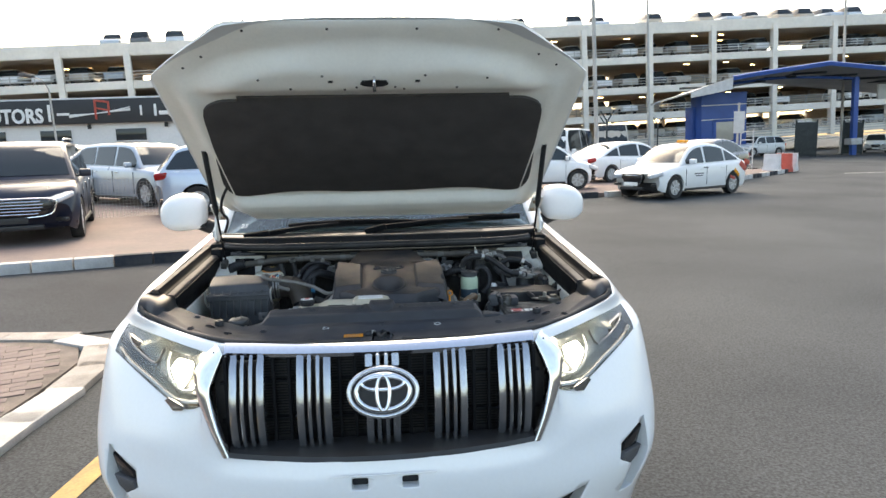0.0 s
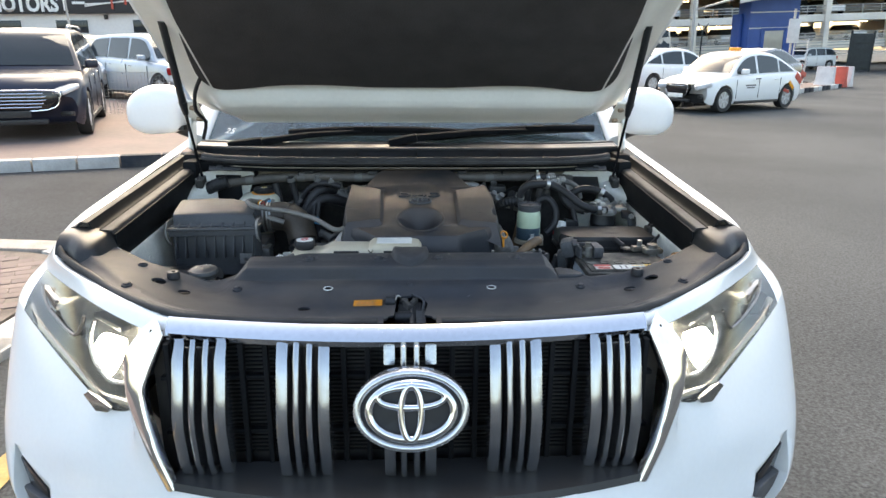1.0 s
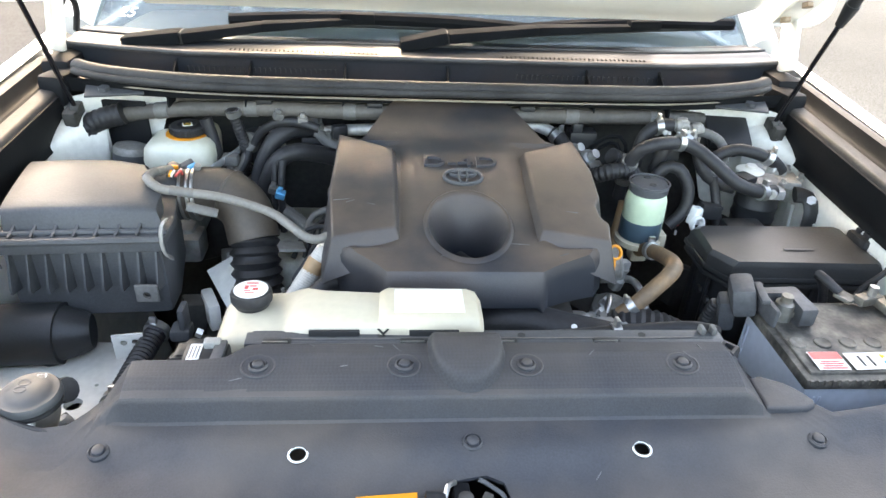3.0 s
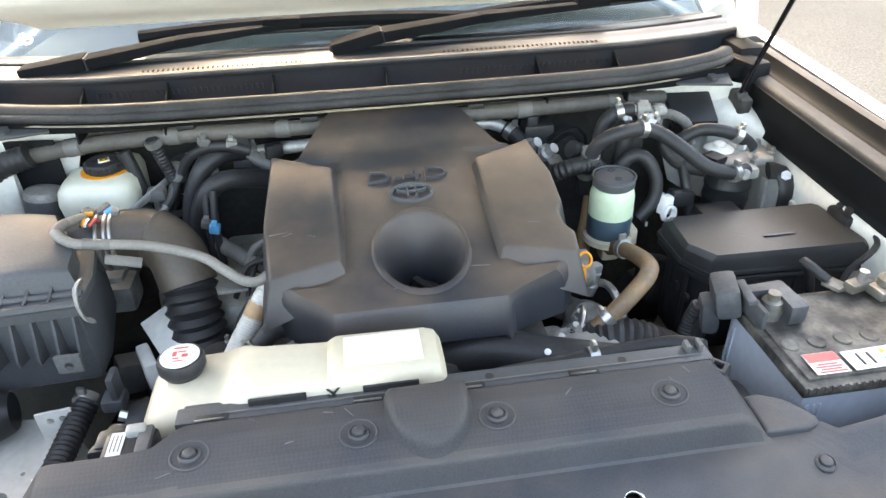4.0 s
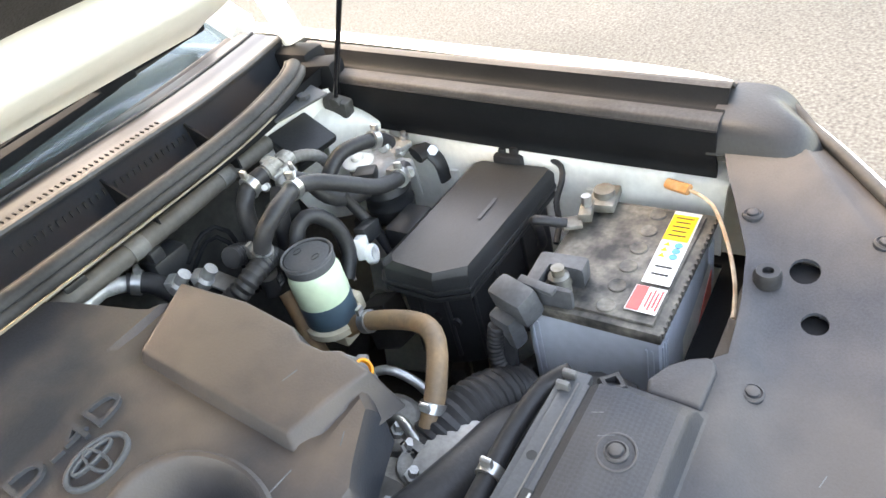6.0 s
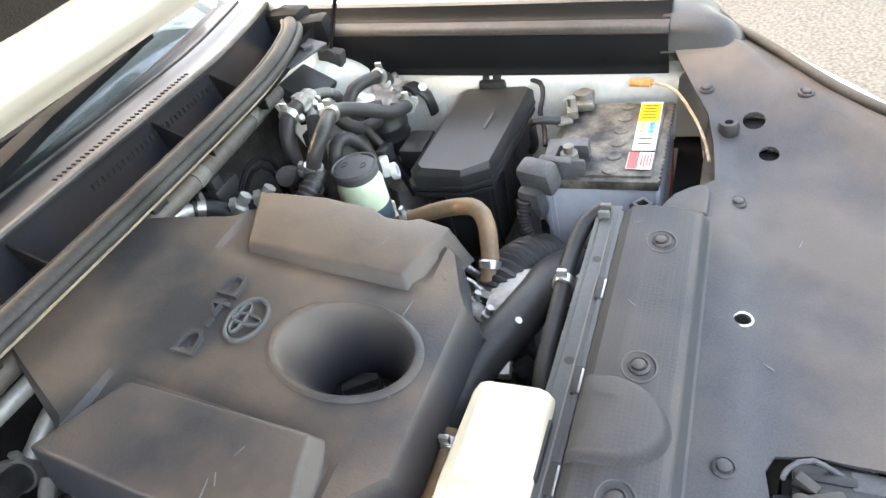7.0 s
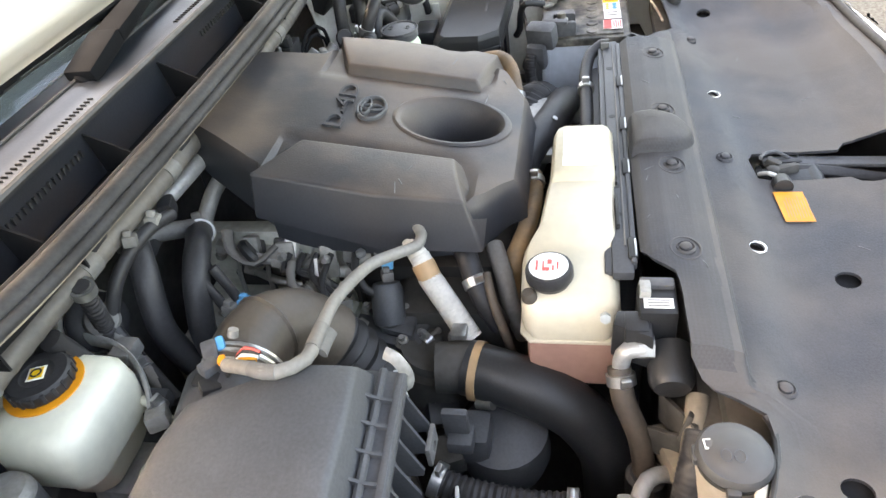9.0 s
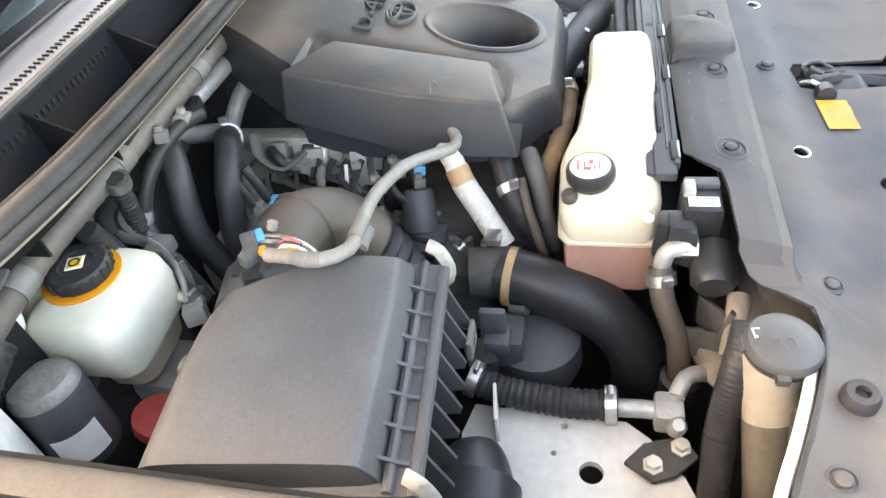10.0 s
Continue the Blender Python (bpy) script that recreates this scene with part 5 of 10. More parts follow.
# ---- cowl, wipers ----
cowl = thing("cowl", "black plastic cowl trough below the windscreen", "cowl panel", (0, 1.15, 1.2), kind="structure")
cyz = [(1.150, 1.192), (1.156, 1.20), (1.163, 1.260), (1.159, 1.268), (1.162, 1.2745), (1.174, 1.276), (1.20, 1.277), (1.203, 1.279), (1.245, 1.281), (1.262, 1.282)]
part("trough", sheet([[(x, y + 0.085 * max(0, abs(x) - 0.45) ** 1.5 * 4, z) for y, z in cyz] for x in [-0.72 + 1.44 * k / 40 for k in range(41)]], thick=0.003), M_COWL, cowl)
part("trough_floor", sheet([[(x, 1.064 + 0.05 * max(0, abs(x) - 0.45) ** 1.3 * 4, 1.24), (x, 1.072 + 0.05 * max(0, abs(x) - 0.45) ** 1.3 * 4, 1.212), (x, 1.10 + 0.06 * max(0, abs(x) - 0.45) ** 1.5 * 4, 1.206), (x, 1.152 + 0.085 * max(0, abs(x) - 0.45) ** 1.5 * 4, 1.204)] for x in [-0.72 + 1.44 * k / 40 for k in range(41)]]), M_PANEL, cowl)
for x in (-0.50, -0.36, -0.18, 0.02, 0.30, 0.45):
    part("rib", prism([(1.072, 1.194), (1.152, 1.194), (1.162, 1.260), (1.13, 1.245), (1.072, 1.214)], -0.0015, 0.0015, m=Matrix.Translation((x, 0, 0)) @ Matrix(((0, 0, 1, 0), (1, 0, 0, 0), (0, 1, 0, 0), (0, 0, 0, 1)))), M_PANEL, cowl)
part("glass_edge_seal", sheet([[(x, 1.243 + 0.085 * max(0, abs(x) - 0.3) ** 1.5 * 3, 1.276), (x, 1.252 + 0.085 * max(0, abs(x) - 0.3) ** 1.5 * 3, 1.281), (x, 1.262 + 0.085 * max(0, abs(x) - 0.3) ** 1.5 * 3, 1.28)] for x in [-0.7 + 1.4 * k / 30 for k in range(31)]], thick=0.003), M_RUBBER, cowl)
for x0, x1 in ((0.16, 0.46), (-0.48, -0.20)):
    n = 30
    for k in range(n):
        x = x0 + (x1 - x0) * k / (n - 1)
        part("vent_slot", box((x, 1.1595, 1.243), (0.003, 0.004, 0.009)), M_INK, cowl)
CURL = lambda x: 0.085 * max(0, abs(x) - 0.45) ** 1.5 * 4
XS = [-0.72 + 1.44 * k / 40 for k in range(41)]
part("shelf_lip", tube([(x, 1.162 + CURL(x), 1.272) for x in XS], 0.0055, 8, 0.03), M_LIP, cowl, "dusty rounded front lip of the shelf, gloss painted paler")
part("shelf_seam", tube([(x, 1.228 + CURL(x), 1.282) for x in XS], 0.0024, 6, 0.03), M_LIP, cowl)
for x0, x1 in ((0.13, 0.42), (-0.40, -0.12)):
    for k in range(34):
        x = x0 + (x1 - x0) * k / 33
        part("shelf_slot", box((x, 1.178 + CURL(x), 1.2764), (0.002, 0.008, 0.003)), M_PANEL, cowl)
# twin-lipped rubber seal along the bulkhead
sp = [(-0.672, 1.125, 1.253), (-0.62, 1.098, 1.251), (-0.5, 1.072, 1.249), (-0.35, 1.057, 1.249), (0, 1.049, 1.25), (0.35, 1.057, 1.249), (0.5, 1.072, 1.249), (0.62, 1.105, 1.251), (0.66, 1.13, 1.253)]
seal = thing("bulkhead_seal", "long ribbed rubber seal along the bulkhead edge", "rubber seal", (0, 1.05, 1.24))
part("bulb", tube(sp, 0.0125, 12, 0.02), M_SEAL, seal)
part("lip", tube([(x, y - 0.016, z - 0.005) for x, y, z in sp], 0.007, 10, 0.02), M_SEAL, seal)
part("lip", tube([(x, y + 0.014, z + 0.004) for x, y, z in sp], 0.005, 8, 0.02), M_RUBBER, seal)
# ledge: dirty cream paint, darkened further so it recedes under the seal
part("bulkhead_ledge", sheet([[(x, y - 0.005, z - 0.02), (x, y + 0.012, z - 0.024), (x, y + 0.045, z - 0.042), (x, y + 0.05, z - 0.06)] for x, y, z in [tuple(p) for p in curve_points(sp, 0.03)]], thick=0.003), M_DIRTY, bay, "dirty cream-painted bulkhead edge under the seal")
for s in (1, -1):
    part("bulkhead_corner", sheet(smooth_grid([[(s * 0.70, 1.09, 1.20), (s * 0.60, 1.118, 1.215), (s * 0.50, 1.122, 1.21)], [(s * 0.70, 1.085, 1.10), (s * 0.61, 1.115, 1.12), (s * 0.53, 1.122, 1.14)], [(s * 0.70, 1.08, 0.95), (s * 0.63, 1.11, 0.97), (s * 0.58, 1.122, 1.0)]], 4, 4), thick=0.003), M_APRON, bay, "dusty white bulkhead corner")
    part("cowl_bracket", merge(box((s * 0.595, 1.085, 1.222), (0.10, 0.05, 0.005), 0.002, (8, 0, -s * 14)), lathe([(0.011, 0), (0.011, 0.006), (0, 0.006)], (s * 0.61, 1.075, 1.224), (0, -0.1, 1), 6)), M_GREYP, bay, "dark grey cowl bracket")
for s in (1, -1):
    part("cowl_corner", merge(box((s * 0.70, 1.125, 1.215), (0.05, 0.09, 0.06), 0.014, (0, 0, s * 12)), box((s * 0.715, 1.2, 1.235), (0.055, 0.14, 0.05), 0.015)), M_PANEL, suv, "black cowl end cap")


def wiper(pivot, bend, tip, blade0, blade1):
    w = thing("wiper", "black wiper arm and blade resting on the windscreen", "wiper", pivot, "windscreen wipers")
    part("pivot_cap", lathe([(0.014, -0.012), (0.015, 0.004), (0.01, 0.009), (0, 0.009)], pivot, (0, -0.45, 0.9), 20), M_WIPER, w)
    p, b, t = Vector(pivot), Vector(bend), Vector(tip)
    part("arm_head", beam(p - (b - p) * 0.12 + Vector((0, 0, 0.006)), b + Vector((0, 0, 0.002)), 0.044, 0.024, 0.006, 1.05), M_WIPER, w)
    part("hinge_line", beam(b - (b - p) * 0.03, b + (b - p) * 0.03, 0.038, 0.023, 0.002, 1.0), M_SEAL, w)
    part("arm", merge(beam(b, b.lerp(t, 0.45) + Vector((0, 0, 0.006)), 0.044, 0.022, 0.006, 0.78), beam(b.lerp(t, 0.44) + Vector((0, 0, 0.006)), t, 0.034, 0.018, 0.005, 0.65)), M_WIPER, w)
    a, c = Vector(blade0), Vector(blade1)
    part("blade_frame", tube([tuple(a), tuple(a.lerp(c, 0.3) + Vector((0, 0, 0.01))), tuple(a.lerp(c, 0.7) + Vector((0, 0, 0.01))), tuple(c)], 0.013, 8, 0.03), M_WIPER, w)
    part("rubber", tube([tuple(a + Vector((0, 0.004, -0.008))), tuple(a.lerp(c, 0.5) + Vector((0, 0.004, -0.004))), tuple(c + Vector((0, 0.004, -0.008)))], 0.004, 8, 0.04, flat=1.4), M_RUBBER, w)
    part("blade_clip", box(tuple(t + Vector((0, 0, 0.006))), (0.07, 0.026, 0.02), 0.005, (0, 0, math.degrees(math.atan2(c.y - a.y, c.x - a.x)))), M_WIPER, w)
    return w


wiper((-0.062, 1.220, 1.280), (0.022, 1.222, 1.302), (0.44, 1.272, 1.322), (0.08, 1.262, 1.298), (0.66, 1.33, 1.322))
wiper((-0.60, 1.215, 1.272), (-0.50, 1.218, 1.288), (-0.16, 1.268, 1.318), (-0.42, 1.285, 1.308), (0.20, 1.265, 1.312))


# ---- engine cover and engine ----


def ecover_z(k, y):
    """Height of the middle plate and the rear dome."""
    return lerp_table([(0.618, 1.072), (0.622, 1.085), (0.629, 1.112), (0.634, 1.1185), (0.655, 1.1245), (0.70, 1.133), (0.82, 1.156), (0.93, 1.178), (0.975, 1.188), (0.99, 1.194), (1.04, 1.212), (1.075, 1.219), (1.09, 1.213), (1.10, 1.195)], y)


LEFT_EDGE = [(0.618, -0.098), (0.629, -0.102), (0.634, -0.104), (0.645, -0.116), (0.668, -0.149), (0.69, -0.168), (0.75, -0.18), (0.95, -0.172), (0.962, -0.152), (1.0, -0.132), (1.06, -0.10), (1.085, -0.085), (1.10, -0.07)]
RIGHT_EDGE = [(0.618, 0.130), (0.629, 0.134), (0.634, 0.137), (0.645, 0.158), (0.668, 0.214), (0.69, 0.23), (0.75, 0.238), (0.95, 0.225), (0.962, 0.198), (1.0, 0.175), (1.06, 0.14), (1.085, 0.122), (1.10, 0.105)]
ks = [-1, -0.97, -0.93, -0.85, -0.75, -0.65, -0.55, -0.5, -0.45, -0.35, -0.2, 0, 0.2, 0.35, 0.45, 0.5, 0.55, 0.65, 0.75, 0.85, 0.93, 0.97, 1]
ysamp = [0.618, 0.622, 0.629, 0.634, 0.645, 0.656, 0.668, 0.68, 0.69, 0.705, 0.72, 0.74, 0.77, 0.80, 0.83, 0.86, 0.89, 0.92, 0.935, 0.95, 0.956, 0.962, 0.975, 0.99, 1.01, 1.03, 1.05, 1.065, 1.075, 1.085, 1.093, 1.10]
rows = []
for y in ysamp:
    xl, xr = lerp_table(LEFT_EDGE, y), lerp_table(RIGHT_EDGE, y)
    z = ecover_z(0, y)
    drop = lerp_table([(0.618, 0.012), (0.634, 0.016), (0.67, 0.022), (0.70, 0.02), (0.94, 0.02), (0.97, 0.02), (1.06, 0.025), (1.1, 0.01)], y)
    low = lerp_table([(0.618, 0.004), (0.63, 0.045), (0.68, 0.055), (0.9, 0.085), (1.1, 0.05)], y)
    row = []
    for k in ks:
        a = abs(k)
        # a shallow moat runs along the raised blocks
        x = (xl + xr) / 2 + k * (xr - xl) / 2
        moat = 0
        if 0.69 < y < 0.955:
            d = min(abs(x + 0.076), abs(x - 0.131))
            moat = 0.006 * max(0, 1 - d / 0.016)
        edge = drop * max(0, (a - 0.93) / 0.07) ** 1.5 if y < 0.69 or y > 0.955 else 0.006 * (a > 0.6)
        row.append((x, y, z - edge - moat))
    row = [(xl - 0.004, y, z - drop - low)] + row + [(xr + 0.004, y, z - drop - low)]
    rows.append(row)
rows = [[(x, 0.6185, z - 0.006) for x, y, z in rows[0]]] + rows + [[(x, 1.104, z - 0.05) for x, y, z in rows[-1]]]


def raised_block(tops, feet):
    """A raised side block: its upper outline lies over the plate, its foot is drawn out below."""
    o = BM()
    t = [o.verts.new((x, y, ecover_z(0, y) + 0.0115)) for x, y in tops]
    f = [o.verts.new((x, y, z if z > 0.5 else ecover_z(0, y) + z)) for x, y, z in feet]
    n = len(t)
    o.faces.new(t)
    for i in range(n):
        j = (i + 1) % n
        o.faces.new((t[i], t[j], f[j], f[i]))
    bmesh.ops.recalc_face_normals(o, faces=o.faces)
    es = [e for e in o.edges if len(e.link_faces) == 2 and e.calc_face_angle(0) > radians(14)]
    bmesh.ops.bevel(o, geom=es, offset=0.0045, segments=3, affect="EDGES", profile=0.55, clamp_overlap=True)
    return o


left_block = raised_block(
    [(-0.180, 0.957), (-0.087, 0.917), (-0.083, 0.713), (-0.126, 0.703), (-0.174, 0.688), (-0.186, 0.80)],
    [(-0.186, 0.968, 1.13), (-0.078, 0.925, -0.012), (-0.073, 0.700, -0.012), (-0.144, 0.666, -0.03), (-0.192, 0.668, 1.074), (-0.199, 0.80, 1.085)])
right_block = raised_block(
    [(0.230, 0.949), (0.138, 0.911), (0.139, 0.709), (0.186, 0.699), (0.236, 0.684), (0.243, 0.725), (0.233, 0.742), (0.232, 0.770), (0.243, 0.790), (0.245, 0.86)],
    [(0.238, 0.962, 1.13), (0.129, 0.919, -0.012), (0.128, 0.696, -0.012), (0.208, 0.664, -0.03), (0.252, 0.668, 1.074), (0.259, 0.725, 1.08), (0.247, 0.742, 1.08), (0.246, 0.770, 1.085), (0.260, 0.790, 1.09), (0.264, 0.86, 1.10)])
eng = thing("engine", "diesel engine under a dusty black plastic cover", "engine", (0.02, 0.85, 0.6))
ecov = part("engine_cover", sheet(rows, thick=0.003), M_ENGINE, eng, "dusty black engine cover with a funnel-shaped well", sharp=28)
for blk in (left_block, right_block):
    part("raised_block", blk, M_ENGINE, ecov, "raised dusty side block of the cover", sharp=60)
for x, y, l, r in ((-0.165, 0.775, 0.026, 12), (-0.150, 0.772, 0.018, 30), (-0.12, 0.765, 0.012, -20), (0.165, 0.668, 0.018, 25), (0.10, 0.69, 0.03, -6), (0.19, 0.75, 0.02, -15), (-0.01, 0.665, 0.014, 15)):
    on_block = abs(x - 0.025) > 0.12 and y > 0.72
    part("scuff", box((x, y, ecover_z(0, y) + (0.0118 if on_block else 0.0003)), (l, 0.0012, 0.0006), 0, (10.5, 0, r)), M_SCUFF, ecov)
FC = (0.028, 0.733)
fz = lambda y: 1.1275 + 0.185 * (y - 0.654)
bored(ecov, [lathe([(0.0615, -0.2), (0.0615, 0.2)], (FC[0], FC[1], 1.14), (0, 0, 1), 44, sy=1.27)])
prof = []
for r, d in ((1.12, -0.002), (1.06, 0.0008), (1.0, 0.0004), (0.955, -0.003), (0.90, -0.010), (0.83, -0.021), (0.76, -0.033), (0.69, -0.047), (0.63, -0.062), (0.585, -0.078), (0.57, -0.094)):
    n = 44
    prof.append([(FC[0] + 0.0615 * r * math.cos(2 * math.pi * k / n), FC[1] + 0.078 * r * math.sin(2 * math.pi * k / n), fz(FC[1] + 0.078 * r * math.sin(2 * math.pi * k / n)) + d) for k in range(n)])
part("well", sheet(prof, closed=True), M_ENGINE, ecov, "funnel-shaped well")
wellf = lathe([(0.04, 0), (0.04, 0.004), (0, 0.004)], (FC[0], FC[1], 1.044), (0, 0, 1), 30, sy=1.25)
part("well_floor", wellf, M_BLACK, ecov)
part("filler_cap", merge(lathe([(0.024, 0), (0.024, 0.02), (0.02, 0.024), (0, 0.024)], (FC[0] + 0.002, FC[1] + 0.002, 1.046), (0, 0, 1), 24), box((FC[0] + 0.002, FC[1] + 0.002, 1.074), (0.012, 0.044, 0.014), 0.004, (0, 0, 35))), M_BLACK, ecov, "black filler cap at the bottom of the well")
sl = math.degrees(math.atan(0.185))
d4 = letters("D-4D", 0.042, 0.006, Matrix.Translation((0.027, 0.893, 0.0015)) @ Matrix.Diagonal((1.34, 0.9, 1, 1)))
for v in d4.verts:
    v.co.z += ecover_z(0, v.co.y)
part("lettering", d4, M_COVER, ecov, "raised D-4D letters")
m = pose(0.029, 0.852, ecover_z(0, 0.852), sl)
badge = part("badge", ring(0.0315, 0.0205, 0.005, 0.006, m), M_GREYP, ecov, "raised oval badge")
part("upper_ring", ring(0.0215, 0.0064, 0.0034, 0.006, m @ pose(0, 0.008, 0)), M_GREYP, badge)
part("inner_ring", ring(0.007, 0.018, 0.0034, 0.006, m), M_GREYP, badge)
# engine block, intake and brackets seen in the gaps
part("block", merge(box((0.02, 0.85, 0.84), (0.36, 0.42, 0.36), 0.02), box((-0.02, 0.72, 0.9), (0.42, 0.16, 0.2), 0.02)), M_DARK, eng, "dark engine block")
part("valve_cover", merge(box((-0.195, 0.985, 0.945), (0.22, 0.23, 0.07), 0.014), merge(box((-0.25, 0.93, 0.965), (0.12, 0.16, 0.05), 0.012, (0, 6, 0)), box((-0.20, 0.90, 0.975), (0.16, 0.03, 0.03), 0.006))), M_OLIVE, eng, "dull olive metal housing")
for x, y in ((-0.115, 0.95), (-0.135, 1.04), (-0.19, 0.965), (-0.215, 1.05), (-0.26, 0.99), (-0.28, 0.93)):
    part("cover_bolt", lathe([(0.013, -0.004), (0.013, 0.002), (0.008, 0.003), (0.008, 0.011), (0, 0.011)], (x, y, 0.984), (0, 0, 1), 6), M_STEEL, eng)
part("injector_rail", merge(tube([(-0.13, 0.80, 1.03), (-0.132, 0.90, 1.035), (-0.13, 1.03, 1.04)], 0.012, 12, 0.04), tube([(-0.132, 0.86, 1.035), (-0.15, 0.86, 1.02), (-0.165, 0.865, 0.99)], 0.0045, 8, 0.01)), M_CAST, eng, "dusty metal rail beside the cover")
for y in (0.855, 0.91, 0.975, 1.02):
    part("steel_line", tube([(-0.132, y, 1.045), (-0.155, y + 0.008, 1.05), (-0.175, y + 0.012, 1.02), (-0.182, y + 0.01, 0.97)], 0.0035, 8, 0.01), M_STEEL, eng)
# metal fittings beside and before the cover on its battery side
part("sensor", merge(lathe([(0.012, 0), (0.012, 0.02), (0.008, 0.024), (0.008, 0.045), (0, 0.045)], (0.30, 0.795, 0.985), (0.2, -0.2, 1), 12), box((0.305, 0.79, 1.03), (0.022, 0.016, 0.024), 0.004, (0, 10, 20))), M_ALU, eng)
part("steel_line", tube([(0.31, 0.80, 1.0), (0.325, 0.772, 1.01), (0.335, 0.74, 0.99), (0.335, 0.70, 0.95)], 0.0065, 10, 0.01), M_STEEL, eng)
part("steel_line", tube([(0.24, 0.66, 1.02), (0.255, 0.69, 1.03), (0.262, 0.72, 1.01), (0.265, 0.74, 0.96)], 0.006, 10, 0.01), M_STEEL, eng)
part("pulley_housing", merge(lathe([(0.02, -0.02), (0.035, -0.016), (0.037, 0.008), (0.025, 0.018), (0, 0.018)], (0.285, 0.745, 0.965), (0.1, -0.35, 1), 22), box((0.262, 0.715, 0.965), (0.05, 0.04, 0.04), 0.008, (0, 0, 25))), M_CAST, eng, "dusty cast housing")
part("front_casting", merge(box((0.19, 0.672, 0.985), (0.075, 0.05, 0.05), 0.012, (0, 8, 12)), merge(lathe([(0.024, -0.02), (0.024, 0.014), (0.016, 0.02), (0, 0.02)], (0.222, 0.66, 0.995), (0.1, -0.5, 1), 18), box((0.12, 0.665, 0.975), (0.09, 0.03, 0.04), 0.008))), M_CAST, eng, "dusty cast front housing")
for x, y, z in ((0.165, 0.655, 1.012), (0.205, 0.648, 1.015), (0.249, 0.70, 1.012), (0.235, 0.675, 1.01), (0.135, 0.645, 0.998)):
    part("bolt", lathe([(0.009, 0), (0.009, 0.008), (0.0055, 0.009), (0.0055, 0.02), (0, 0.02)], (x, y, z), (0.1, -0.4, 1), 6), M_ALU, eng)
part("side_casting", merge(lathe([(0.03, -0.03), (0.033, 0.0), (0.028, 0.02), (0.012, 0.026), (0, 0.026)], (0.272, 0.775, 1.045), (1, -0.2, 0.3), 20), box((0.262, 0.835, 1.06), (0.03, 0.12, 0.05), 0.012)), M_CAST, eng, "dusty grey housing at the cover's side")
part("bracket", merge(box((-0.29, 0.84, 1.035), (0.11, 0.03, 0.006), 0.002, (0, 10, 18)), box((-0.33, 0.835, 1.02), (0.03, 0.03, 0.03), 0.004)), M_ALU, eng)
part("turbo_housing", lathe([(0, -0.05), (0.03, -0.05), (0.055, -0.035), (0.062, 0), (0.055, 0.03), (0.03, 0.05), (0, 0.05)], (-0.262, 0.745, 0.915), (0.15, -0.2, 1), 24), M_DARK, eng, "dusty turbocharger housing")
part("turbo_flange", merge(lathe([(0.045, 0), (0.045, 0.012), (0, 0.012)], (-0.268, 0.735, 0.962), (0.15, -0.2, 1), 20), box((-0.27, 0.735, 0.972), (0.05, 0.02, 0.01), 0.003)), M_DARK, eng)
for p in ((-0.29, 0.71, 0.97), (-0.25, 0.71, 0.972), (-0.245, 0.755, 0.968)):
    part("bolt", lathe([(0.008, 0), (0.008, 0.008), (0.005, 0.009), (0.005, 0.014), (0, 0.014)], p, (0, 0, 1), 6), M_ALU, eng)
part("thermostat_housing", box((0.25, 0.62, 0.98), (0.09, 0.07, 0.1), 0.015), M_ALU, eng)
part("alternator", lathe([(0.03, -0.05), (0.06, -0.045), (0.066, 0), (0.06, 0.045), (0.03, 0.05)], (0.27, 0.62, 0.93), (0, 1, 0), 26), M_ALU, eng, "cast aluminium alternator")
for k in range(5):
    part("cooling_fin", ring(0.064, 0.064, 0.004, 0.006, pose(0.27, 0.60 + 0.012 * k, 0.93, 90)), M_ALU, eng)
part("dipstick", merge(ring(0.0105, 0.0105, 0.004, 0.005, pose(0.264, 0.733, 1.092, 55, 0, 20)), tube([(0.262, 0.726, 1.083), (0.262, 0.72, 1.06)], 0.004, 8, 0.02)), M_ORANGE, eng, "yellow dipstick ring")
rng = random.Random(4)
for k in range(26):
    x, y = rng.uniform(-0.42, -0.16), rng.uniform(0.66, 1.05)
    z = rng.uniform(0.80, 0.95)
    part("fitting", box((x, y, z), (rng.uniform(0.02, 0.05), rng.uniform(0.02, 0.05), rng.uniform(0.02, 0.06)), 0.005, (rng.uniform(-25, 25), rng.uniform(-25, 25), rng.uniform(0, 90))), rng.choice((M_DARK, M_DARK, M_BLACK, M_ALU)), eng)
for k in range(30):
    x, y = rng.uniform(0.20, 0.66), rng.uniform(0.62, 1.08)
    z = rng.uniform(0.78, 0.96)
    part("fitting", box((x, y, z), (rng.uniform(0.02, 0.06), rng.uniform(0.02, 0.06), rng.uniform(0.02, 0.08)), 0.005, (rng.uniform(-25, 25), rng.uniform(-25, 25), rng.uniform(0, 90))), rng.choice((M_DARK, M_DARK, M_BLACK, M_ALU)), eng)
for k in range(22):
    x, y = rng.uniform(0.0, 0.30), rng.uniform(0.535, 0.63)
    z = rng.uniform(0.92, 1.02)
    part("fitting", box((x, y, z), (rng.uniform(0.015, 0.04), rng.uniform(0.015, 0.04), rng.uniform(0.015, 0.05)), 0.004, (rng.uniform(-25, 25), rng.uniform(-25, 25), rng.uniform(0, 90))), rng.choice((M_DARK, M_ALU, M_BLACK, M_ALU)), eng)


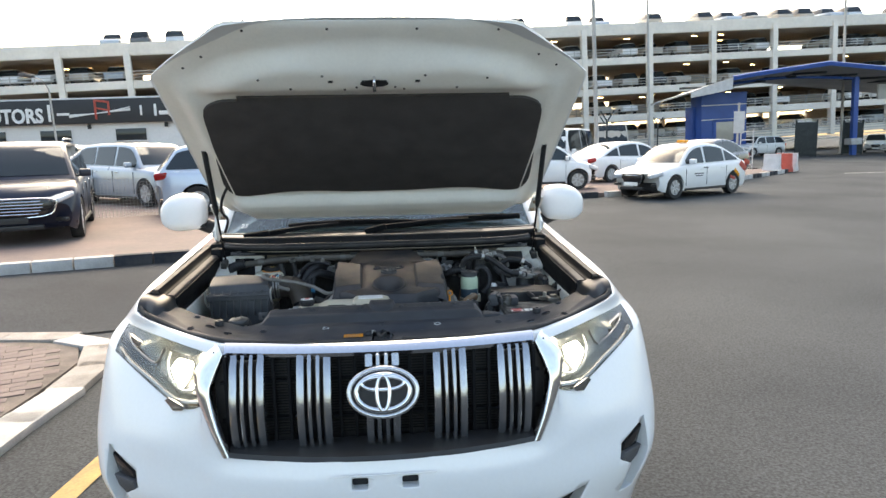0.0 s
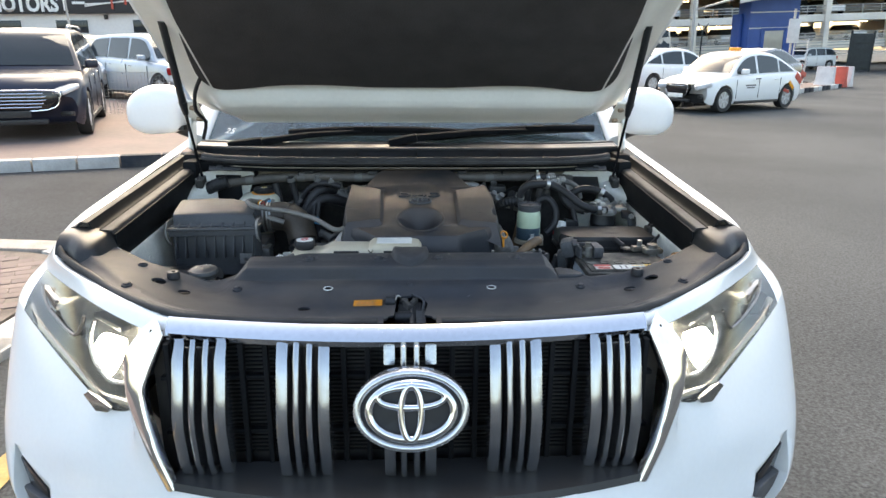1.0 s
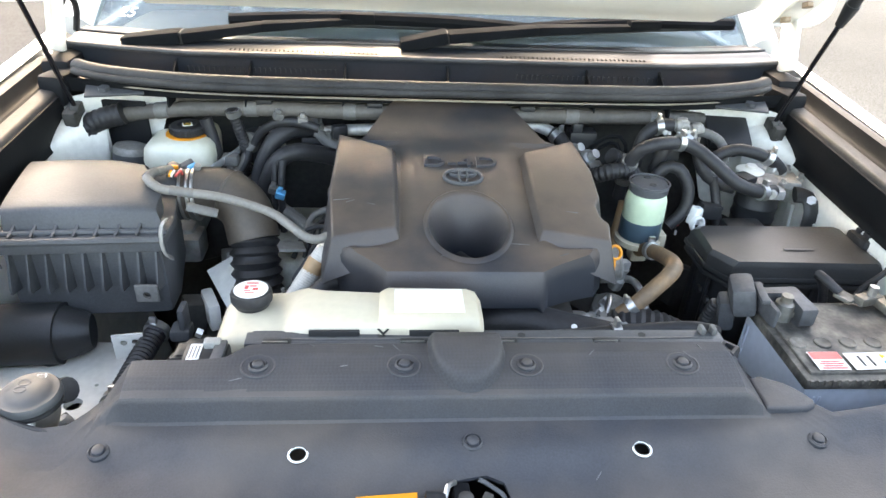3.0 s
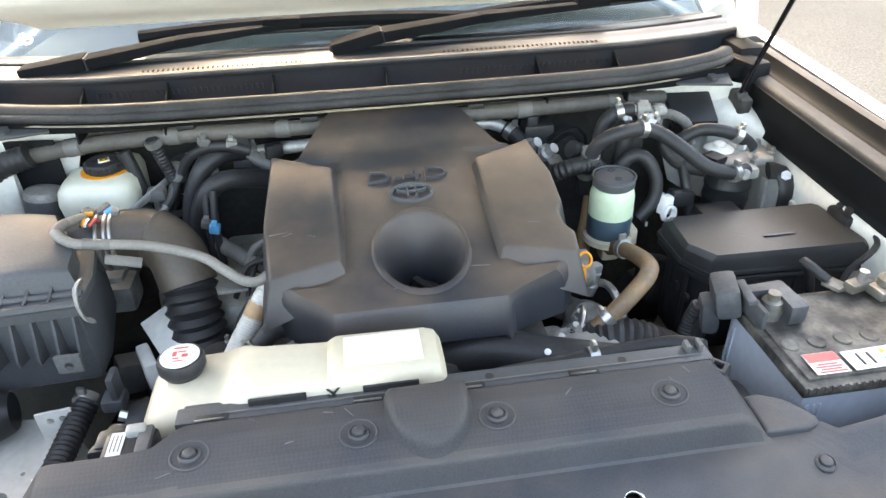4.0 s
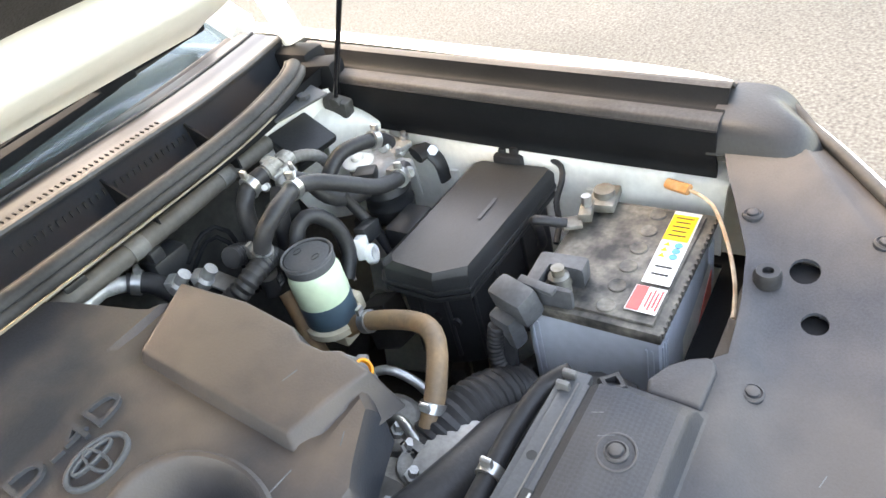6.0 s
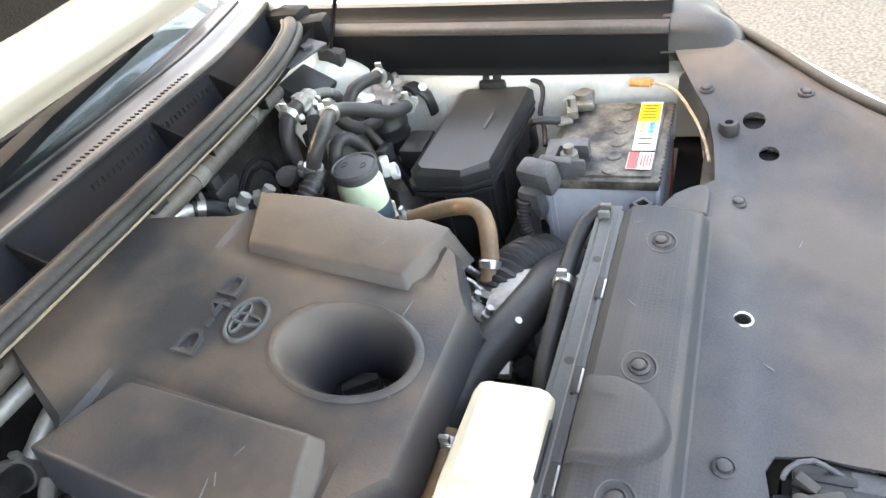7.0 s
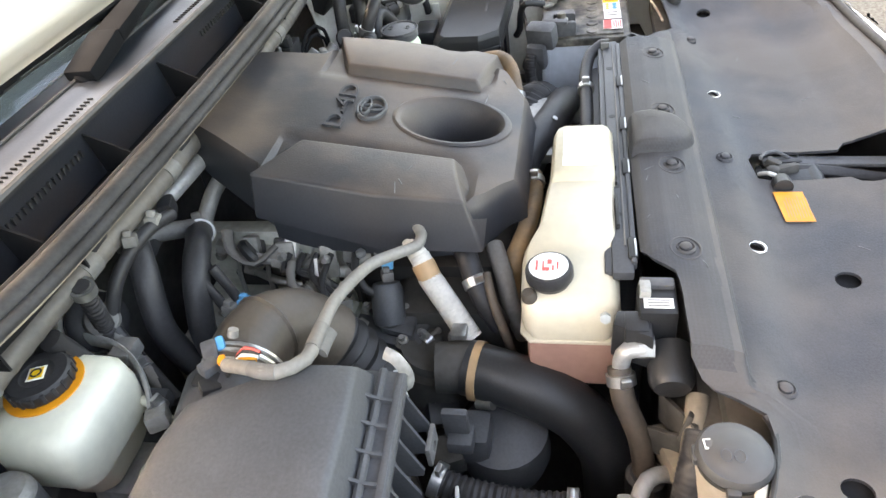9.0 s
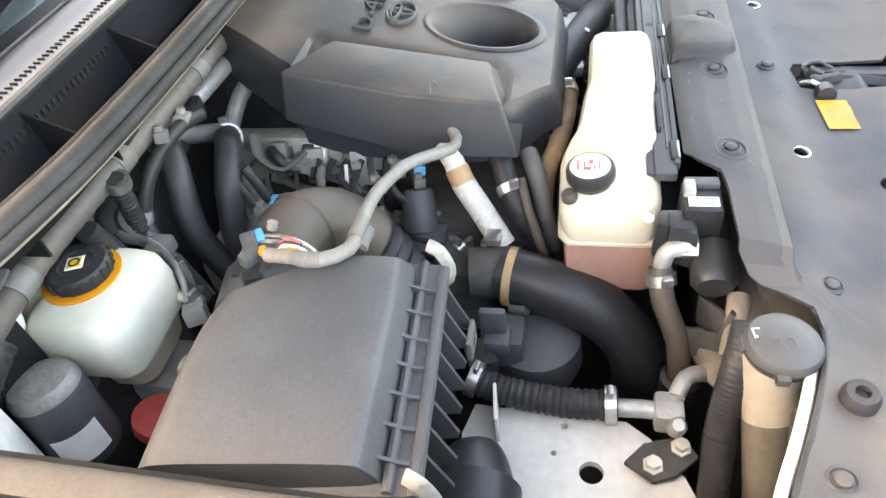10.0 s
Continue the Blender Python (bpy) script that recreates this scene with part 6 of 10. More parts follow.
def hose(name, pts, r, mat, label, clamps=(), ribs=0.0, depth=0.12, seg=14, end=None, category="hose"):
    h = thing(name, label, category, pts[0])
    part("hose_body", tube(pts, r, seg, 0.012, ribs, depth, end=end), mat, h)
    path = curve_points(pts, 0.01)
    for c in clamps:
        i = min(max(int(c * (len(path) - 1)), 0), len(path) - 2)
        part("clamp", band(path[i], path[i + 1], r + 0.0008), M_STEEL, h, "bright steel clamp")
    return h


# ---- battery ----
bat = thing("battery", "grey car battery with a dusty black top and labels", "battery", (0.552, 0.543, 0.86))
part("case", box((0.552, 0.543, 0.955), (0.218, 0.166, 0.20), 0.006), M_BATTERY, bat, "pale grey case")
for x in (0.452, 0.460, 0.468, 0.636, 0.644, 0.652):
    part("case_rib", box((x, 0.4595, 0.95), (0.003, 0.003, 0.18), 0.001), M_BATTERY, bat)
for y in (0.468, 0.475, 0.610, 0.618):
    part("case_rib", box((0.4425, y, 0.95), (0.003, 0.003, 0.18), 0.001), M_BATTERY, bat)
part("lid", merge(box((0.552, 0.543, 1.062), (0.224, 0.172, 0.016), 0.003), box((0.552, 0.543, 1.071), (0.205, 0.15, 0.006), 0.002)), M_BATTOP, bat, "dusty black lid")
for k in range(22):
    part("lid_tooth", box((0.446 + 0.0101 * k, 0.457, 1.066), (0.004, 0.004, 0.008)), M_BATTOP, bat)
for k in range(6):
    part("cell_plug", lathe([(0.0115, 0), (0.0115, 0.0025), (0.010, 0.003), (0.008, 0.002), (0, 0.002)], (0.462 + 0.036 * k, 0.527, 1.0735), (0, 0, 1), 18), M_BATTOP, bat)
yl = part("yellow_label", sheet([[(0.511, 0.470, 1.0765), (0.511, 0.503, 1.0765)], [(0.653, 0.473, 1.0765), (0.653, 0.507, 1.0765)]]), M_LABEL, bat, "white and yellow warning label")
part("yellow_field", sheet([[(0.592, 0.474, 1.0775), (0.592, 0.505, 1.0775)], [(0.645, 0.475, 1.0775), (0.645, 0.506, 1.0775)]]), M_YELLOW, yl)
for k in range(5):
    part("print_bar", box((0.602 + 0.009 * k, 0.49, 1.0779), (0.002, 0.022 - 0.004 * (k % 2), 0.0004)), M_INK, yl)
for k in range(3):
    part("symbol", lathe([(0.005, 0), (0.005, 0.0006), (0, 0.0006)], (0.562 + 0.011 * k, 0.482, 1.077), (0, 0, 1), 12), M_BLUE, yl)
    part("symbol", lathe([(0.005, 0), (0.005, 0.0006), (0, 0.0006)], (0.562 + 0.011 * k, 0.496, 1.077), (0, 0, 1), 3), M_YELLOW, yl)
for k in range(2):
    part("print_bar", box((0.528 + 0.014 * k, 0.487, 1.077), (0.003, 0.02, 0.0004)), M_INK, yl)
rl = part("red_label", sheet([[(0.462, 0.470, 1.0765), (0.462, 0.506, 1.0765)], [(0.505, 0.470, 1.0765), (0.505, 0.506, 1.0765)]]), M_LABEL, bat, "red and white label")
part("red_field", sheet([[(0.463, 0.490, 1.0772), (0.463, 0.505, 1.0772)], [(0.504, 0.490, 1.0772), (0.504, 0.505, 1.0772)]]), M_RED, rl)
for k in range(4):
    part("print_bar", box((0.484, 0.473 + 0.0042 * k, 1.077), (0.034 - 0.008 * (k % 2), 0.0022, 0.0004)), M_RED, rl)
sd = part("side_label", sheet([[(0.52, 0.4585, 0.90), (0.52, 0.4585, 0.985)], [(0.64, 0.4585, 0.90), (0.64, 0.4585, 1.02)]]), M_LABEL, bat, "red and white side label")
part("red_field", prism([(0.54, 0.905), (0.638, 0.905), (0.638, 1.0), (0.60, 0.97)], -0.4580, -0.4570, m=pose(0, 0, 0, 90)), M_RED, sd)
pos = part("positive_terminal", box((0.470, 0.590, 1.090), (0.066, 0.062, 0.030), 0.006, (0, 0, 4)), M_TERM, bat, "grey terminal cover, left open")
bored(pos, [box((0.462, 0.576, 1.10), (0.034, 0.052, 0.05), 0.003)])
part("cover_flap", merge(box((0.424, 0.622, 1.088), (0.034, 0.056, 0.046), 0.009, (0, -14, -18)), box((0.412, 0.632, 1.052), (0.024, 0.038, 0.05), 0.008, (0, -8, -18))), M_TERM, pos, "grey flap folded over the cables")
part("flap_rib", box((0.436, 0.598, 1.108), (0.012, 0.05, 0.008), 0.003, (0, -10, -10)), M_TERM, pos)
part("post", lathe([(0.014, 0), (0.013, 0.03), (0.008, 0.032), (0.008, 0.042), (0, 0.042)], (0.468, 0.586, 1.07), (0, 0, 1), 18), M_CLAMP, pos)
part("clamp_arm", box((0.468, 0.59, 1.085), (0.034, 0.03, 0.010), 0.003), M_CLAMP, pos)
neg = part("negative_terminal", merge(lathe([(0.015, 0), (0.014, 0.032), (0, 0.032)], (0.645, 0.60, 1.07), (0, 0, 1), 18), merge(box((0.645, 0.60, 1.086), (0.05, 0.036, 0.014), 0.004, (0, 0, 8)), merge(box((0.612, 0.612, 1.088), (0.04, 0.018, 0.014), 0.003, (0, 0, 15)), box((0.585, 0.622, 1.084), (0.03, 0.026, 0.006), 0.002, (0, 8, 30))))), M_CLAMP, bat, "corroded terminal clamp")
part("bolt", lathe([(0.007, 0), (0.007, 0.02), (0, 0.02)], (0.614, 0.612, 1.09), (0, 0, 1), 6), M_STEEL, neg)
for k in range(2):
    hose("battery_cable", [(0.415 - 0.012 * k, 0.632 + 0.01 * k, 1.06), (0.405 - 0.012 * k, 0.635 + 0.01 * k, 1.02), (0.395 - 0.012 * k, 0.63, 0.98), (0.375, 0.61, 0.945 - 0.02 * k), (0.34, 0.60, 0.93 - 0.02 * k)], 0.0115, M_RUBBER, "thick black battery cable", ribs=0.006 * k, depth=0.1, category="cable")
hose("battery_cable", [(0.575, 0.625, 1.09), (0.56, 0.66, 1.10), (0.585, 0.675, 1.07), (0.60, 0.68, 1.03), (0.61, 0.69, 1.01)], 0.007, M_RUBBER, "thin black earth cable", category="cable")
rust = tube([(0.675, 0.515, 1.098), (0.66, 0.49, 1.106), (0.63, 0.455, 1.11), (0.58, 0.425, 1.098), (0.53, 0.404, 1.084), (0.485, 0.394, 1.076)], 0.0024, 8, 0.015)
solo("rusty_seam", rust, M_RUST, "rust-stained painted seam beside the battery", "panel seam")
rust_patch = tube([(0.683, 0.528, 1.097), (0.673, 0.512, 1.101), (0.66, 0.492, 1.107)], 0.0075, 8, 0.006, flat=0.6)
solo("rust_patch", rust_patch, M_RUSTY, "orange rust patch on the painted seam", "rust")

# ---- fuse box ----
fuse = thing("fuse_box", "black fuse box with a chamfered lid", "fuse box", (0.55, 0.77, 0.92))
FUSE_RIM = [(0.424, 0.748), (0.447, 0.706), (0.70, 0.698), (0.71, 0.71), (0.71, 0.832), (0.698, 0.846), (0.442, 0.848), (0.424, 0.835)]
FUSE_TOP = [(0.431, 0.747), (0.458, 0.709), (0.686, 0.704), (0.692, 0.712), (0.688, 0.818), (0.68, 0.826), (0.448, 0.826), (0.436, 0.815)]


def fuse_outline(d):
    """The box's plan, drawn in by d."""
    return [(x + math.copysign(d, 0.567 - x), y + math.copysign(d, 0.775 - y)) for x, y in FUSE_RIM]


def fuse_lid():
    bm = prism(FUSE_RIM, 1.054, 1.063, 0.002)
    loops = [[(a[0] + (b[0] - a[0]) * q, a[1] + (b[1] - a[1]) * q, z) for a, b in zip(FUSE_RIM, FUSE_TOP)] for q, z in ((0.3, 1.062), (0.34, 1.080), (0.45, 1.0835), (0.9, 1.0895), (1.0, 1.0915))]
    o = sheet(loops, closed=True)
    bmesh.ops.holes_fill(o, edges=[e for e in o.edges if e.is_boundary])
    return merge(bm, o)


part("lid", fuse_lid(), M_BLACK, fuse, "smooth black lid", sharp=24)
part("lid_groove", prism(fuse_outline(0.007), 1.049, 1.057), M_INK, fuse)
part("case_rim", prism(fuse_outline(0.002), 1.041, 1.050, 0.003), M_BLACK, fuse)
part("case", prism(fuse_outline(0.016), 0.90, 1.044, 0.008, 1.0), M_BLACK, fuse)
part("print_bar", box((0.575, 0.745, 1.0932), (0.05, 0.005, 0.0006)), M_GREYP, fuse)
part("latch", merge(box((0.70, 0.774, 1.092), (0.026, 0.05, 0.024), 0.007), merge(box((0.706, 0.765, 1.106), (0.02, 0.016, 0.016), 0.005), box((0.706, 0.786, 1.104), (0.02, 0.014, 0.014), 0.005))), M_RUBBER, fuse)
for x in (0.46, 0.52, 0.60):
    part("case_rib", box((x, 0.714, 0.98), (0.006, 0.006, 0.12), 0.002), M_BLACK, fuse)
for y in (0.745, 0.79):
    part("case_rib", box((0.438, y, 0.985), (0.006, 0.006, 0.11), 0.002), M_BLACK, fuse)
for y, z in ((0.735, 1.0), (0.768, 1.0)):
    part("case_bolt", lathe([(0.007, 0), (0.007, 0.005), (0, 0.005)], (0.440, y, z), (-1, 0, 0), 10), M_RUBBER, fuse)
part("cable_lug", tube([(0.712, 0.742, 1.094), (0.71, 0.722, 1.098), (0.705, 0.708, 1.098)], 0.008, 10, 0.006, flat=0.5), M_ALU, fuse, "bright cable lug")
part("earth_cable", tube([(0.706, 0.712, 1.099), (0.69, 0.684, 1.098), (0.672, 0.676, 1.085), (0.655, 0.68, 1.06), (0.64, 0.672, 1.035), (0.61, 0.665, 1.02)], 0.0045, 8, 0.01), M_RUBBER, fuse)
part("rear_plug", box((0.55, 0.875, 1.05), (0.07, 0.045, 0.04), 0.005), M_BLACK, fuse)
# ---- power steering reservoir ----
ps = thing("steering_fluid_reservoir", "greenish power steering reservoir with a round black cap", "reservoir", (0.354, 0.868, 1.02))
part("tank", lathe([(0.02, 0.0), (0.033, 0.006), (0.036, 0.02), (0.036, 0.085), (0.033, 0.095), (0.028, 0.10)], (0.354, 0.868, 1.03), (0, 0, 1), 30), M_GREENP, ps)
part("fluid", lathe([(0.0363, 0.012), (0.0366, 0.014), (0.0366, 0.046), (0.0363, 0.048)], (0.354, 0.868, 1.03), (0, 0, 1), 30), M_FLUID, ps, "dark fluid behind the plastic")
part("bracket", merge(lathe([(0.036, 0.0), (0.041, 0.002), (0.041, 0.012), (0.036, 0.014)], (0.354, 0.868, 1.026), (0, 0, 1), 28), merge(box((0.392, 0.862, 1.036), (0.014, 0.03, 0.03), 0.004), box((0.354, 0.858, 1.012), (0.03, 0.03, 0.03), 0.006))), M_NATURAL, ps, "yellowed plastic holder")
part("cap", lathe([(0.030, 0.0), (0.034, 0.004), (0.034, 0.014), (0.03, 0.019), (0.02, 0.0205), (0, 0.0205)], (0.354, 0.868, 1.127), (0, 0, 1), 30), M_GREYP, ps, "dusty black cap")
part("cap_rim", ring(0.034, 0.034, 0.003, 0.003, pose(0.354, 0.868, 1.145)), M_TERM, ps)
for y in (0.852, 0.884):
    part("cap_dimple", ring(0.006, 0.004, 0.0015, 0.001, pose(0.354, y, 1.1478)), M_BLACK, ps)
part("seam", tube([(0.384, 0.850, 1.04), (0.386, 0.852, 1.08), (0.384, 0.852, 1.12)], 0.0015, 6, 0.02), M_GREENP, ps)
ps.location.x += 0.006
ps.location.y += 0.014
hose("reservoir_hose", [(0.358, 0.86, 1.022), (0.362, 0.838, 1.036), (0.366, 0.79, 1.055), (0.362, 0.73, 1.075), (0.348, 0.695, 1.083), (0.325, 0.675, 1.075), (0.29, 0.664, 1.045), (0.267, 0.662, 1.024), (0.245, 0.66, 0.995)], 0.0128, M_BROWNH, "heat-browned rubber hose with clamps", (0.14, 0.86))
# ---- fuel filter and hoses behind it ----
ff = thing("fuel_filter", "fuel filter with an aluminium head and black canister", "fuel filter", (0.612, 0.965, 1.0))
part("canister", lathe([(0.028, 0), (0.037, 0.01), (0.039, 0.02), (0.039, 0.03), (0.0405, 0.032), (0.0405, 0.036), (0.039, 0.038), (0.039, 0.055), (0.0405, 0.057), (0.0405, 0.061), (0.039, 0.063), (0.039, 0.08), (0.036, 0.09)], (0.612, 0.962, 1.01), (0, 0, 1), 28), M_BLACK, ff, "black canister")
part("head", merge(lathe([(0.040, 0), (0.044, 0.004), (0.044, 0.014), (0.034, 0.02), (0.028, 0.024), (0, 0.024)], (0.612, 0.968, 1.098), (0, 0, 1), 26), merge(box((0.662, 0.975, 1.112), (0.05, 0.06, 0.016), 0.005, (0, 0, -12)), merge(box((0.64, 1.005, 1.118), (0.045, 0.035, 0.024), 0.007, (0, 0, 20)), box((0.61, 0.918, 1.112), (0.04, 0.03, 0.02), 0.006)))), M_ALU, ff, "cast aluminium head")
part("primer", lathe([(0.026, 0), (0.026, 0.004), (0.021, 0.007), (0.011, 0.008), (0.010, 0.014), (0.006, 0.016), (0, 0.016)], (0.600, 0.992, 1.120), (0, 0, 1), 24), M_PRIMER, ff, "dusty cream primer button")
for x, y in ((0.682, 0.958), (0.676, 0.995), (0.636, 0.935)):
    part("head_bolt", lathe([(0.008, 0), (0.008, 0.006), (0.005, 0.007), (0.005, 0.014), (0, 0.014)], (x, y, 1.119), (0, 0, 1), 6), M_STEEL, ff)
for p, d in (((0.60, 0.905, 1.122), (-0.4, -0.8, 0.1)), ((0.63, 0.945, 1.142), (-0.8, -0.3, 0.3))):
    part("outlet_pipe", lathe([(0.008, -0.01), (0.008, 0.022), (0.0095, 0.024), (0.0095, 0.028), (0.007, 0.030), (0, 0.03)], p, d, 14), M_ALU, ff)
part("sensor", merge(box((0.572, 0.955, 1.118), (0.03, 0.034, 0.024), 0.004, (0, 0, 25)), box((0.556, 0.948, 1.114), (0.022, 0.022, 0.018), 0.003, (0, 0, 25))), M_BLACK, ff)
part("support", tube([(0.66, 0.925, 1.105), (0.685, 0.922, 1.10), (0.69, 0.905, 1.08), (0.688, 0.898, 1.045)], 0.016, 12, 0.01, flat=0.5), M_BLACK, ff, "black mounting bracket")
part("support_bolt", lathe([(0.009, 0), (0.009, 0.007), (0, 0.007)], (0.688, 0.912, 1.098), (-0.5, -0.6, 0.6), 6), M_STEEL, ff)
hose("vacuum_hose", [(0.338, 0.958, 1.08), (0.338, 0.948, 1.13), (0.342, 0.93, 1.175), (0.36, 0.92, 1.197), (0.40, 0.93, 1.20), (0.432, 0.94, 1.195), (0.458, 0.934, 1.186), (0.49, 0.912, 1.165), (0.525, 0.892, 1.14), (0.571, 0.886, 1.127), (0.60, 0.90, 1.124)], 0.0118, M_RUBBER, "black rubber hose with bright clamps", (0.12, 0.17, 0.22, 0.5, 0.93))
hose("vacuum_hose", [(0.375, 1.0, 1.06), (0.372, 0.995, 1.14), (0.38, 0.995, 1.19), (0.405, 1.0, 1.205), (0.43, 0.998, 1.208)], 0.0125, M_RUBBER, "black rubber hose bending over at its top", (0.9,))
hose("vacuum_hose", [(0.45, 0.99, 1.19), (0.475, 0.975, 1.17), (0.485, 0.955, 1.14), (0.51, 0.945, 1.12), (0.545, 0.935, 1.112)], 0.0115, M_RUBBER, "short black hose behind the filter", (0.1,))
hose("vacuum_hose", [(0.50, 0.96, 1.158), (0.535, 0.958, 1.178), (0.572, 0.945, 1.178), (0.605, 0.938, 1.166), (0.63, 0.944, 1.145)], 0.0112, M_RUBBER, "short black hose to the filter head", (0.75,))
hose("vacuum_hose", [(0.385, 0.935, 1.12), (0.405, 0.935, 1.15), (0.43, 0.93, 1.15), (0.448, 0.915, 1.12), (0.445, 0.905, 1.08), (0.42, 0.90, 1.05)], 0.0112, M_RUBBER, "black hose looping down")
hose("vacuum_hose", [(0.405, 0.985, 1.06), (0.402, 0.972, 1.12), (0.408, 0.965, 1.17), (0.425, 0.972, 1.19)], 0.0125, M_RUBBER, "short upright black rubber hose")
hose("vacuum_hose", [(0.505, 0.945, 1.13), (0.515, 0.925, 1.08), (0.52, 0.905, 1.03), (0.515, 0.885, 0.98)], 0.0085, M_RUBBER, "thin black hose going down")
hose("vacuum_hose", [(0.315, 0.975, 1.155), (0.34, 0.985, 1.14), (0.36, 0.99, 1.11), (0.365, 0.99, 1.06)], 0.016, M_RUBBER, "ribbed black breather hose", (), ribs=0.007, depth=0.12)
hose("vacuum_hose", [(0.345, 0.935, 1.08), (0.335, 0.915, 1.05), (0.325, 0.90, 1.01), (0.32, 0.88, 0.96)], 0.013, M_BROWNH, "browned hose going down behind the reservoir")
vs_ = thing("vacuum_valve", "cluster of aluminium valves with black connectors", "valve", (0.44, 1.0, 1.1))
for x, y, z, a in ((0.44, 1.0, 1.207, -15), (0.455, 0.988, 1.187, 8), (0.475, 1.01, 1.195, -5)):
    part("valve_body", merge(lathe([(0.006, -0.02), (0.009, -0.016), (0.009, -0.004), (0.012, -0.003), (0.012, 0.006), (0.008, 0.008), (0.008, 0.02), (0, 0.022)], (x, y, z), (1, 0.1 + a / 60, 0.1), 14), box((x + 0.01, y + 0.006, z + 0.006), (0.018, 0.016, 0.012), 0.003, (0, 0, a))), M_CAST, vs_)
part("connector", merge(box((0.47, 1.015, 1.175), (0.03, 0.03, 0.03), 0.004, (0, 0, 20)), box((0.42, 0.975, 1.16), (0.04, 0.025, 0.03), 0.004)), M_BLACK, vs_)
for k in range(4):
    part("nipple", lathe([(0.006, 0), (0.007, 0.005), (0.0045, 0.009), (0.0045, 0.018), (0, 0.018)], (0.40 + 0.022 * k, 1.0 - 0.006 * (k % 2), 1.192), (0.5 * (-1) ** k, -0.6, 0.4), 12), M_ALU, vs_)
hose("wire_loom", [(0.47, 1.02, 1.18), (0.50, 1.01, 1.19), (0.53, 0.995, 1.175), (0.54, 0.985, 1.14)], 0.009, M_LOOM, "taped dark wire loom by the valves", (), ribs=0.008, depth=0.08, category="cable")
rb = thing("relay_box", "square black relay box tilted by the bulkhead", "relay box", (0.585, 1.06, 1.12))
part("case", box((0.582, 1.062, 1.165), (0.085, 0.075, 0.016), 0.005, (28, 0, -6)), M_BLACK, rb)
part("foot", box((0.585, 1.085, 1.14), (0.075, 0.05, 0.05), 0.006, (28, 0, -6)), M_BLACK, rb)
rb.location.y += 0.02
cn = thing("wire_connector", "white and black wire connector on a bracket", "connector", (0.45, 0.86, 1.04))
part("clip", merge(box((0.448, 0.865, 1.06), (0.03, 0.016, 0.034), 0.004, (0, 15, 30)), ring(0.012, 0.012, 0.006, 0.01, pose(0.445, 0.853, 1.05, 80, 0, 20))), M_LABEL, cn, "white plastic clip")
part("plug", box((0.475, 0.875, 1.065), (0.045, 0.02, 0.028), 0.004, (0, 12, 10)), M_BLACK, cn)
for k, mt in enumerate((M_RED, M_INK, M_LABEL)):
    part("wire", tube([(0.455, 0.88 + 0.006 * k, 1.065), (0.435, 0.885 + 0.006 * k, 1.06), (0.425, 0.88, 1.03 - 0.01 * k)], 0.0025, 6, 0.01), mt, cn)
cn.location = cn.location + Vector((0.02, 0.035, 0.012))
# charge-air pipe across the front
hose("intake_pipe", [(-0.02, 0.655, 0.97), (0.03, 0.652, 1.005), (0.075, 0.642, 1.024), (0.119, 0.63, 1.03), (0.174, 0.607, 1.03), (0.237, 0.588, 1.026), (0.30, 0.577, 1.012), (0.36, 0.555, 0.97), (0.39, 0.535, 0.90)], 0.029, M_RUBBER, "wide black rubber charge-air pipe", (0.02, 0.09))
solo("paint_dot", lathe([(0.0045, 0), (0.0045, 0.002), (0, 0.002)], (0.171, 0.590, 1.0535), (0, -0.5, 0.8), 12), M_LABEL, "small white paint dot on the charge-air pipe", "paint mark")
ibl = hose("intake_bellows", [(0.24, 0.66, 0.98), (0.29, 0.645, 1.0), (0.34, 0.63, 0.99), (0.385, 0.62, 0.96)], 0.042, M_RUBBER, "ribbed black rubber bellows", ribs=0.009, depth=0.08)
part("clamp", lathe([(0.0425, -0.005), (0.0445, -0.005), (0.0445, 0.005), (0.0425, 0.005)], (0.252, 0.657, 0.986), (0.9, -0.25, 0.35), 30), M_CAST, ibl, "dull steel clamp")
hose("coolant_hose", [(0.334, 0.510, 1.104), (0.314, 0.531, 1.096), (0.263, 0.54, 1.087), (0.212, 0.54, 1.083), (0.147, 0.538, 1.078), (0.089, 0.537, 1.072), (0.055, 0.532, 1.06), (0.045, 0.53, 1.03)], 0.0105, M_RUBBER, "thin black coolant hose along the cover", (0.45,))
solo("radiator_stop", lathe([(0.016, 0), (0.016, 0.018), (0.013, 0.022), (0.008, 0.022), (0.007, 0.01), (0, 0.01)], (0.324, 0.462, 1.10), (0, 0, 1), 4), M_RUBBER, "small square black rubber mount", "rubber mount")

# module, pipes and conduit at the bulkhead behind the cover
bm_ = thing("brake_module", "black module with thin brake pipes at the bulkhead", "module", (0.29, 1.08, 1.1))
part("case", merge(box((0.285, 1.08, 1.135), (0.055, 0.04, 0.06), 0.006), box((0.272, 1.072, 1.172), (0.02, 0.02, 0.02), 0.004)), M_BLACK, bm_)
part("plate", box((0.296, 0.982, 1.125), (0.03, 0.05, 0.004), 0.0015, (18, 10, 12)), M_ALU, bm_, "bare metal plate")
for k in range(2):
    part("brake_pipe", tube([(0.30, 1.06, 1.12 + 0.016 * k), (0.335, 1.05, 1.15 + 0.014 * k), (0.352 + 0.008 * k, 1.03, 1.14 + 0.014 * k), (0.352 + 0.008 * k, 1.02, 1.05)], 0.0035, 8, 0.012), M_PANEL, bm_)
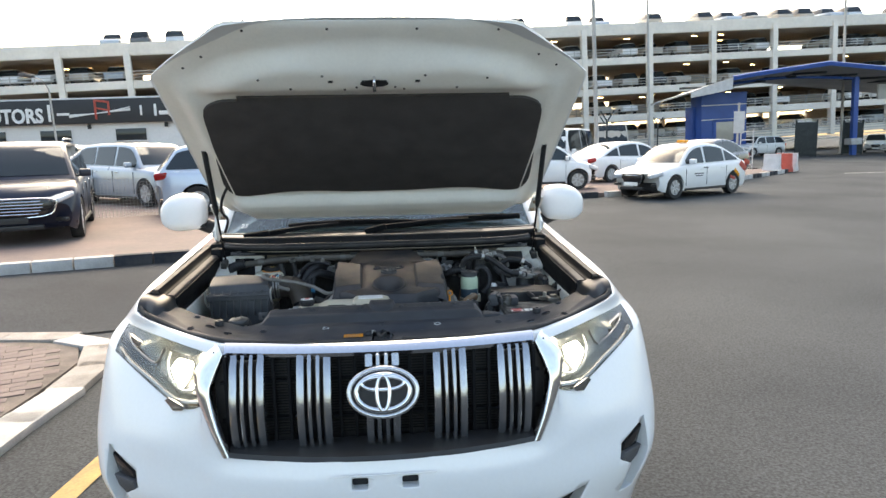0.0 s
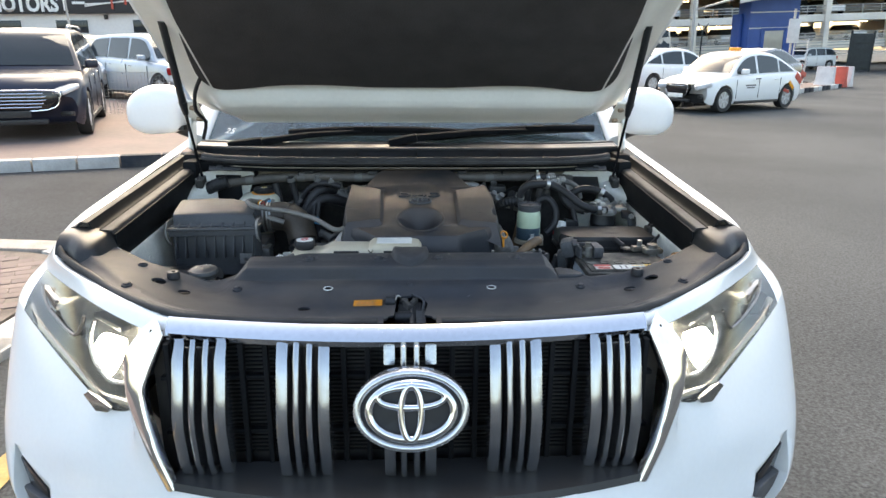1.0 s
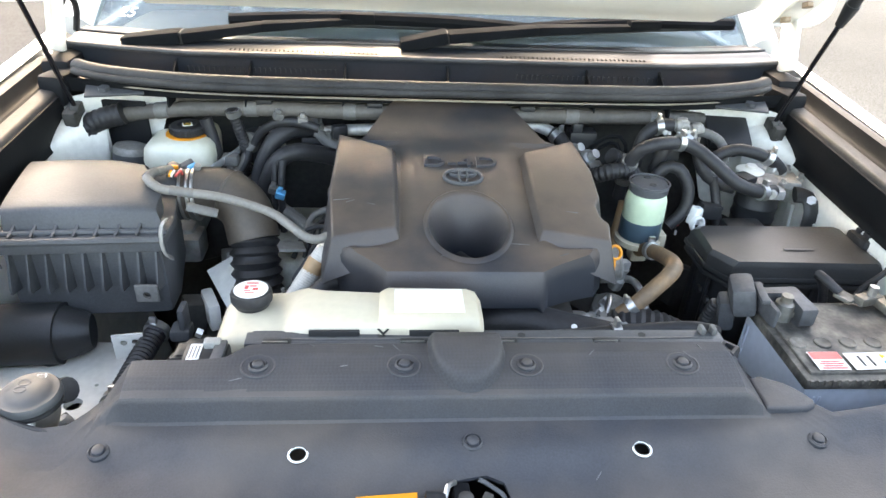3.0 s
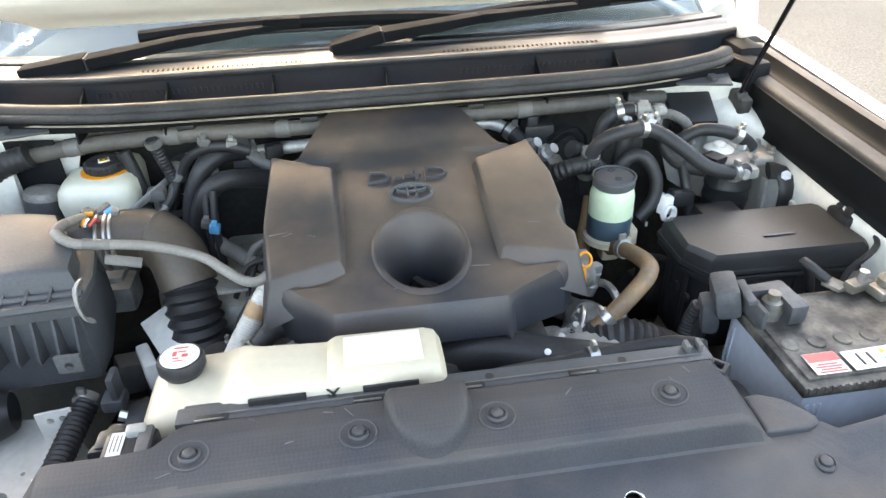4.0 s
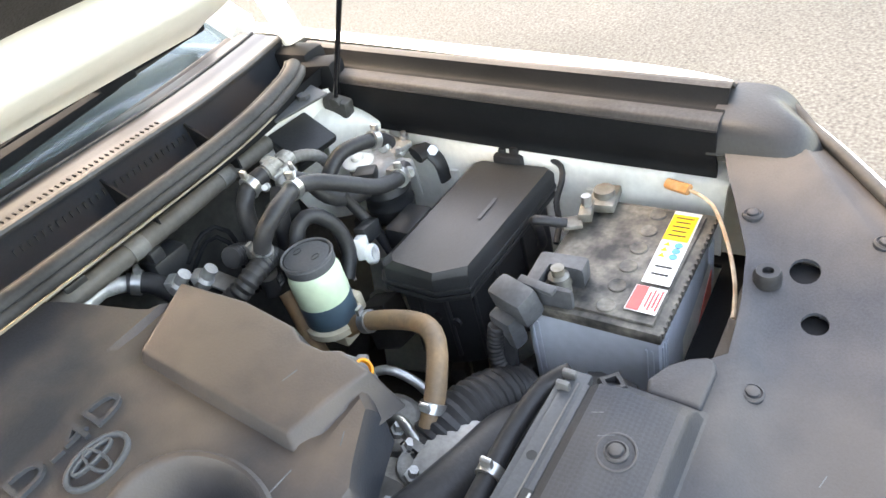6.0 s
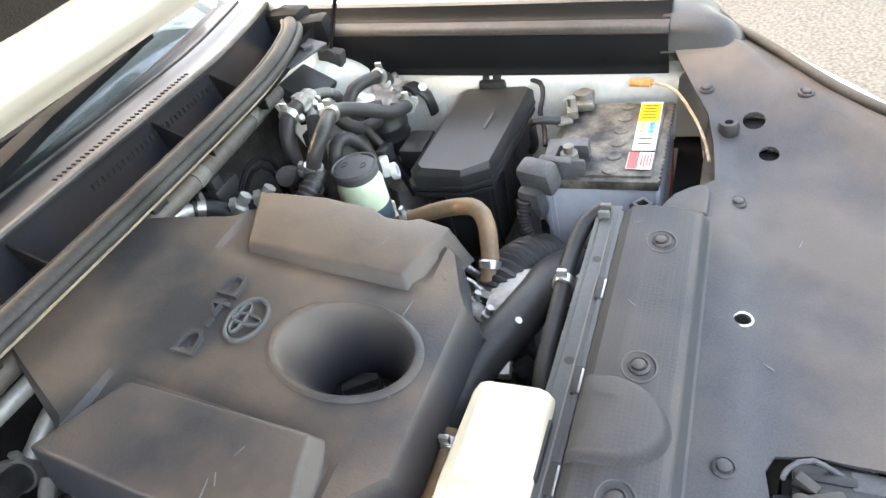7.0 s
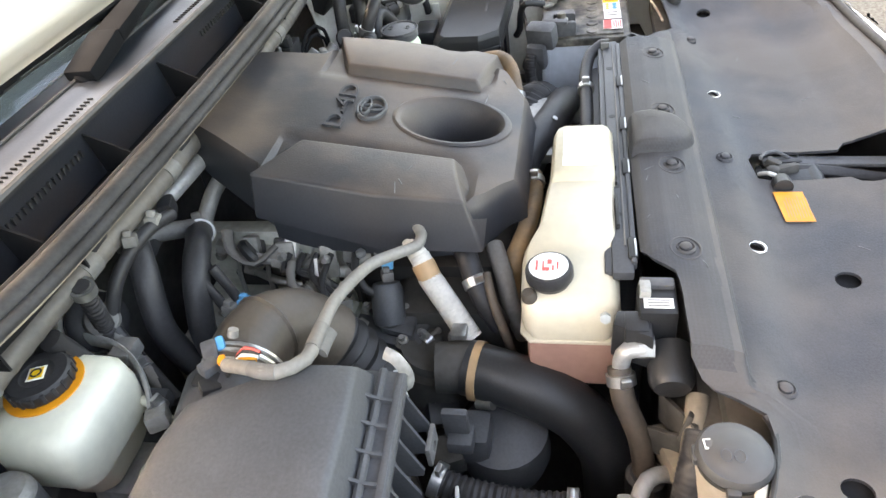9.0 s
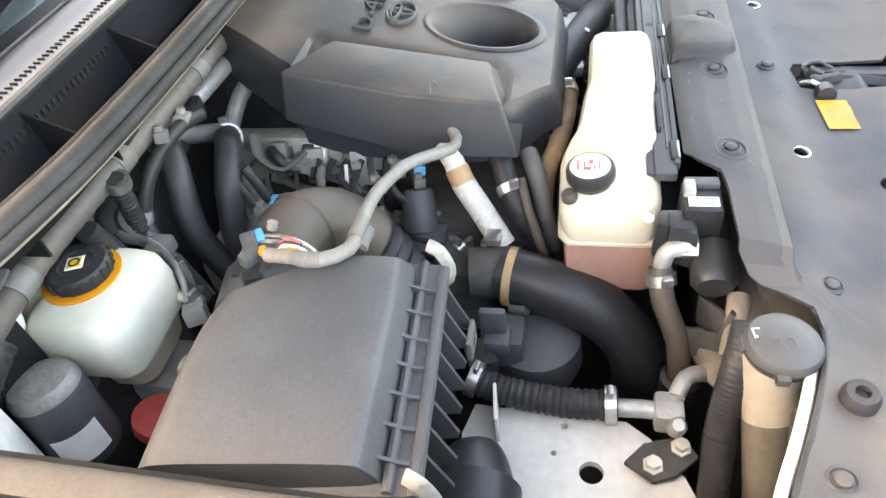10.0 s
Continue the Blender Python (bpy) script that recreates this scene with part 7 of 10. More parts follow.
for x, y, z in ((0.262, 1.03, 1.14), (0.283, 1.0, 1.14)):
    part("fitting", merge(lathe([(0.011, -0.014), (0.013, -0.008), (0.013, 0.0), (0.009, 0.004), (0.009, 0.02), (0, 0.02)], (x, y, z), (0.4, -0.6, 0.7), 14), box((x - 0.004, y + 0.008, z + 0.004), (0.022, 0.012, 0.014), 0.003, (0, 0, 30))), M_ALU, bm_)
hose("wire_conduit", [(0.262, 0.965, 1.11), (0.285, 0.935, 1.135), (0.315, 0.93, 1.145), (0.35, 0.945, 1.135), (0.375, 0.97, 1.10)], 0.0155, M_RUBBER, "corrugated black conduit behind the engine cover", (), ribs=0.008, depth=0.14, category="cable")
hp2 = thing("heater_pipes", "bent aluminium pipe ending in a black hose", "pipe", (0.2, 1.08, 1.15))
part("pipe", tube([(0.16, 1.09, 1.165), (0.20, 1.095, 1.165), (0.228, 1.085, 1.155)], 0.0115, 12, 0.012), M_ALU, hp2)
part("hose_body", tube([(0.226, 1.086, 1.156), (0.245, 1.07, 1.145), (0.255, 1.045, 1.125), (0.255, 1.02, 1.09)], 0.0145, 12, 0.012), M_RUBBER, hp2)
part("clamp", band((0.236, 1.08, 1.151), (0.245, 1.07, 1.145), 0.015), M_STEEL, hp2)


# ---- coolant reservoir ----
tank = thing("coolant_reservoir", "yellowed coolant reservoir, part filled with pink coolant", "reservoir", (-0.15, 0.545, 0.92))


def tank_loop(x, zt, zb, y0=0.504, y1=0.588):
    return [(x, y0 + 0.006, zb), (x, y0, zb + 0.012), (x, y0, zt - 0.014), (x, y0 + 0.006, zt - 0.004), (x, y0 + 0.014, zt), (x, y1 - 0.014, zt), (x, y1 - 0.005, zt - 0.004), (x, y1, zt - 0.014), (x, y1, zb + 0.012), (x, y1 - 0.006, zb)]


tb = sheet([tank_loop(x, zt, zb, y0, y1) for x, zt, zb, y0, y1 in (
    (0.030, 1.108, 1.01, 0.514, 0.572), (0.0285, 1.118, 1.0, 0.508, 0.578), (0.022, 1.127, 0.995, 0.504, 0.583), (0.01, 1.130, 0.99, 0.503, 0.585), (-0.092, 1.131, 0.99, 0.503, 0.586),
    (-0.098, 1.127, 0.99, 0.503, 0.587), (-0.104, 1.120, 0.99, 0.503, 0.590), (-0.18, 1.119, 0.985, 0.503, 0.597), (-0.20, 1.117, 0.98, 0.503, 0.605), (-0.215, 1.108, 1.03, 0.503, 0.613),
    (-0.228, 1.102, 1.04, 0.503, 0.615), (-0.285, 1.101, 1.043, 0.503, 0.613), (-0.30, 1.096, 1.043, 0.505, 0.610), (-0.309, 1.084, 1.043, 0.512, 0.604), (-0.312, 1.072, 1.046, 0.516, 0.598))], closed=True)
bmesh.ops.holes_fill(tb, edges=[e for e in tb.edges if e.is_boundary])
part("upper_shell", tb, M_NATURAL, tank, "yellowed upper shell")
part("lower_shell", merge(box((-0.256, 0.556, 1.002), (0.103, 0.104, 0.088), 0.014), box((-0.10, 0.545, 0.985), (0.22, 0.07, 0.03), 0.008)), M_COOLANT, tank, "pink coolant showing through the lower shell")
part("shell_seam", prism([(-0.314, 0.51), (-0.30, 0.500), (-0.205, 0.499), (-0.205, 0.617), (-0.30, 0.615), (-0.314, 0.604)], 1.042, 1.047, 0.0015), M_NATURAL, tank, "welded flange between the shells")
cap = part("cap", lathe([(0.022, -0.006), (0.025, 0.0), (0.027, 0.003), (0.027, 0.012), (0.0255, 0.016), (0.0225, 0.0165), (0, 0.0165)], (-0.271, 0.580, 1.107), (0, 0.05, 1), 36), M_RUBBER, tank, "ribbed black filler cap")
disc = part("cap_label", lathe([(0.022, 0.0), (0.022, 0.0012), (0, 0.0012)], (-0.271, 0.581, 1.1235), (0, 0.05, 1), 30), M_LABEL, cap, "round white warning disc")
for dx, dy, w, h in ((-0.006, 0.003, 0.005, 0.008), (0.006, -0.001, 0.007, 0.005), (0.0, 0.013, 0.016, 0.0022), (0.0, -0.010, 0.012, 0.002), (0.002, 0.006, 0.009, 0.002), (-0.004, -0.005, 0.008, 0.002)):
    part("print_mark", box((-0.271 + dx, 0.581 + dy, 1.1252), (w, h, 0.0006)), M_RED, disc)
part("vent_stub", lathe([(0.009, 0), (0.009, 0.008), (0.006, 0.012), (0, 0.012)], (-0.294, 0.602, 1.096), (-0.2, 0.1, 1), 16), M_ELBOW, tank)
part("white_panel", box((-0.04, 0.545, 1.1315), (0.088, 0.05, 0.0012)), M_LABEL, tank, "faded white paper label")
for x in (-0.158, -0.035):
    part("mounting_slot", box((x, 0.5025, 1.107), (0.062, 0.004, 0.02), 0.001), M_INK, tank)
part("lettering", letters("Y", 0.024, 0.002, pose(-0.098, 0.5018, 1.110, 90)), M_INK, tank, "black letter Y")
part("bracket", merge(box((-0.33, 0.488, 1.085), (0.03, 0.026, 0.035), 0.005), prism([(-0.355, 0.47), (-0.315, 0.47), (-0.31, 0.51), (-0.335, 0.515)], 1.05, 1.10, 0.005, 0.9)), M_BLACK, tank, "black plastic side bracket")
part("bracket_bolt", lathe([(0.006, 0), (0.006, 0.008), (0, 0.008)], (-0.322, 0.52, 1.098), (-1, 0, 0.5), 6), M_STEEL, tank)
# relay block behind the cover's end
rl2 = thing("relay_block", "black relay block with a white sticker", "relay", (-0.31, 0.455, 1.0))
part("case", box((-0.304, 0.466, 1.083), (0.052, 0.040, 0.06), 0.006), M_BLACK, rl2)
part("lug", box((-0.288, 0.466, 1.115), (0.014, 0.036, 0.008), 0.003), M_TERM, rl2)
part("lug", box((-0.298, 0.479, 1.115), (0.02, 0.012, 0.014), 0.003), M_CAST, rl2)
part("sticker", box((-0.316, 0.466, 1.1138), (0.014, 0.030, 0.001)), M_LABEL, rl2)
for k in range(3):
    part("print_bar", box((-0.320 + 0.004 * k, 0.466, 1.1145), (0.0012, 0.022, 0.0004)), M_LOOM, rl2)
part("motor", lathe([(0.0, -0.028), (0.018, -0.026), (0.0235, -0.018), (0.0235, 0.022), (0.0, 0.024)], (-0.352, 0.453, 1.055), (1, 0, 0.2), 22), M_BLACK, rl2)
for x, y, z, a in ((-0.385, 0.445, 1.005, 25), (-0.40, 0.452, 0.985, 60), (-0.375, 0.43, 1.01, -20), (-0.415, 0.44, 0.975, 10)):
    part("web", box((x, y, z), (0.07, 0.006, 0.034), 0.002, (10, 20, a)), M_DARK, rl2)
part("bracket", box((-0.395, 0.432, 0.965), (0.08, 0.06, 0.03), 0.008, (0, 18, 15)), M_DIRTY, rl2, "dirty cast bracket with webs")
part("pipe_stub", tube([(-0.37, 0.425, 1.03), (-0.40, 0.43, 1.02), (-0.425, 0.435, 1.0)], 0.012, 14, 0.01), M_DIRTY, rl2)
# radiator neck with its hose
nk = thing("radiator_neck_hose", "stained rubber hose on an aluminium radiator neck", "hose", (-0.33, 0.49, 0.9))
part("neck", tube([(-0.345, 0.478, 1.075), (-0.348, 0.497, 1.075), (-0.35, 0.503, 1.06), (-0.35, 0.503, 1.03)], 0.0095, 12, 0.01), M_ALU, nk, "aluminium elbow")
part("hose_body", tube([(-0.35, 0.505, 1.05), (-0.37, 0.50, 1.02), (-0.388, 0.482, 0.975), (-0.402, 0.474, 0.92)], 0.0128, 14, 0.012), M_ELBOW, nk)
part("clamp", band((-0.358, 0.503, 1.04), (-0.366, 0.501, 1.028), 0.0138), M_STEEL, nk)
part("coupling", lathe([(0.02, 0), (0.023, 0.004), (0.023, 0.03), (0.018, 0.034)], (-0.405, 0.473, 0.895), (0.1, 0, 1), 18), M_RUBBER, nk)
part("nut", lathe([(0.013, -0.008), (0.013, 0.008)], (-0.343, 0.478, 1.075), (0, 1, 0), 6), M_STEEL, nk)

# ---- air filter box ----
ab = thing("air_filter_box", "dusty grey plastic air filter box with a ribbed front", "air filter box", (-0.55, 0.8, 0.88))
lidp = smooth_grid([
    [(-0.652, 0.710, 1.116), (-0.60, 0.712, 1.116), (-0.48, 0.718, 1.116), (-0.428, 0.724, 1.112)],
    [(-0.652, 0.714, 1.128), (-0.60, 0.716, 1.128), (-0.48, 0.722, 1.127), (-0.430, 0.728, 1.122)],
    [(-0.654, 0.720, 1.143), (-0.60, 0.722, 1.145), (-0.48, 0.728, 1.143), (-0.436, 0.734, 1.137)],
    [(-0.656, 0.730, 1.152), (-0.60, 0.732, 1.154), (-0.48, 0.738, 1.153), (-0.441, 0.744, 1.147)],
    [(-0.664, 0.790, 1.158), (-0.60, 0.790, 1.160), (-0.48, 0.795, 1.158), (-0.449, 0.797, 1.152)],
    [(-0.674, 0.868, 1.160), (-0.60, 0.872, 1.163), (-0.54, 0.876, 1.161), (-0.495, 0.874, 1.156)],
    [(-0.676, 0.892, 1.148), (-0.60, 0.896, 1.151), (-0.54, 0.898, 1.149), (-0.495, 0.893, 1.142)],
    [(-0.676, 0.902, 1.105), (-0.60, 0.906, 1.105), (-0.54, 0.908, 1.105), (-0.49, 0.903, 1.105)]], 4, 3)
lb = sheet(lidp)
for side in (0, -1):
    a = [r[side] for r in lidp]
    sheet([a, [(p[0], p[1], min(p[2], 1.07)) for p in a]], lb)
lid_ob = part("lid", lb, M_GREYP, ab, "dusty grey lid")
part("rim", merge(prism([(-0.660, 0.684), (-0.422, 0.699), (-0.422, 0.76), (-0.45, 0.89), (-0.68, 0.90)], 1.106, 1.119, 0.003), prism([(-0.658, 0.681), (-0.424, 0.696), (-0.424, 0.704), (-0.658, 0.689)], 1.098, 1.123, 0.003)), M_GREYP, lid_ob)
part("rim_rail", tube([(-0.660, 0.704, 1.121), (-0.54, 0.711, 1.122), (-0.423, 0.718, 1.120)], 0.0045, 8, 0.02), M_GREYP, lid_ob)
part("rim_rail", tube([(-0.660, 0.684, 1.117), (-0.54, 0.6915, 1.117), (-0.423, 0.699, 1.117)], 0.0055, 8, 0.02), M_GREYP, lid_ob)
RIBM = Matrix(((0, 0, 1, 0), (1, 0, 0, 0), (0, 1, 0, 0), (0, 0, 0, 1)))
for k in range(7):
    x = -0.636 + 0.0292 * k
    part("rib", prism([(0.0, 0.0), (0.036, 0.0), (0.036, 0.022), (0.028, 0.016), (0.010, 0.009), (0.0, 0.008)], -0.0016, 0.0016, m=Matrix.Translation((x, 0.690 + 0.06 * (x + 0.64), 1.116)) @ RIBM), M_GREYP, lid_ob)
part("lower_case", prism([(-0.652, 0.693), (-0.430, 0.706), (-0.430, 0.76), (-0.455, 0.885), (-0.672, 0.895)], 0.98, 1.106, 0.01, 1.01), M_GREYP, ab, "dark grey lower case")
for k in range(9):
    x = -0.640 + 0.0255 * k
    part("rib", prism([(0.012, -0.02), (-0.024, -0.012), (-0.026, -0.004), (-0.010, 0.040), (-0.008, 0.048), (0.012, 0.048)], -0.0016, 0.0016, m=Matrix.Translation((x, 0.692 + 0.06 * (x + 0.64), 1.052)) @ RIBM), M_GREYP, ab)
for x, y in ((-0.655, 0.688), (-0.419, 0.714)):
    part("spring_clip", tube([(x, y, 1.142), (x - 0.004, y - 0.012, 1.138), (x - 0.005, y - 0.02, 1.115), (x - 0.003, y - 0.016, 1.092), (x, y - 0.004, 1.08)], 0.0065, 8, 0.008, flat=0.35), M_CAST, ab, "grey steel spring clip")
tab = part("mount_tab", merge(box((-0.452, 0.676, 1.038), (0.034, 0.006, 0.03), 0.004), box((-0.452, 0.686, 1.05), (0.034, 0.02, 0.005), 0.002)), M_LOOM, ab, "grey mounting tab with a hole")
bored(tab, [lathe([(0.006, -0.1), (0.006, 0.1)], (-0.452, 0.676, 1.036), (0, 1, 0), 14)])
part("outlet", lathe([(0.040, -0.03), (0.045, -0.025), (0.045, 0.02), (0.042, 0.025)], (-0.462, 0.882, 1.10), (0.95, 0.1, 0.1), 26), M_GREYP, ab)
snork = thing("intake_snorkel", "fat black intake snorkel with a ribbed end", "air duct", (-0.62, 0.65, 1.0))
part("duct", tube([(-0.715, 0.678, 0.972), (-0.66, 0.680, 0.973), (-0.58, 0.683, 0.974)], 0.047, 26, 0.02), M_BLACK, snork)
part("nozzle", tube([(-0.585, 0.683, 0.974), (-0.565, 0.684, 0.974), (-0.55, 0.686, 0.974), (-0.54, 0.688, 0.974)], 0.043, 26, 0.01, end=0.026), M_BLACK, snork, "tapered black end")
for x in (-0.735, -0.712, -0.69):
    part("collar", lathe([(0.047, -0.008), (0.052, -0.006), (0.052, 0.006), (0.047, 0.008)], (x, 0.677, 0.972), (1, 0.03, 0), 28), M_RUBBER, snork)
hose("drain_bellows", [(-0.60, 0.672, 0.94), (-0.60, 0.667, 0.90), (-0.60, 0.66, 0.84)], 0.022, M_RUBBER, "small ribbed black drain boot", ribs=0.011, depth=0.2)
ab.location.y += 0.02
# intake elbow, bellows and clamp
elb = thing("intake_elbow", "brownish dusty rubber intake elbow with bellows", "air duct", (-0.4, 0.87, 1.0))
part("elbow", tube([(-0.44, 0.880, 1.105), (-0.40, 0.883, 1.108), (-0.362, 0.877, 1.104), (-0.333, 0.855, 1.085), (-0.319, 0.828, 1.045)], 0.043, 24, 0.012), M_ELBOW, elb)
part("bellows", tube([(-0.320, 0.832, 1.05), (-0.316, 0.808, 1.005), (-0.313, 0.795, 0.95), (-0.312, 0.79, 0.88)], 0.043, 22, 0.006, ribs=0.017, rib_depth=0.16), M_RUBBER, elb)
for d in (0.0, 0.012, 0.02):
    part("clamp_ring", lathe([(0.0435, -0.0028), (0.0455, -0.0015), (0.0455, 0.0015), (0.0435, 0.0028)], (-0.437 + d, 0.880, 1.1055), (1, 0.05, 0.05), 28), M_STEEL, elb)
part("seam", lathe([(0.043, -0.003), (0.046, 0), (0.043, 0.003)], (-0.362, 0.877, 1.104), (0.9, -0.35, -0.2), 26), M_ELBOW, elb)
elb.location.y += 0.015
# pale pipes and brackets, freely added to brighten the dark engine side
for i, (p, q, r, mt) in enumerate((
        ((-0.165, 1.045, 1.06), (-0.185, 0.955, 1.052), 0.0075, M_CAST),
        ((-0.170, 0.93, 1.035), (-0.172, 0.86, 1.02), 0.0085, M_ALU),
        ((-0.162, 1.02, 1.015), (-0.168, 0.92, 0.985), 0.006, M_STEEL))):
    fp = thing("fuel_pipe", "pale metal pipe added along the engine's side", "pipe", p)
    m_ = tuple((a + b) / 2 + (-0.012 if k == 0 else 0.006) for k, (a, b) in enumerate(zip(p, q)))
    part("pipe", tube([p, m_, q], r, 12, 0.01), mt, fp)
    for e in (p, q):
        part("union_nut", lathe([(r * 1.7, -0.008), (r * 1.7, 0.008)], e, tuple(b - a for a, b in zip(p, q)), 6), M_CAST, fp)
for i, (x, y, z, w) in enumerate(((-0.172, 1.0, 1.055, 0.024), (-0.178, 0.948, 1.05, 0.026), (-0.18, 0.885, 1.048, 0.022), (-0.175, 0.835, 1.055, 0.02))):
    bkt = thing("engine_bracket", "pale pressed bracket added on the engine's side", "bracket", (x, y, z))
    part("plate", box((x, y, z), (0.012, w, 0.05), 0.004, (0, 18, 6 * i)), M_CAST, bkt)
    part("bolt", lathe([(0.007, 0), (0.007, 0.006), (0.004, 0.009), (0, 0.009)], (x - 0.008, y, z + 0.01), (-1, 0, 0.4), 6), M_STEEL, bkt)
# air flow sensor and its plug
ms = thing("air_flow_sensor", "grey air flow sensor with taped wires and a blue plug", "sensor", (-0.46, 0.9, 1.1))
part("body", merge(box((-0.455, 0.907, 1.128), (0.032, 0.028, 0.036), 0.005), merge(box((-0.438, 0.915, 1.115), (0.026, 0.022, 0.026), 0.004, (15, 20, 30)), box((-0.470, 0.90, 1.14), (0.018, 0.02, 0.014), 0.003, (20, 0, 40)))), M_BLACK, ms)
part("blue_plug", box((-0.422, 0.906, 1.150), (0.016, 0.009, 0.011), 0.003, (0, -20, 30)), M_BLUE, ms, "bright blue connector lock")
part("plug_pin", lathe([(0.006, 0), (0.0055, 0.008), (0, 0.008)], (-0.412, 0.896, 1.152), (0.4, -0.3, 1), 10), M_CAST, ms)
part("plug_body", merge(box((-0.434, 0.912, 1.146), (0.03, 0.016, 0.018), 0.003, (0, -20, 30)), box((-0.452, 0.905, 1.15), (0.016, 0.02, 0.012), 0.003, (10, 0, 60))), M_TERM, ms, "grey connector body")
part("orange_lock", box((-0.447, 0.892, 1.156), (0.012, 0.007, 0.006), 0.002, (0, 10, 20)), M_ORANGE, ms)
for k in range(5):
    part("wire", tube([(-0.458 + 0.006 * k, 0.885, 1.145), (-0.452 + 0.005 * k, 0.872, 1.158), (-0.448 + 0.003 * k, 0.855, 1.156)], 0.0022, 6, 0.01), (M_INK, M_AMBER, M_LABEL, M_INK, M_RED)[k], ms)
wcd = hose("wire_conduit", [(-0.452, 0.885, 1.155), (-0.464, 0.85, 1.166), (-0.468, 0.822, 1.168), (-0.445, 0.803, 1.160), (-0.407, 0.804, 1.153), (-0.36, 0.805, 1.146), (-0.321, 0.80, 1.138), (-0.275, 0.786, 1.128), (-0.246, 0.764, 1.119), (-0.217, 0.746, 1.107), (-0.196, 0.743, 1.107), (-0.180, 0.754, 1.112), (-0.167, 0.767, 1.115), (-0.14, 0.785, 1.11)], 0.0072, M_CONDUIT, "faded grey wire conduit over the intake elbow", (), category="cable")
part("tape_wrap", tube([(-0.464, 0.85, 1.166), (-0.468, 0.836, 1.1675), (-0.468, 0.822, 1.168)], 0.0078, 12, 0.008), M_LOOM, wcd)
part("tape_wrap", tube([(-0.43, 0.8025, 1.1575), (-0.415, 0.8035, 1.1545), (-0.395, 0.8045, 1.151)], 0.0079, 12, 0.008), M_LOOM, wcd)
part("strap", tube([(-0.41, 0.806, 1.128), (-0.39, 0.81, 1.12), (-0.365, 0.812, 1.112)], 0.0075, 10, 0.012, flat=0.4), M_LOOM, wcd, "flat grey carrier strip")
# white sleeved pipe
wp = thing("sleeved_pipe", "white heat-sleeved pipe with a band of tan tape", "pipe", (-0.2, 0.72, 1.0))
pth = [(-0.150, 0.80, 1.075), (-0.166, 0.783, 1.088), (-0.182, 0.766, 1.088), (-0.199, 0.750, 1.072), (-0.216, 0.735, 1.046), (-0.238, 0.710, 1.018), (-0.261, 0.684, 0.986)]
part("sleeve", tube(pth, 0.0142, 18, 0.008, ribs=0.004, rib_depth=0.06), M_SLEEVE, wp)
part("tape", tube([(-0.203, 0.7465, 1.0655), (-0.2085, 0.742, 1.058), (-0.214, 0.737, 1.049)], 0.0156, 18, 0.005), M_TAPE, wp, "tan tape")
sleeve2 = tube([(-0.213, 0.738, 1.051)] + pth[4:], 0.0162, 18, 0.008, ribs=0.004, rib_depth=0.04)
part("sleeve", sleeve2, M_SLEEVE, wp)
hose("coolant_hose", [(-0.165, 0.70, 1.055), (-0.182, 0.692, 1.06), (-0.20, 0.684, 1.045), (-0.225, 0.668, 1.02), (-0.23, 0.65, 0.98)], 0.0145, M_RUBBER, "dusty grey coolant hose", (0.5,))
hose("coolant_hose", [(-0.15, 0.66, 1.05), (-0.19, 0.645, 1.035), (-0.21, 0.635, 0.99), (-0.20, 0.625, 0.93)], 0.012, M_LOOM, "brownish grey coolant pipe", ())
hose("coolant_hose", [(0.0, 0.615, 1.06), (-0.05, 0.612, 1.05), (-0.11, 0.620, 1.045), (-0.16, 0.635, 1.03), (-0.18, 0.64, 0.98)], 0.0125, M_BROWNH, "dusty hose beside the engine cover", (0.1,))
hose("vacuum_pipe", [(-0.205, 0.665, 1.05), (-0.235, 0.655, 1.03), (-0.255, 0.64, 0.99), (-0.262, 0.625, 0.93)], 0.006, M_ELBOW, "thin brown vacuum hose", (), category="hose")
# heater hoses
hose("heater_hose", [(-0.226, 1.116, 1.135), (-0.25, 1.103, 1.145), (-0.278, 1.08, 1.153), (-0.306, 1.06, 1.143), (-0.328, 1.052, 1.108), (-0.341, 1.045, 1.07), (-0.345, 1.025, 1.02), (-0.35, 0.99, 0.96)], 0.0165, M_RUBBER, "thick black heater hose", (0.04,))
hose("heater_hose", [(-0.165, 1.07, 1.088), (-0.205, 1.048, 1.113), (-0.243, 1.022, 1.131), (-0.272, 1.009, 1.136), (-0.298, 1.004, 1.12), (-0.317, 1.004, 1.085), (-0.326, 1.006, 1.05), (-0.332, 0.998, 0.98)], 0.0165, M_RUBBER, "thick black heater hose", (0.05,))
hp = thing("heater_pipes", "bent aluminium heater pipes at the bulkhead", "pipe", (-0.2, 1.09, 1.1))
part("pipe", tube([(-0.06, 1.075, 1.16), (-0.12, 1.085, 1.155), (-0.17, 1.098, 1.148), (-0.23, 1.114, 1.137)], 0.0115, 14, 0.012), M_ALU, hp)
part("pipe", tube([(-0.07, 1.055, 1.13), (-0.11, 1.065, 1.118), (-0.14, 1.07, 1.10), (-0.17, 1.068, 1.09)], 0.0115, 14, 0.012), M_ALU, hp)
part("joint_pipe", merge(tube([(-0.245, 1.106, 1.145), (-0.20, 1.088, 1.118), (-0.155, 1.072, 1.09)], 0.0125, 12, 0.01), tube([(-0.206, 1.09, 1.125), (-0.212, 1.088, 1.148)], 0.0045, 8, 0.01)), M_LOOM, hp, "grey joint between the heater hoses")
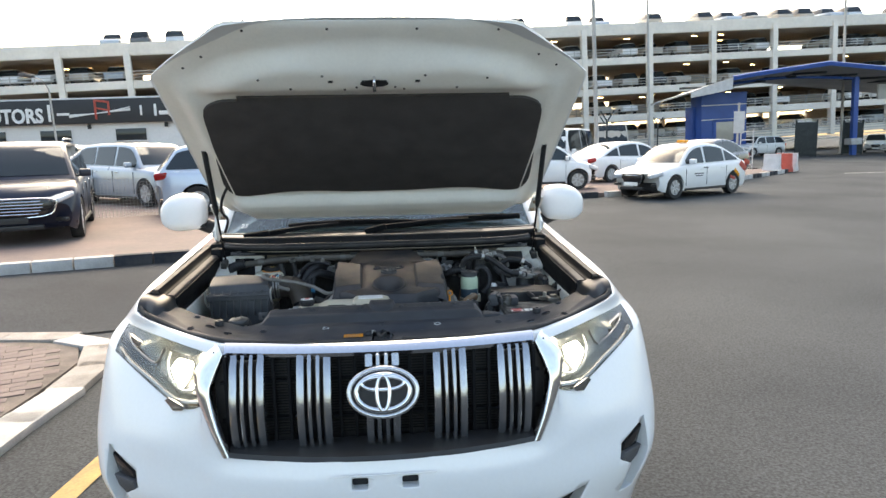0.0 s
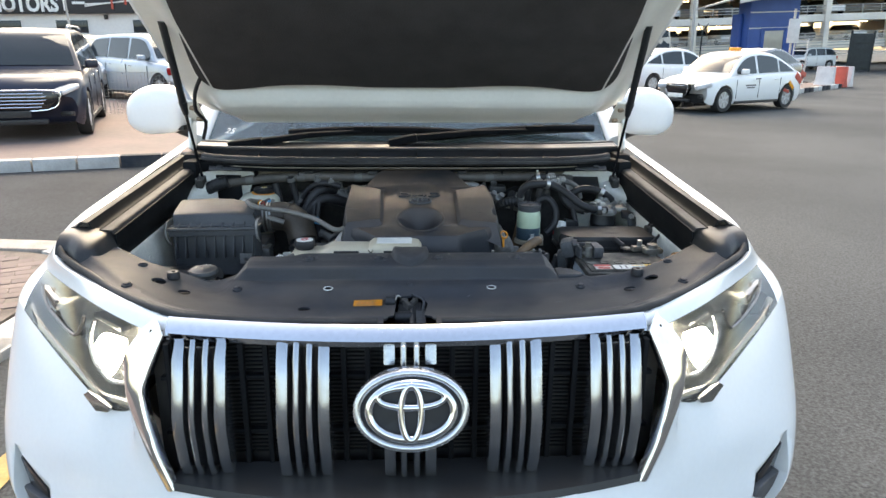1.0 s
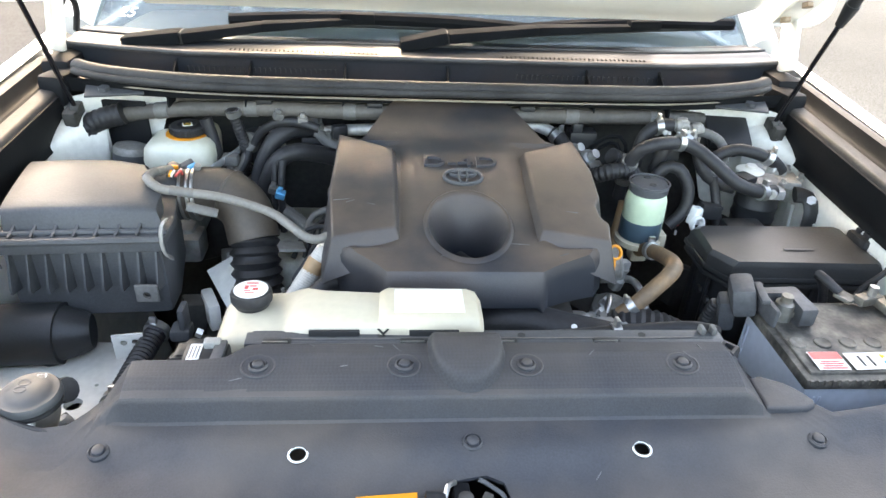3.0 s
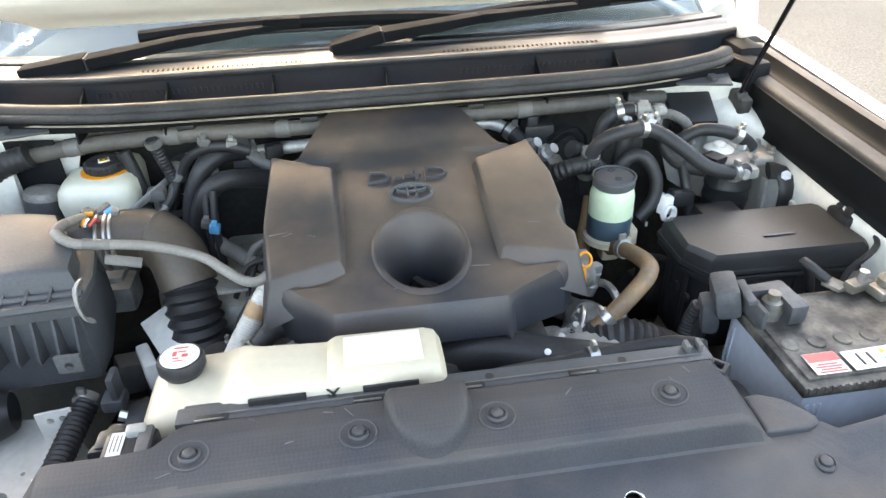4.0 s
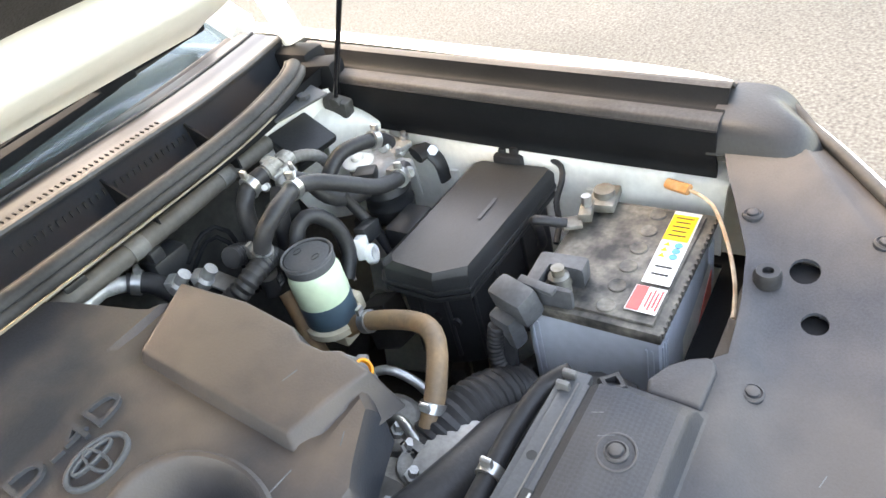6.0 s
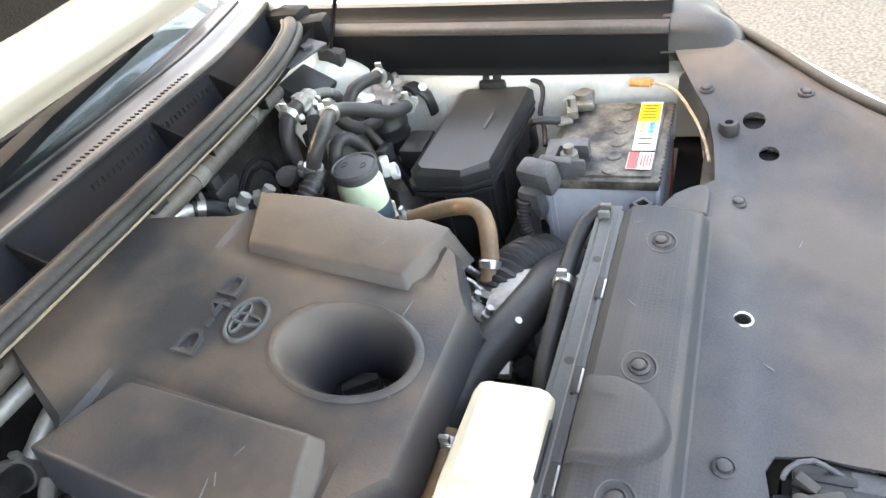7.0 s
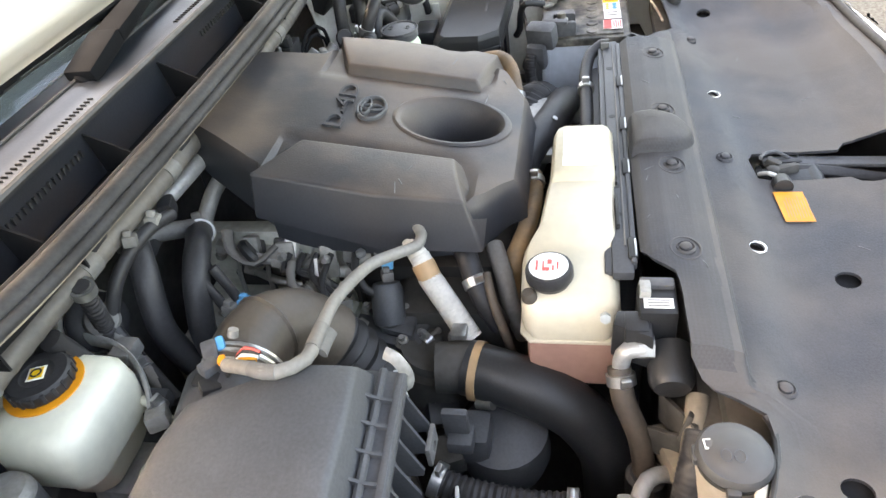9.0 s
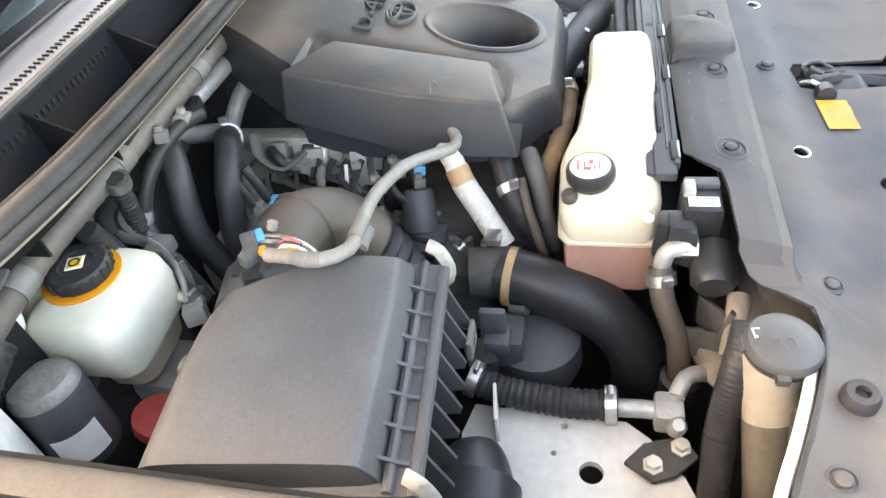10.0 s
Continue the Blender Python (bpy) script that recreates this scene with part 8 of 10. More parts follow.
part("strap", merge(box((-0.19, 1.085, 1.15), (0.03, 0.02, 0.025), 0.005, (0, 0, 20)), box((-0.24, 1.095, 1.125), (0.05, 0.016, 0.02), 0.005, (0, 0, 10))), M_RUBBER, hp)
part("clip", box((-0.368, 1.10, 1.186), (0.012, 0.012, 0.018), 0.003, (0, 20, 0)), M_CAST, hp, "pale plastic clip")
br = thing("bulkhead_bracket", "zinc bracket with a bolt on the bulkhead", "bracket", (-0.27, 1.09, 1.17))
part("plate", merge(box((-0.262, 1.085, 1.185), (0.06, 0.02, 0.004), 0.001), box((-0.262, 1.095, 1.172), (0.06, 0.004, 0.03), 0.001)), M_STEEL, br)
part("bolt", lathe([(0.009, 0), (0.009, 0.006), (0.006, 0.012), (0, 0.012)], (-0.255, 1.082, 1.187), (0, -0.4, 0.9), 6), M_STEEL, br)
# wire harness along the bulkhead
hz = [(-0.70, 1.075, 1.03), (-0.70, 1.075, 1.11), (-0.655, 1.082, 1.165), (-0.52, 1.085, 1.192), (-0.34, 1.066, 1.206), (-0.18, 1.06, 1.206), (0.0, 1.058, 1.207), (0.17, 1.06, 1.206), (0.34, 1.066, 1.205), (0.45, 1.08, 1.202), (0.54, 1.10, 1.192)]
hz = [(x, y + 0.018, z - 0.014) for x, y, z in hz]
wh = hose("wire_harness", hz, 0.0145, M_HARNESS, "thick dusty taped wire harness along the bulkhead", (), ribs=0.02, depth=0.05, category="cable")
hpath = curve_points(hz, 0.012)
for c in (0.2, 0.33, 0.47, 0.6, 0.68, 0.8, 0.93):
    i = int(c * (len(hpath) - 3))
    part("tape_wrap", tube([tuple(hpath[i]), tuple(hpath[i + 1]), tuple(hpath[i + 2])], 0.0156, 14, 0.01), M_LOOM, wh, "dusty grey tape wrap")
for c in (0.36, 0.52, 0.74):
    q = hpath[int(c * (len(hpath) - 3))]
    part("harness_clip", box((q.x, q.y + 0.004, q.z + 0.014), (0.03, 0.026, 0.012), 0.003), M_BLACK, wh, "black plastic clip")
hose("wire_harness", [(-0.385, 1.07, 1.195), (-0.378, 1.08, 1.15), (-0.372, 1.09, 1.10), (-0.385, 1.09, 1.03)], 0.011, M_RUBBER, "corrugated black conduit going down", (0.1, 0.9), ribs=0.007, depth=0.15, category="cable")
hose("wire_harness", [(-0.668, 1.085, 1.0), (-0.676, 1.08, 1.07), (-0.672, 1.078, 1.12), (-0.645, 1.08, 1.158), (-0.59, 1.086, 1.176)], 0.021, M_RUBBER, "taped black harness by the wing", (), ribs=0.011, depth=0.08, category="cable")
# added black sheet, stands in for the dark corner behind the harness
part("bulkhead_liner", box((-0.625, 1.108, 1.09), (0.15, 0.005, 0.21), 0.002, (0, 0, -6)), M_PANEL, bay, "black sheet added to darken the bulkhead corner")
gb = thing("vacuum_tank", "blue-grey plastic tank tucked behind the engine", "tank", (-0.215, 1.03, 1.03))
part("shell", rounded_solid(0.045, 0.04, 0.03), M_BATTERY, gb)
gb.children[0].data.transform(pose(0, 0, 0.03, 0, 0, 12))
part("cap", lathe([(0.022, 0), (0.024, 0.006), (0.02, 0.012), (0, 0.012)], (-0.185, 1.0, 1.06), (0.5, -0.7, 0.4), 20), M_BLACK, gb)
# ---- brake fluid reservoir ----
bk = thing("brake_fluid_reservoir", "milky white brake fluid reservoir with a black cap", "reservoir", (-0.5, 1.05, 1.0))


def rr(x0, x1, y0, y1, z, r=0.014):
    pts = []
    for cx, cy, a0 in ((x1 - r, y1 - r, 0), (x0 + r, y1 - r, 90), (x0 + r, y0 + r, 180), (x1 - r, y0 + r, 270)):
        for k in range(5):
            a = radians(a0 + 22.5 * k)
            pts.append((cx + r * math.cos(a), cy + r * math.sin(a), z))
    return pts


rb_ = [rr(-0.520, -0.445, 1.01, 1.08, 1.015, 0.018), rr(-0.528, -0.438, 1.003, 1.086, 1.026, 0.02), rr(-0.534, -0.432, 0.998, 1.09, 1.058, 0.02), rr(-0.545, -0.426, 0.990, 1.096, 1.064, 0.022), rr(-0.550, -0.422, 0.986, 1.10, 1.105, 0.026), rr(-0.547, -0.424, 0.989, 1.097, 1.126, 0.026), rr(-0.539, -0.431, 0.997, 1.09, 1.136, 0.026), rr(-0.527, -0.442, 1.008, 1.08, 1.140, 0.024)]
bmk = sheet(rb_, closed=True)
bmesh.ops.holes_fill(bmk, edges=[e for e in bmk.edges if e.is_boundary])
part("tank", bmk, M_MILK, bk)
rear = sheet([rr(-0.512 + d, -0.432 - d, 1.07 + d, 1.145 - d, z + 0.005, 0.02) for z, d in ((1.045, 0.014), (1.055, 0.002), (1.11, 0.0), (1.126, 0.004), (1.134, 0.014))], closed=True)
bmesh.ops.holes_fill(rear, edges=[e for e in rear.edges if e.is_boundary])
part("rear_tank", rear, M_MILK, bk)
part("warning_ring", lathe([(0.040, 0.0), (0.040, 0.0015), (0, 0.0015)], (-0.476, 1.055, 1.1405), (0, 0, 1), 36), M_ORANGE, bk, "orange warning ring round the filler")
bc = part("cap", lathe([(0.031, 0.0), (0.033, 0.003), (0.033, 0.013), (0.030, 0.0165), (0.018, 0.017), (0.016, 0.0155), (0, 0.0155)], (-0.475, 1.055, 1.1415), (0, 0, 1), 36), M_RUBBER, bk, "ribbed black cap")
part("cap_label", prism([(-0.009, -0.009), (0.009, -0.009), (0.009, 0.009), (-0.009, 0.009)], 0, 0.0008, 0.002, m=pose(-0.475, 1.055, 1.1576, rz=20)), M_LABEL, bc)
part("cap_label", box((-0.475, 1.055, 1.1587), (0.0135, 0.0135, 0.0008), 0, (0, 0, 20)), M_YELLOW, bc)
part("print_mark", ring(0.005, 0.005, 0.002, 0.0006, pose(-0.475, 1.055, 1.1594)), M_INK, bc)
for k in range(18):
    a = 2 * math.pi * k / 18
    part("grip", box((-0.475 + 0.0328 * math.cos(a), 1.055 + 0.0328 * math.sin(a), 1.150), (0.003, 0.0045, 0.012), 0.0008, (0, 0, math.degrees(a))), M_RUBBER, bc)
part("outlet", tube([(-0.50, 0.978, 1.03), (-0.505, 0.955, 1.02), (-0.51, 0.945, 1.0)], 0.011, 12, 0.01), M_MILK, bk)
part("hose_body", tube([(-0.508, 0.95, 1.015), (-0.49, 0.93, 1.0), (-0.465, 0.925, 0.985)], 0.0125, 12, 0.01), M_RUBBER, bk)
part("level_plug", merge(box((-0.425, 1.02, 1.07), (0.03, 0.025, 0.02), 0.004), box((-0.43, 0.985, 1.06), (0.02, 0.03, 0.02), 0.004)), M_GREYP, bk)
for y, z in ((0.988, 1.075), (0.983, 1.05)):
    part("spout", tube([(-0.442, y + 0.01, z), (-0.444, y - 0.006, z), (-0.448, y - 0.018, z - 0.004)], 0.007, 10, 0.008, end=0.0055), M_MILK, bk)
part("spout_clip", band((-0.447, 0.970, 1.072), (-0.449, 0.964, 1.070), 0.0078), M_STEEL, bk)
bk.location.y += 0.029
mc = thing("brake_booster", "black brake booster behind the fluid reservoir", "brake booster", (-0.5, 1.09, 0.95))
part("shell", lathe([(0.04, -0.03), (0.10, -0.025), (0.115, 0.0), (0.10, 0.03)], (-0.50, 1.10, 0.96), (0, 1, 0), 36), M_DARK, mc)
part("master_cylinder", merge(box((-0.485, 1.02, 0.985), (0.07, 0.16, 0.05), 0.012), box((-0.46, 0.95, 0.975), (0.05, 0.06, 0.05), 0.01)), M_ALU, mc, "cast master cylinder")
part("red_plug", lathe([(0.02, -0.01), (0.03, -0.005), (0.03, 0.008), (0.02, 0.012)], (-0.552, 1.02, 1.0), (0.2, -0.3, 1), 20), M_RED, mc, "dull red plug")
acc = thing("pressure_canister", "grey metal canister with a white sticker", "canister", (-0.585, 1.07, 1.0))
part("can", lathe([(0, -0.10), (0.03, -0.098), (0.034, -0.09), (0.034, -0.012), (0.033, -0.008)], (-0.585, 1.080, 1.112), (0.12, 0.1, 1), 30), M_GREYP, acc, "dark grey can")
part("can_top", lathe([(0.0335, -0.010), (0.0335, -0.004), (0.029, 0.003), (0.018, 0.006), (0, 0.007)], (-0.585, 1.080, 1.112), (0.12, 0.1, 1), 30), M_CAST, acc, "bare metal end of the can")
lab_rows = []
for k in range(9):
    a = radians(190 + 9.5 * k)
    lab_rows.append([(-0.585 + 0.12 * d + 0.0352 * math.cos(a), 1.080 + 0.1 * d + 0.0352 * math.sin(a), 1.112 + d) for d in (-0.078, -0.042)])
part("sticker", sheet(lab_rows), M_LABEL, acc, "white paper sticker")
vp = thing("vacuum_actuator", "grey round vacuum actuator with a hose", "valve", (-0.36, 1.08, 1.08))
part("drum", lathe([(0.03, -0.04), (0.040, -0.034), (0.042, -0.008), (0.038, 0.0), (0, 0.0)], (-0.352, 1.125, 1.10), (-0.35, -0.75, 0.5), 26), M_APRON, vp, "cream-painted metal drum")
part("boot", lathe([(0.036, 0.0), (0.036, 0.012), (0.030, 0.017), (0.016, 0.018), (0.012, 0.026), (0, 0.026)], (-0.354, 1.118, 1.103), (-0.35, -0.75, 0.5), 26), M_RUBBER, vp, "black rubber boot")
part("clip", box((-0.395, 1.055, 1.10), (0.03, 0.026, 0.02), 0.004), M_LOOM, vp)
part("strap", tube([(-0.366, 1.152, 1.098), (-0.362, 1.14, 1.108), (-0.372, 1.128, 1.106), (-0.380, 1.12, 1.104), (-0.391, 1.072, 1.105), (-0.412, 1.034, 1.10), (-0.436, 1.012, 1.088), (-0.456, 1.002, 1.078)], 0.009, 10, 0.008, flat=0.35), M_ALU, vp, "bent bare metal strap")
part("strap_block", box((-0.462, 0.992, 1.072), (0.026, 0.024, 0.02), 0.004, (0, 15, 30)), M_CAST, vp)
part("hub", lathe([(0.02, 0.0), (0.02, 0.014), (0.016, 0.018), (0, 0.018)], (-0.362, 1.101, 1.115), (-0.35, -0.75, 0.5), 20), M_LOOM, vp, "grey plastic hub")
part("vent_pipe", tube([(-0.366, 1.09, 1.105), (-0.375, 1.075, 1.09), (-0.392, 1.05, 1.07), (-0.41, 1.02, 1.05)], 0.009, 12, 0.012), M_LOOM, vp)
part("clamp", band((-0.392, 1.05, 1.07), (-0.398, 1.04, 1.064), 0.0097), M_STEEL, vp)
part("hose_body", tube([(-0.36, 1.095, 1.12), (-0.38, 1.06, 1.075), (-0.42, 1.0, 1.045)], 0.008, 10, 0.012), M_RUBBER, vp)
# plugs under the cover's left edge
for i, (p, mt) in enumerate((((-0.150, 1.0, 1.045), M_LOOM), ((-0.165, 0.942, 1.062), M_LABEL), ((-0.158, 0.965, 1.05), M_BLACK), ((-0.165, 0.86, 1.055), M_LOOM), ((-0.17, 0.815, 1.06), M_LOOM))):
    c = thing("injector_plug", ("white" if mt is M_LABEL else "black" if mt is M_BLACK else "grey") + " wire plug on the engine's side", "connector", p)
    part("plug", box(p, (0.02, 0.018, 0.034), 0.004, (12, 25, 8 * i)), mt, c)
    for k in range(2):
        part("wire", tube([(p[0] - 0.008, p[1] + 0.005 * k, p[2] - 0.015), (p[0] - 0.02, p[1] - 0.01, p[2] - 0.04), (p[0] - 0.025, p[1] - 0.02 + 0.01 * k, p[2] - 0.09)], 0.002, 6, 0.02), M_INK, c)
part("wire", tube([(-0.19, 0.9, 1.06), (-0.215, 0.895, 1.03), (-0.225, 0.885, 0.98)], 0.0028, 6, 0.02), M_LABEL, eng)
part("rear_bracket", tube([(-0.165, 1.03, 1.09), (-0.19, 1.02, 1.075), (-0.20, 0.985, 1.06), (-0.175, 0.96, 1.07)], 0.009, 8, 0.012, flat=0.5), M_LOOM, eng)
part("egr_cooler", merge(box((-0.20, 0.80, 0.945), (0.10, 0.11, 0.03), 0.01, (0, 15, 10)), lathe([(0.036, 0), (0.036, 0.01), (0.028, 0.014), (0, 0.014)], (-0.222, 0.755, 0.945), (0, 0, 1), 20)), M_DARK, eng, "dark cast housing")
# big charge-air hose and the resonator below it
bh = thing("charge_air_hose", "wide black woven rubber charge-air hose", "hose", (-0.3, 0.6, 0.8))
part("hose_body", tube([(-0.298, 0.685, 0.975), (-0.305, 0.655, 0.972), (-0.318, 0.60, 0.962), (-0.33, 0.55, 0.935), (-0.338, 0.518, 0.885), (-0.34, 0.508, 0.82), (-0.34, 0.505, 0.72)], 0.0355, 24, 0.015), M_BLACK, bh)
part("clamp", lathe([(0.0358, -0.005), (0.0378, -0.005), (0.0378, 0.005), (0.0358, 0.005)], (-0.3015, 0.672, 0.9735), (0.15, 1, 0.05), 30), M_TAPE, bh, "brassy worm-drive clamp")
part("screw", lathe([(0.007, -0.012), (0.007, 0.012)], (-0.338, 0.66, 0.955), (0.3, 0.8, -0.4), 10), M_STEEL, bh)
part("coupling", lathe([(0.032, -0.03), (0.0335, 0.0), (0.033, 0.02)], (-0.297, 0.695, 0.974), (0.12, -1, -0.05), 24), M_DARK, bh)
part("bracket", box((-0.272, 0.695, 1.012), (0.022, 0.02, 0.01), 0.003), M_STEEL, bh)
rs = thing("resonator", "dark grey plastic intake resonator", "air duct", (-0.38, 0.64, 0.88))
part("chamber", merge(lathe([(0, -0.05), (0.05, -0.046), (0.058, -0.02), (0.055, 0.02), (0.03, 0.035), (0, 0.035)], (-0.35, 0.64, 0.90), (0, 0, 1), 28), box((-0.372, 0.672, 0.935), (0.05, 0.045, 0.05), 0.012)), M_GREYP, rs)
part("stub", tube([(-0.30, 0.632, 0.90), (-0.295, 0.63, 0.94)], 0.017, 14, 0.01), M_RUBBER, rs)
part("mount", merge(box((-0.40, 0.682, 1.0), (0.01, 0.03, 0.05), 0.004), box((-0.405, 0.678, 0.98), (0.03, 0.03, 0.02), 0.005)), M_GREYP, rs)
# refrigerant line, its sleeve and the white shelf
hose("refrigerant_line", [(-0.45, 0.70, 0.965), (-0.458, 0.665, 0.958), (-0.464, 0.60, 0.953), (-0.464, 0.545, 0.955)], 0.0175, M_RUBBER, "refrigerant line in a ribbed black sleeve", (0.03, 0.97), ribs=0.008, depth=0.14)
ac = thing("refrigerant_joint", "aluminium refrigerant pipe and joint block", "pipe joint", (-0.44, 0.49, 0.93))
part("pipe", tube([(-0.44, 0.545, 0.955), (-0.438, 0.51, 0.955), (-0.44, 0.49, 0.955)], 0.010, 12, 0.01), M_ALU, ac)
part("block", merge(box((-0.44, 0.482, 0.955), (0.035, 0.03, 0.03), 0.006), lathe([(0.009, 0), (0.009, 0.02), (0.006, 0.026), (0, 0.026)], (-0.465, 0.478, 0.965), (-0.4, 0, 1), 14)), M_ALU, ac)
part("pipe", tube([(-0.43, 0.475, 0.97), (-0.41, 0.465, 0.975), (-0.395, 0.445, 0.965), (-0.39, 0.42, 0.95)], 0.009, 12, 0.01), M_ALU, ac)
part("bracket", prism([(-0.498, 0.528), (-0.476, 0.508), (-0.464, 0.47), (-0.486, 0.455), (-0.508, 0.478), (-0.517, 0.50)], 0.944, 0.952, 0.002), M_DARK, ac, "dark bracket plate")
for x, y in ((-0.500, 0.500), (-0.478, 0.472)):
    part("bolt", lathe([(0.0105, 0), (0.0105, 0.002), (0.0075, 0.0025), (0.0075, 0.009), (0, 0.009)], (x, y, 0.952), (0, 0, 1), 6), M_OLIVE, ac)
ac.location.x -= 0.028
ac.location.y += 0.012
shelf = part("shelf", prism([(-0.462, 0.70), (-0.47, 0.60), (-0.47, 0.535), (-0.488, 0.511), (-0.53, 0.478), (-0.56, 0.465), (-0.70, 0.465), (-0.70, 0.71), (-0.50, 0.71)], 0.925, 0.935, 0.003), M_APRON, bay, "white-painted shelf with punched holes")
bored(shelf, [lathe([(r, -0.1), (r, 0.1)], (x, y, 0.93), (0, 0, 1), 18) for x, y, r in ((-0.533, 0.571, 0.0125), (-0.482, 0.60, 0.004), (-0.515, 0.61, 0.003), (-0.60, 0.60, 0.02))])
upr = part("shelf_upright", box((-0.485, 0.672, 0.955), (0.045, 0.004, 0.05), 0.0015, (0, 0, 8)), M_APRON, bay)
bored(upr, [lathe([(0.005, -0.1), (0.005, 0.1)], (-0.475 - 0.016 * k, 0.67, 0.965), (0, 1, 0), 12) for k in range(2)])
part("shelf_front", sheet([[(-0.455, 0.545, 0.93), (-0.46, 0.665, 0.93)], [(-0.45, 0.545, 0.80), (-0.45, 0.665, 0.80)]], thick=0.004), M_APRON, bay)
# ---- washer reservoir neck ----
ws = thing("washer_filler", "stained washer filler neck with a grey flip cap", "reservoir", (-0.47, 0.405, 0.95))
part("neck", tube([(-0.467, 0.408, 1.092), (-0.473, 0.41, 1.065), (-0.482, 0.409, 1.042), (-0.492, 0.406, 1.024)], 0.028, 22, 0.012, end=0.0245), M_WASHER, ws)
part("lower_neck", tube([(-0.487, 0.4078, 1.034), (-0.505, 0.404, 1.0), (-0.537, 0.40, 0.94), (-0.56, 0.398, 0.88)], 0.024, 20, 0.015, end=0.018), M_OLDNECK, ws, "dirt-grey lower part of the neck")
wc = part("cap", merge(lathe([(0.030, -0.007), (0.0325, -0.005), (0.0325, 0.0), (0.030, 0.004), (0.024, 0.0045), (0.022, 0.006), (0.008, 0.0085), (0, 0.009)], (-0.467, 0.405, 1.098), (0, -0.05, 1), 34), box((-0.467, 0.434, 1.094), (0.018, 0.012, 0.008), 0.003)), M_CAPGREY, ws, "dusty grey flip cap")
for k in range(2):
    part("symbol", box((-0.462, 0.426 - 0.011 * k, 1.1045), (0.010, 0.009, 0.0008), 0, (0, 0, 8)), M_LABEL, wc)
    part("symbol_ink", box((-0.462, 0.426 - 0.011 * k, 1.1051), (0.007, 0.0065, 0.0005), 0, (0, 0, 8)), M_CAPGREY, wc)
    part("symbol_ring", ring(0.006, 0.0045, 0.001, 0.0006, pose(-0.474, 0.414 - 0.011 * k, 1.1068)), M_GREYP, wc)
part("tab", box((-0.499, 0.410, 1.091), (0.012, 0.012, 0.010), 0.003), M_CAPGREY, wc)
part("seal_rim", lathe([(0.029, -0.004), (0.0315, -0.003), (0.0315, 0.001), (0.029, 0.002)], (-0.467, 0.405, 1.0885), (0, -0.05, 1), 32), M_INK, wc)
part("stain", tube([(-0.496, 0.411, 1.06), (-0.510, 0.409, 1.03), (-0.527, 0.404, 1.0), (-0.556, 0.402, 0.945)], 0.002, 6, 0.01), M_TAPE, ws, "brown run of old fluid")
ws.location.x -= 0.014
ws.location.y += 0.010
wsc = hose("washer_conduit", [(-0.452, 0.437, 1.085), (-0.47, 0.442, 1.075), (-0.488, 0.448, 1.055), (-0.51, 0.454, 1.0), (-0.54, 0.456, 0.95), (-0.56, 0.456, 0.89)], 0.0150, M_RUBBER, "black ribbed conduit beside the filler neck", ribs=0.005, depth=0.04)
part("tape_wrap", tube([(-0.513, 0.4542, 0.995), (-0.519, 0.4547, 0.985), (-0.524, 0.455, 0.977)], 0.0156, 14, 0.006), M_BLACK, wsc)

# cream sheet bracket and dark loom between the filter box and the elbow
part("inner_bracket", merge(box((-0.355, 0.80, 0.985), (0.05, 0.10, 0.004), 0.0015, (20, -22, 25)), box((-0.385, 0.77, 0.955), (0.02, 0.06, 0.05), 0.006, (0, 0, 25))), M_APRON, bay, "cream-painted sheet bracket")
lm = thing("wire_loom", "braided dark loom with loose wires beside the engine", "cable", (-0.25, 0.93, 1.0))
part("braid", tube([(-0.30, 0.985, 1.035), (-0.27, 0.95, 1.035), (-0.235, 0.915, 1.03), (-0.20, 0.89, 1.03)], 0.0135, 12, 0.01, ribs=0.004, rib_depth=0.1), M_LOOM, lm)
for k in range(4):
    part("wire", tube([(-0.26 + 0.02 * k, 0.86, 1.0), (-0.235 + 0.012 * k, 0.88 + 0.01 * k, 1.045), (-0.205, 0.885 + 0.02 * k, 1.05), (-0.18, 0.88 + 0.02 * k, 1.06)], 0.0045, 8, 0.012), M_RUBBER, lm)

# engine side below the cover: pale plate, cast cover with studs, conduits, clips
side = part("side_plate", merge(box((-0.142, 0.965, 0.99), (0.03, 0.25, 0.17), 0.006, (0, 4, 0)), merge(box((-0.160, 1.04, 0.975), (0.012, 0.07, 0.10), 0.005), box((-0.160, 0.905, 0.97), (0.016, 0.03, 0.12), 0.004))), M_OLIVE, eng, "pale olive cast engine side")
bored(side, [lathe([(0.011, -0.05), (0.011, 0.05)], (-0.155, 0.98, 1.03), (1, 0, 0), 16)])
for y, z in ((1.06, 1.04), (0.94, 1.045), (1.05, 0.94)):
    part("side_bolt", lathe([(0.008, 0), (0.008, 0.007), (0.005, 0.010), (0, 0.010)], (-0.158, y, z), (-1, 0, 0), 6), M_CAST, eng)
part("motor_base", merge(prism([(-0.275, 0.752), (-0.225, 0.745), (-0.192, 0.765), (-0.185, 0.825), (-0.2, 0.848), (-0.228, 0.852), (-0.262, 0.81)], 0.965, 0.978, 0.004), prism([(-0.262, 0.762), (-0.215, 0.762), (-0.2, 0.80), (-0.215, 0.835), (-0.25, 0.805)], 0.978, 0.99, 0.004)), M_TERM, eng, "dark grey throttle housing")
part("positioner", lathe([(0, -0.004), (0.012, -0.003), (0.013, 0.004), (0.0205, 0.008), (0.022, 0.016), (0.022, 0.054), (0.018, 0.063), (0, 0.065)], (-0.241, 0.797, 0.980), (0.54, 0.07, 0.82), 26), M_GREYP, eng, "grey plastic positioner motor")
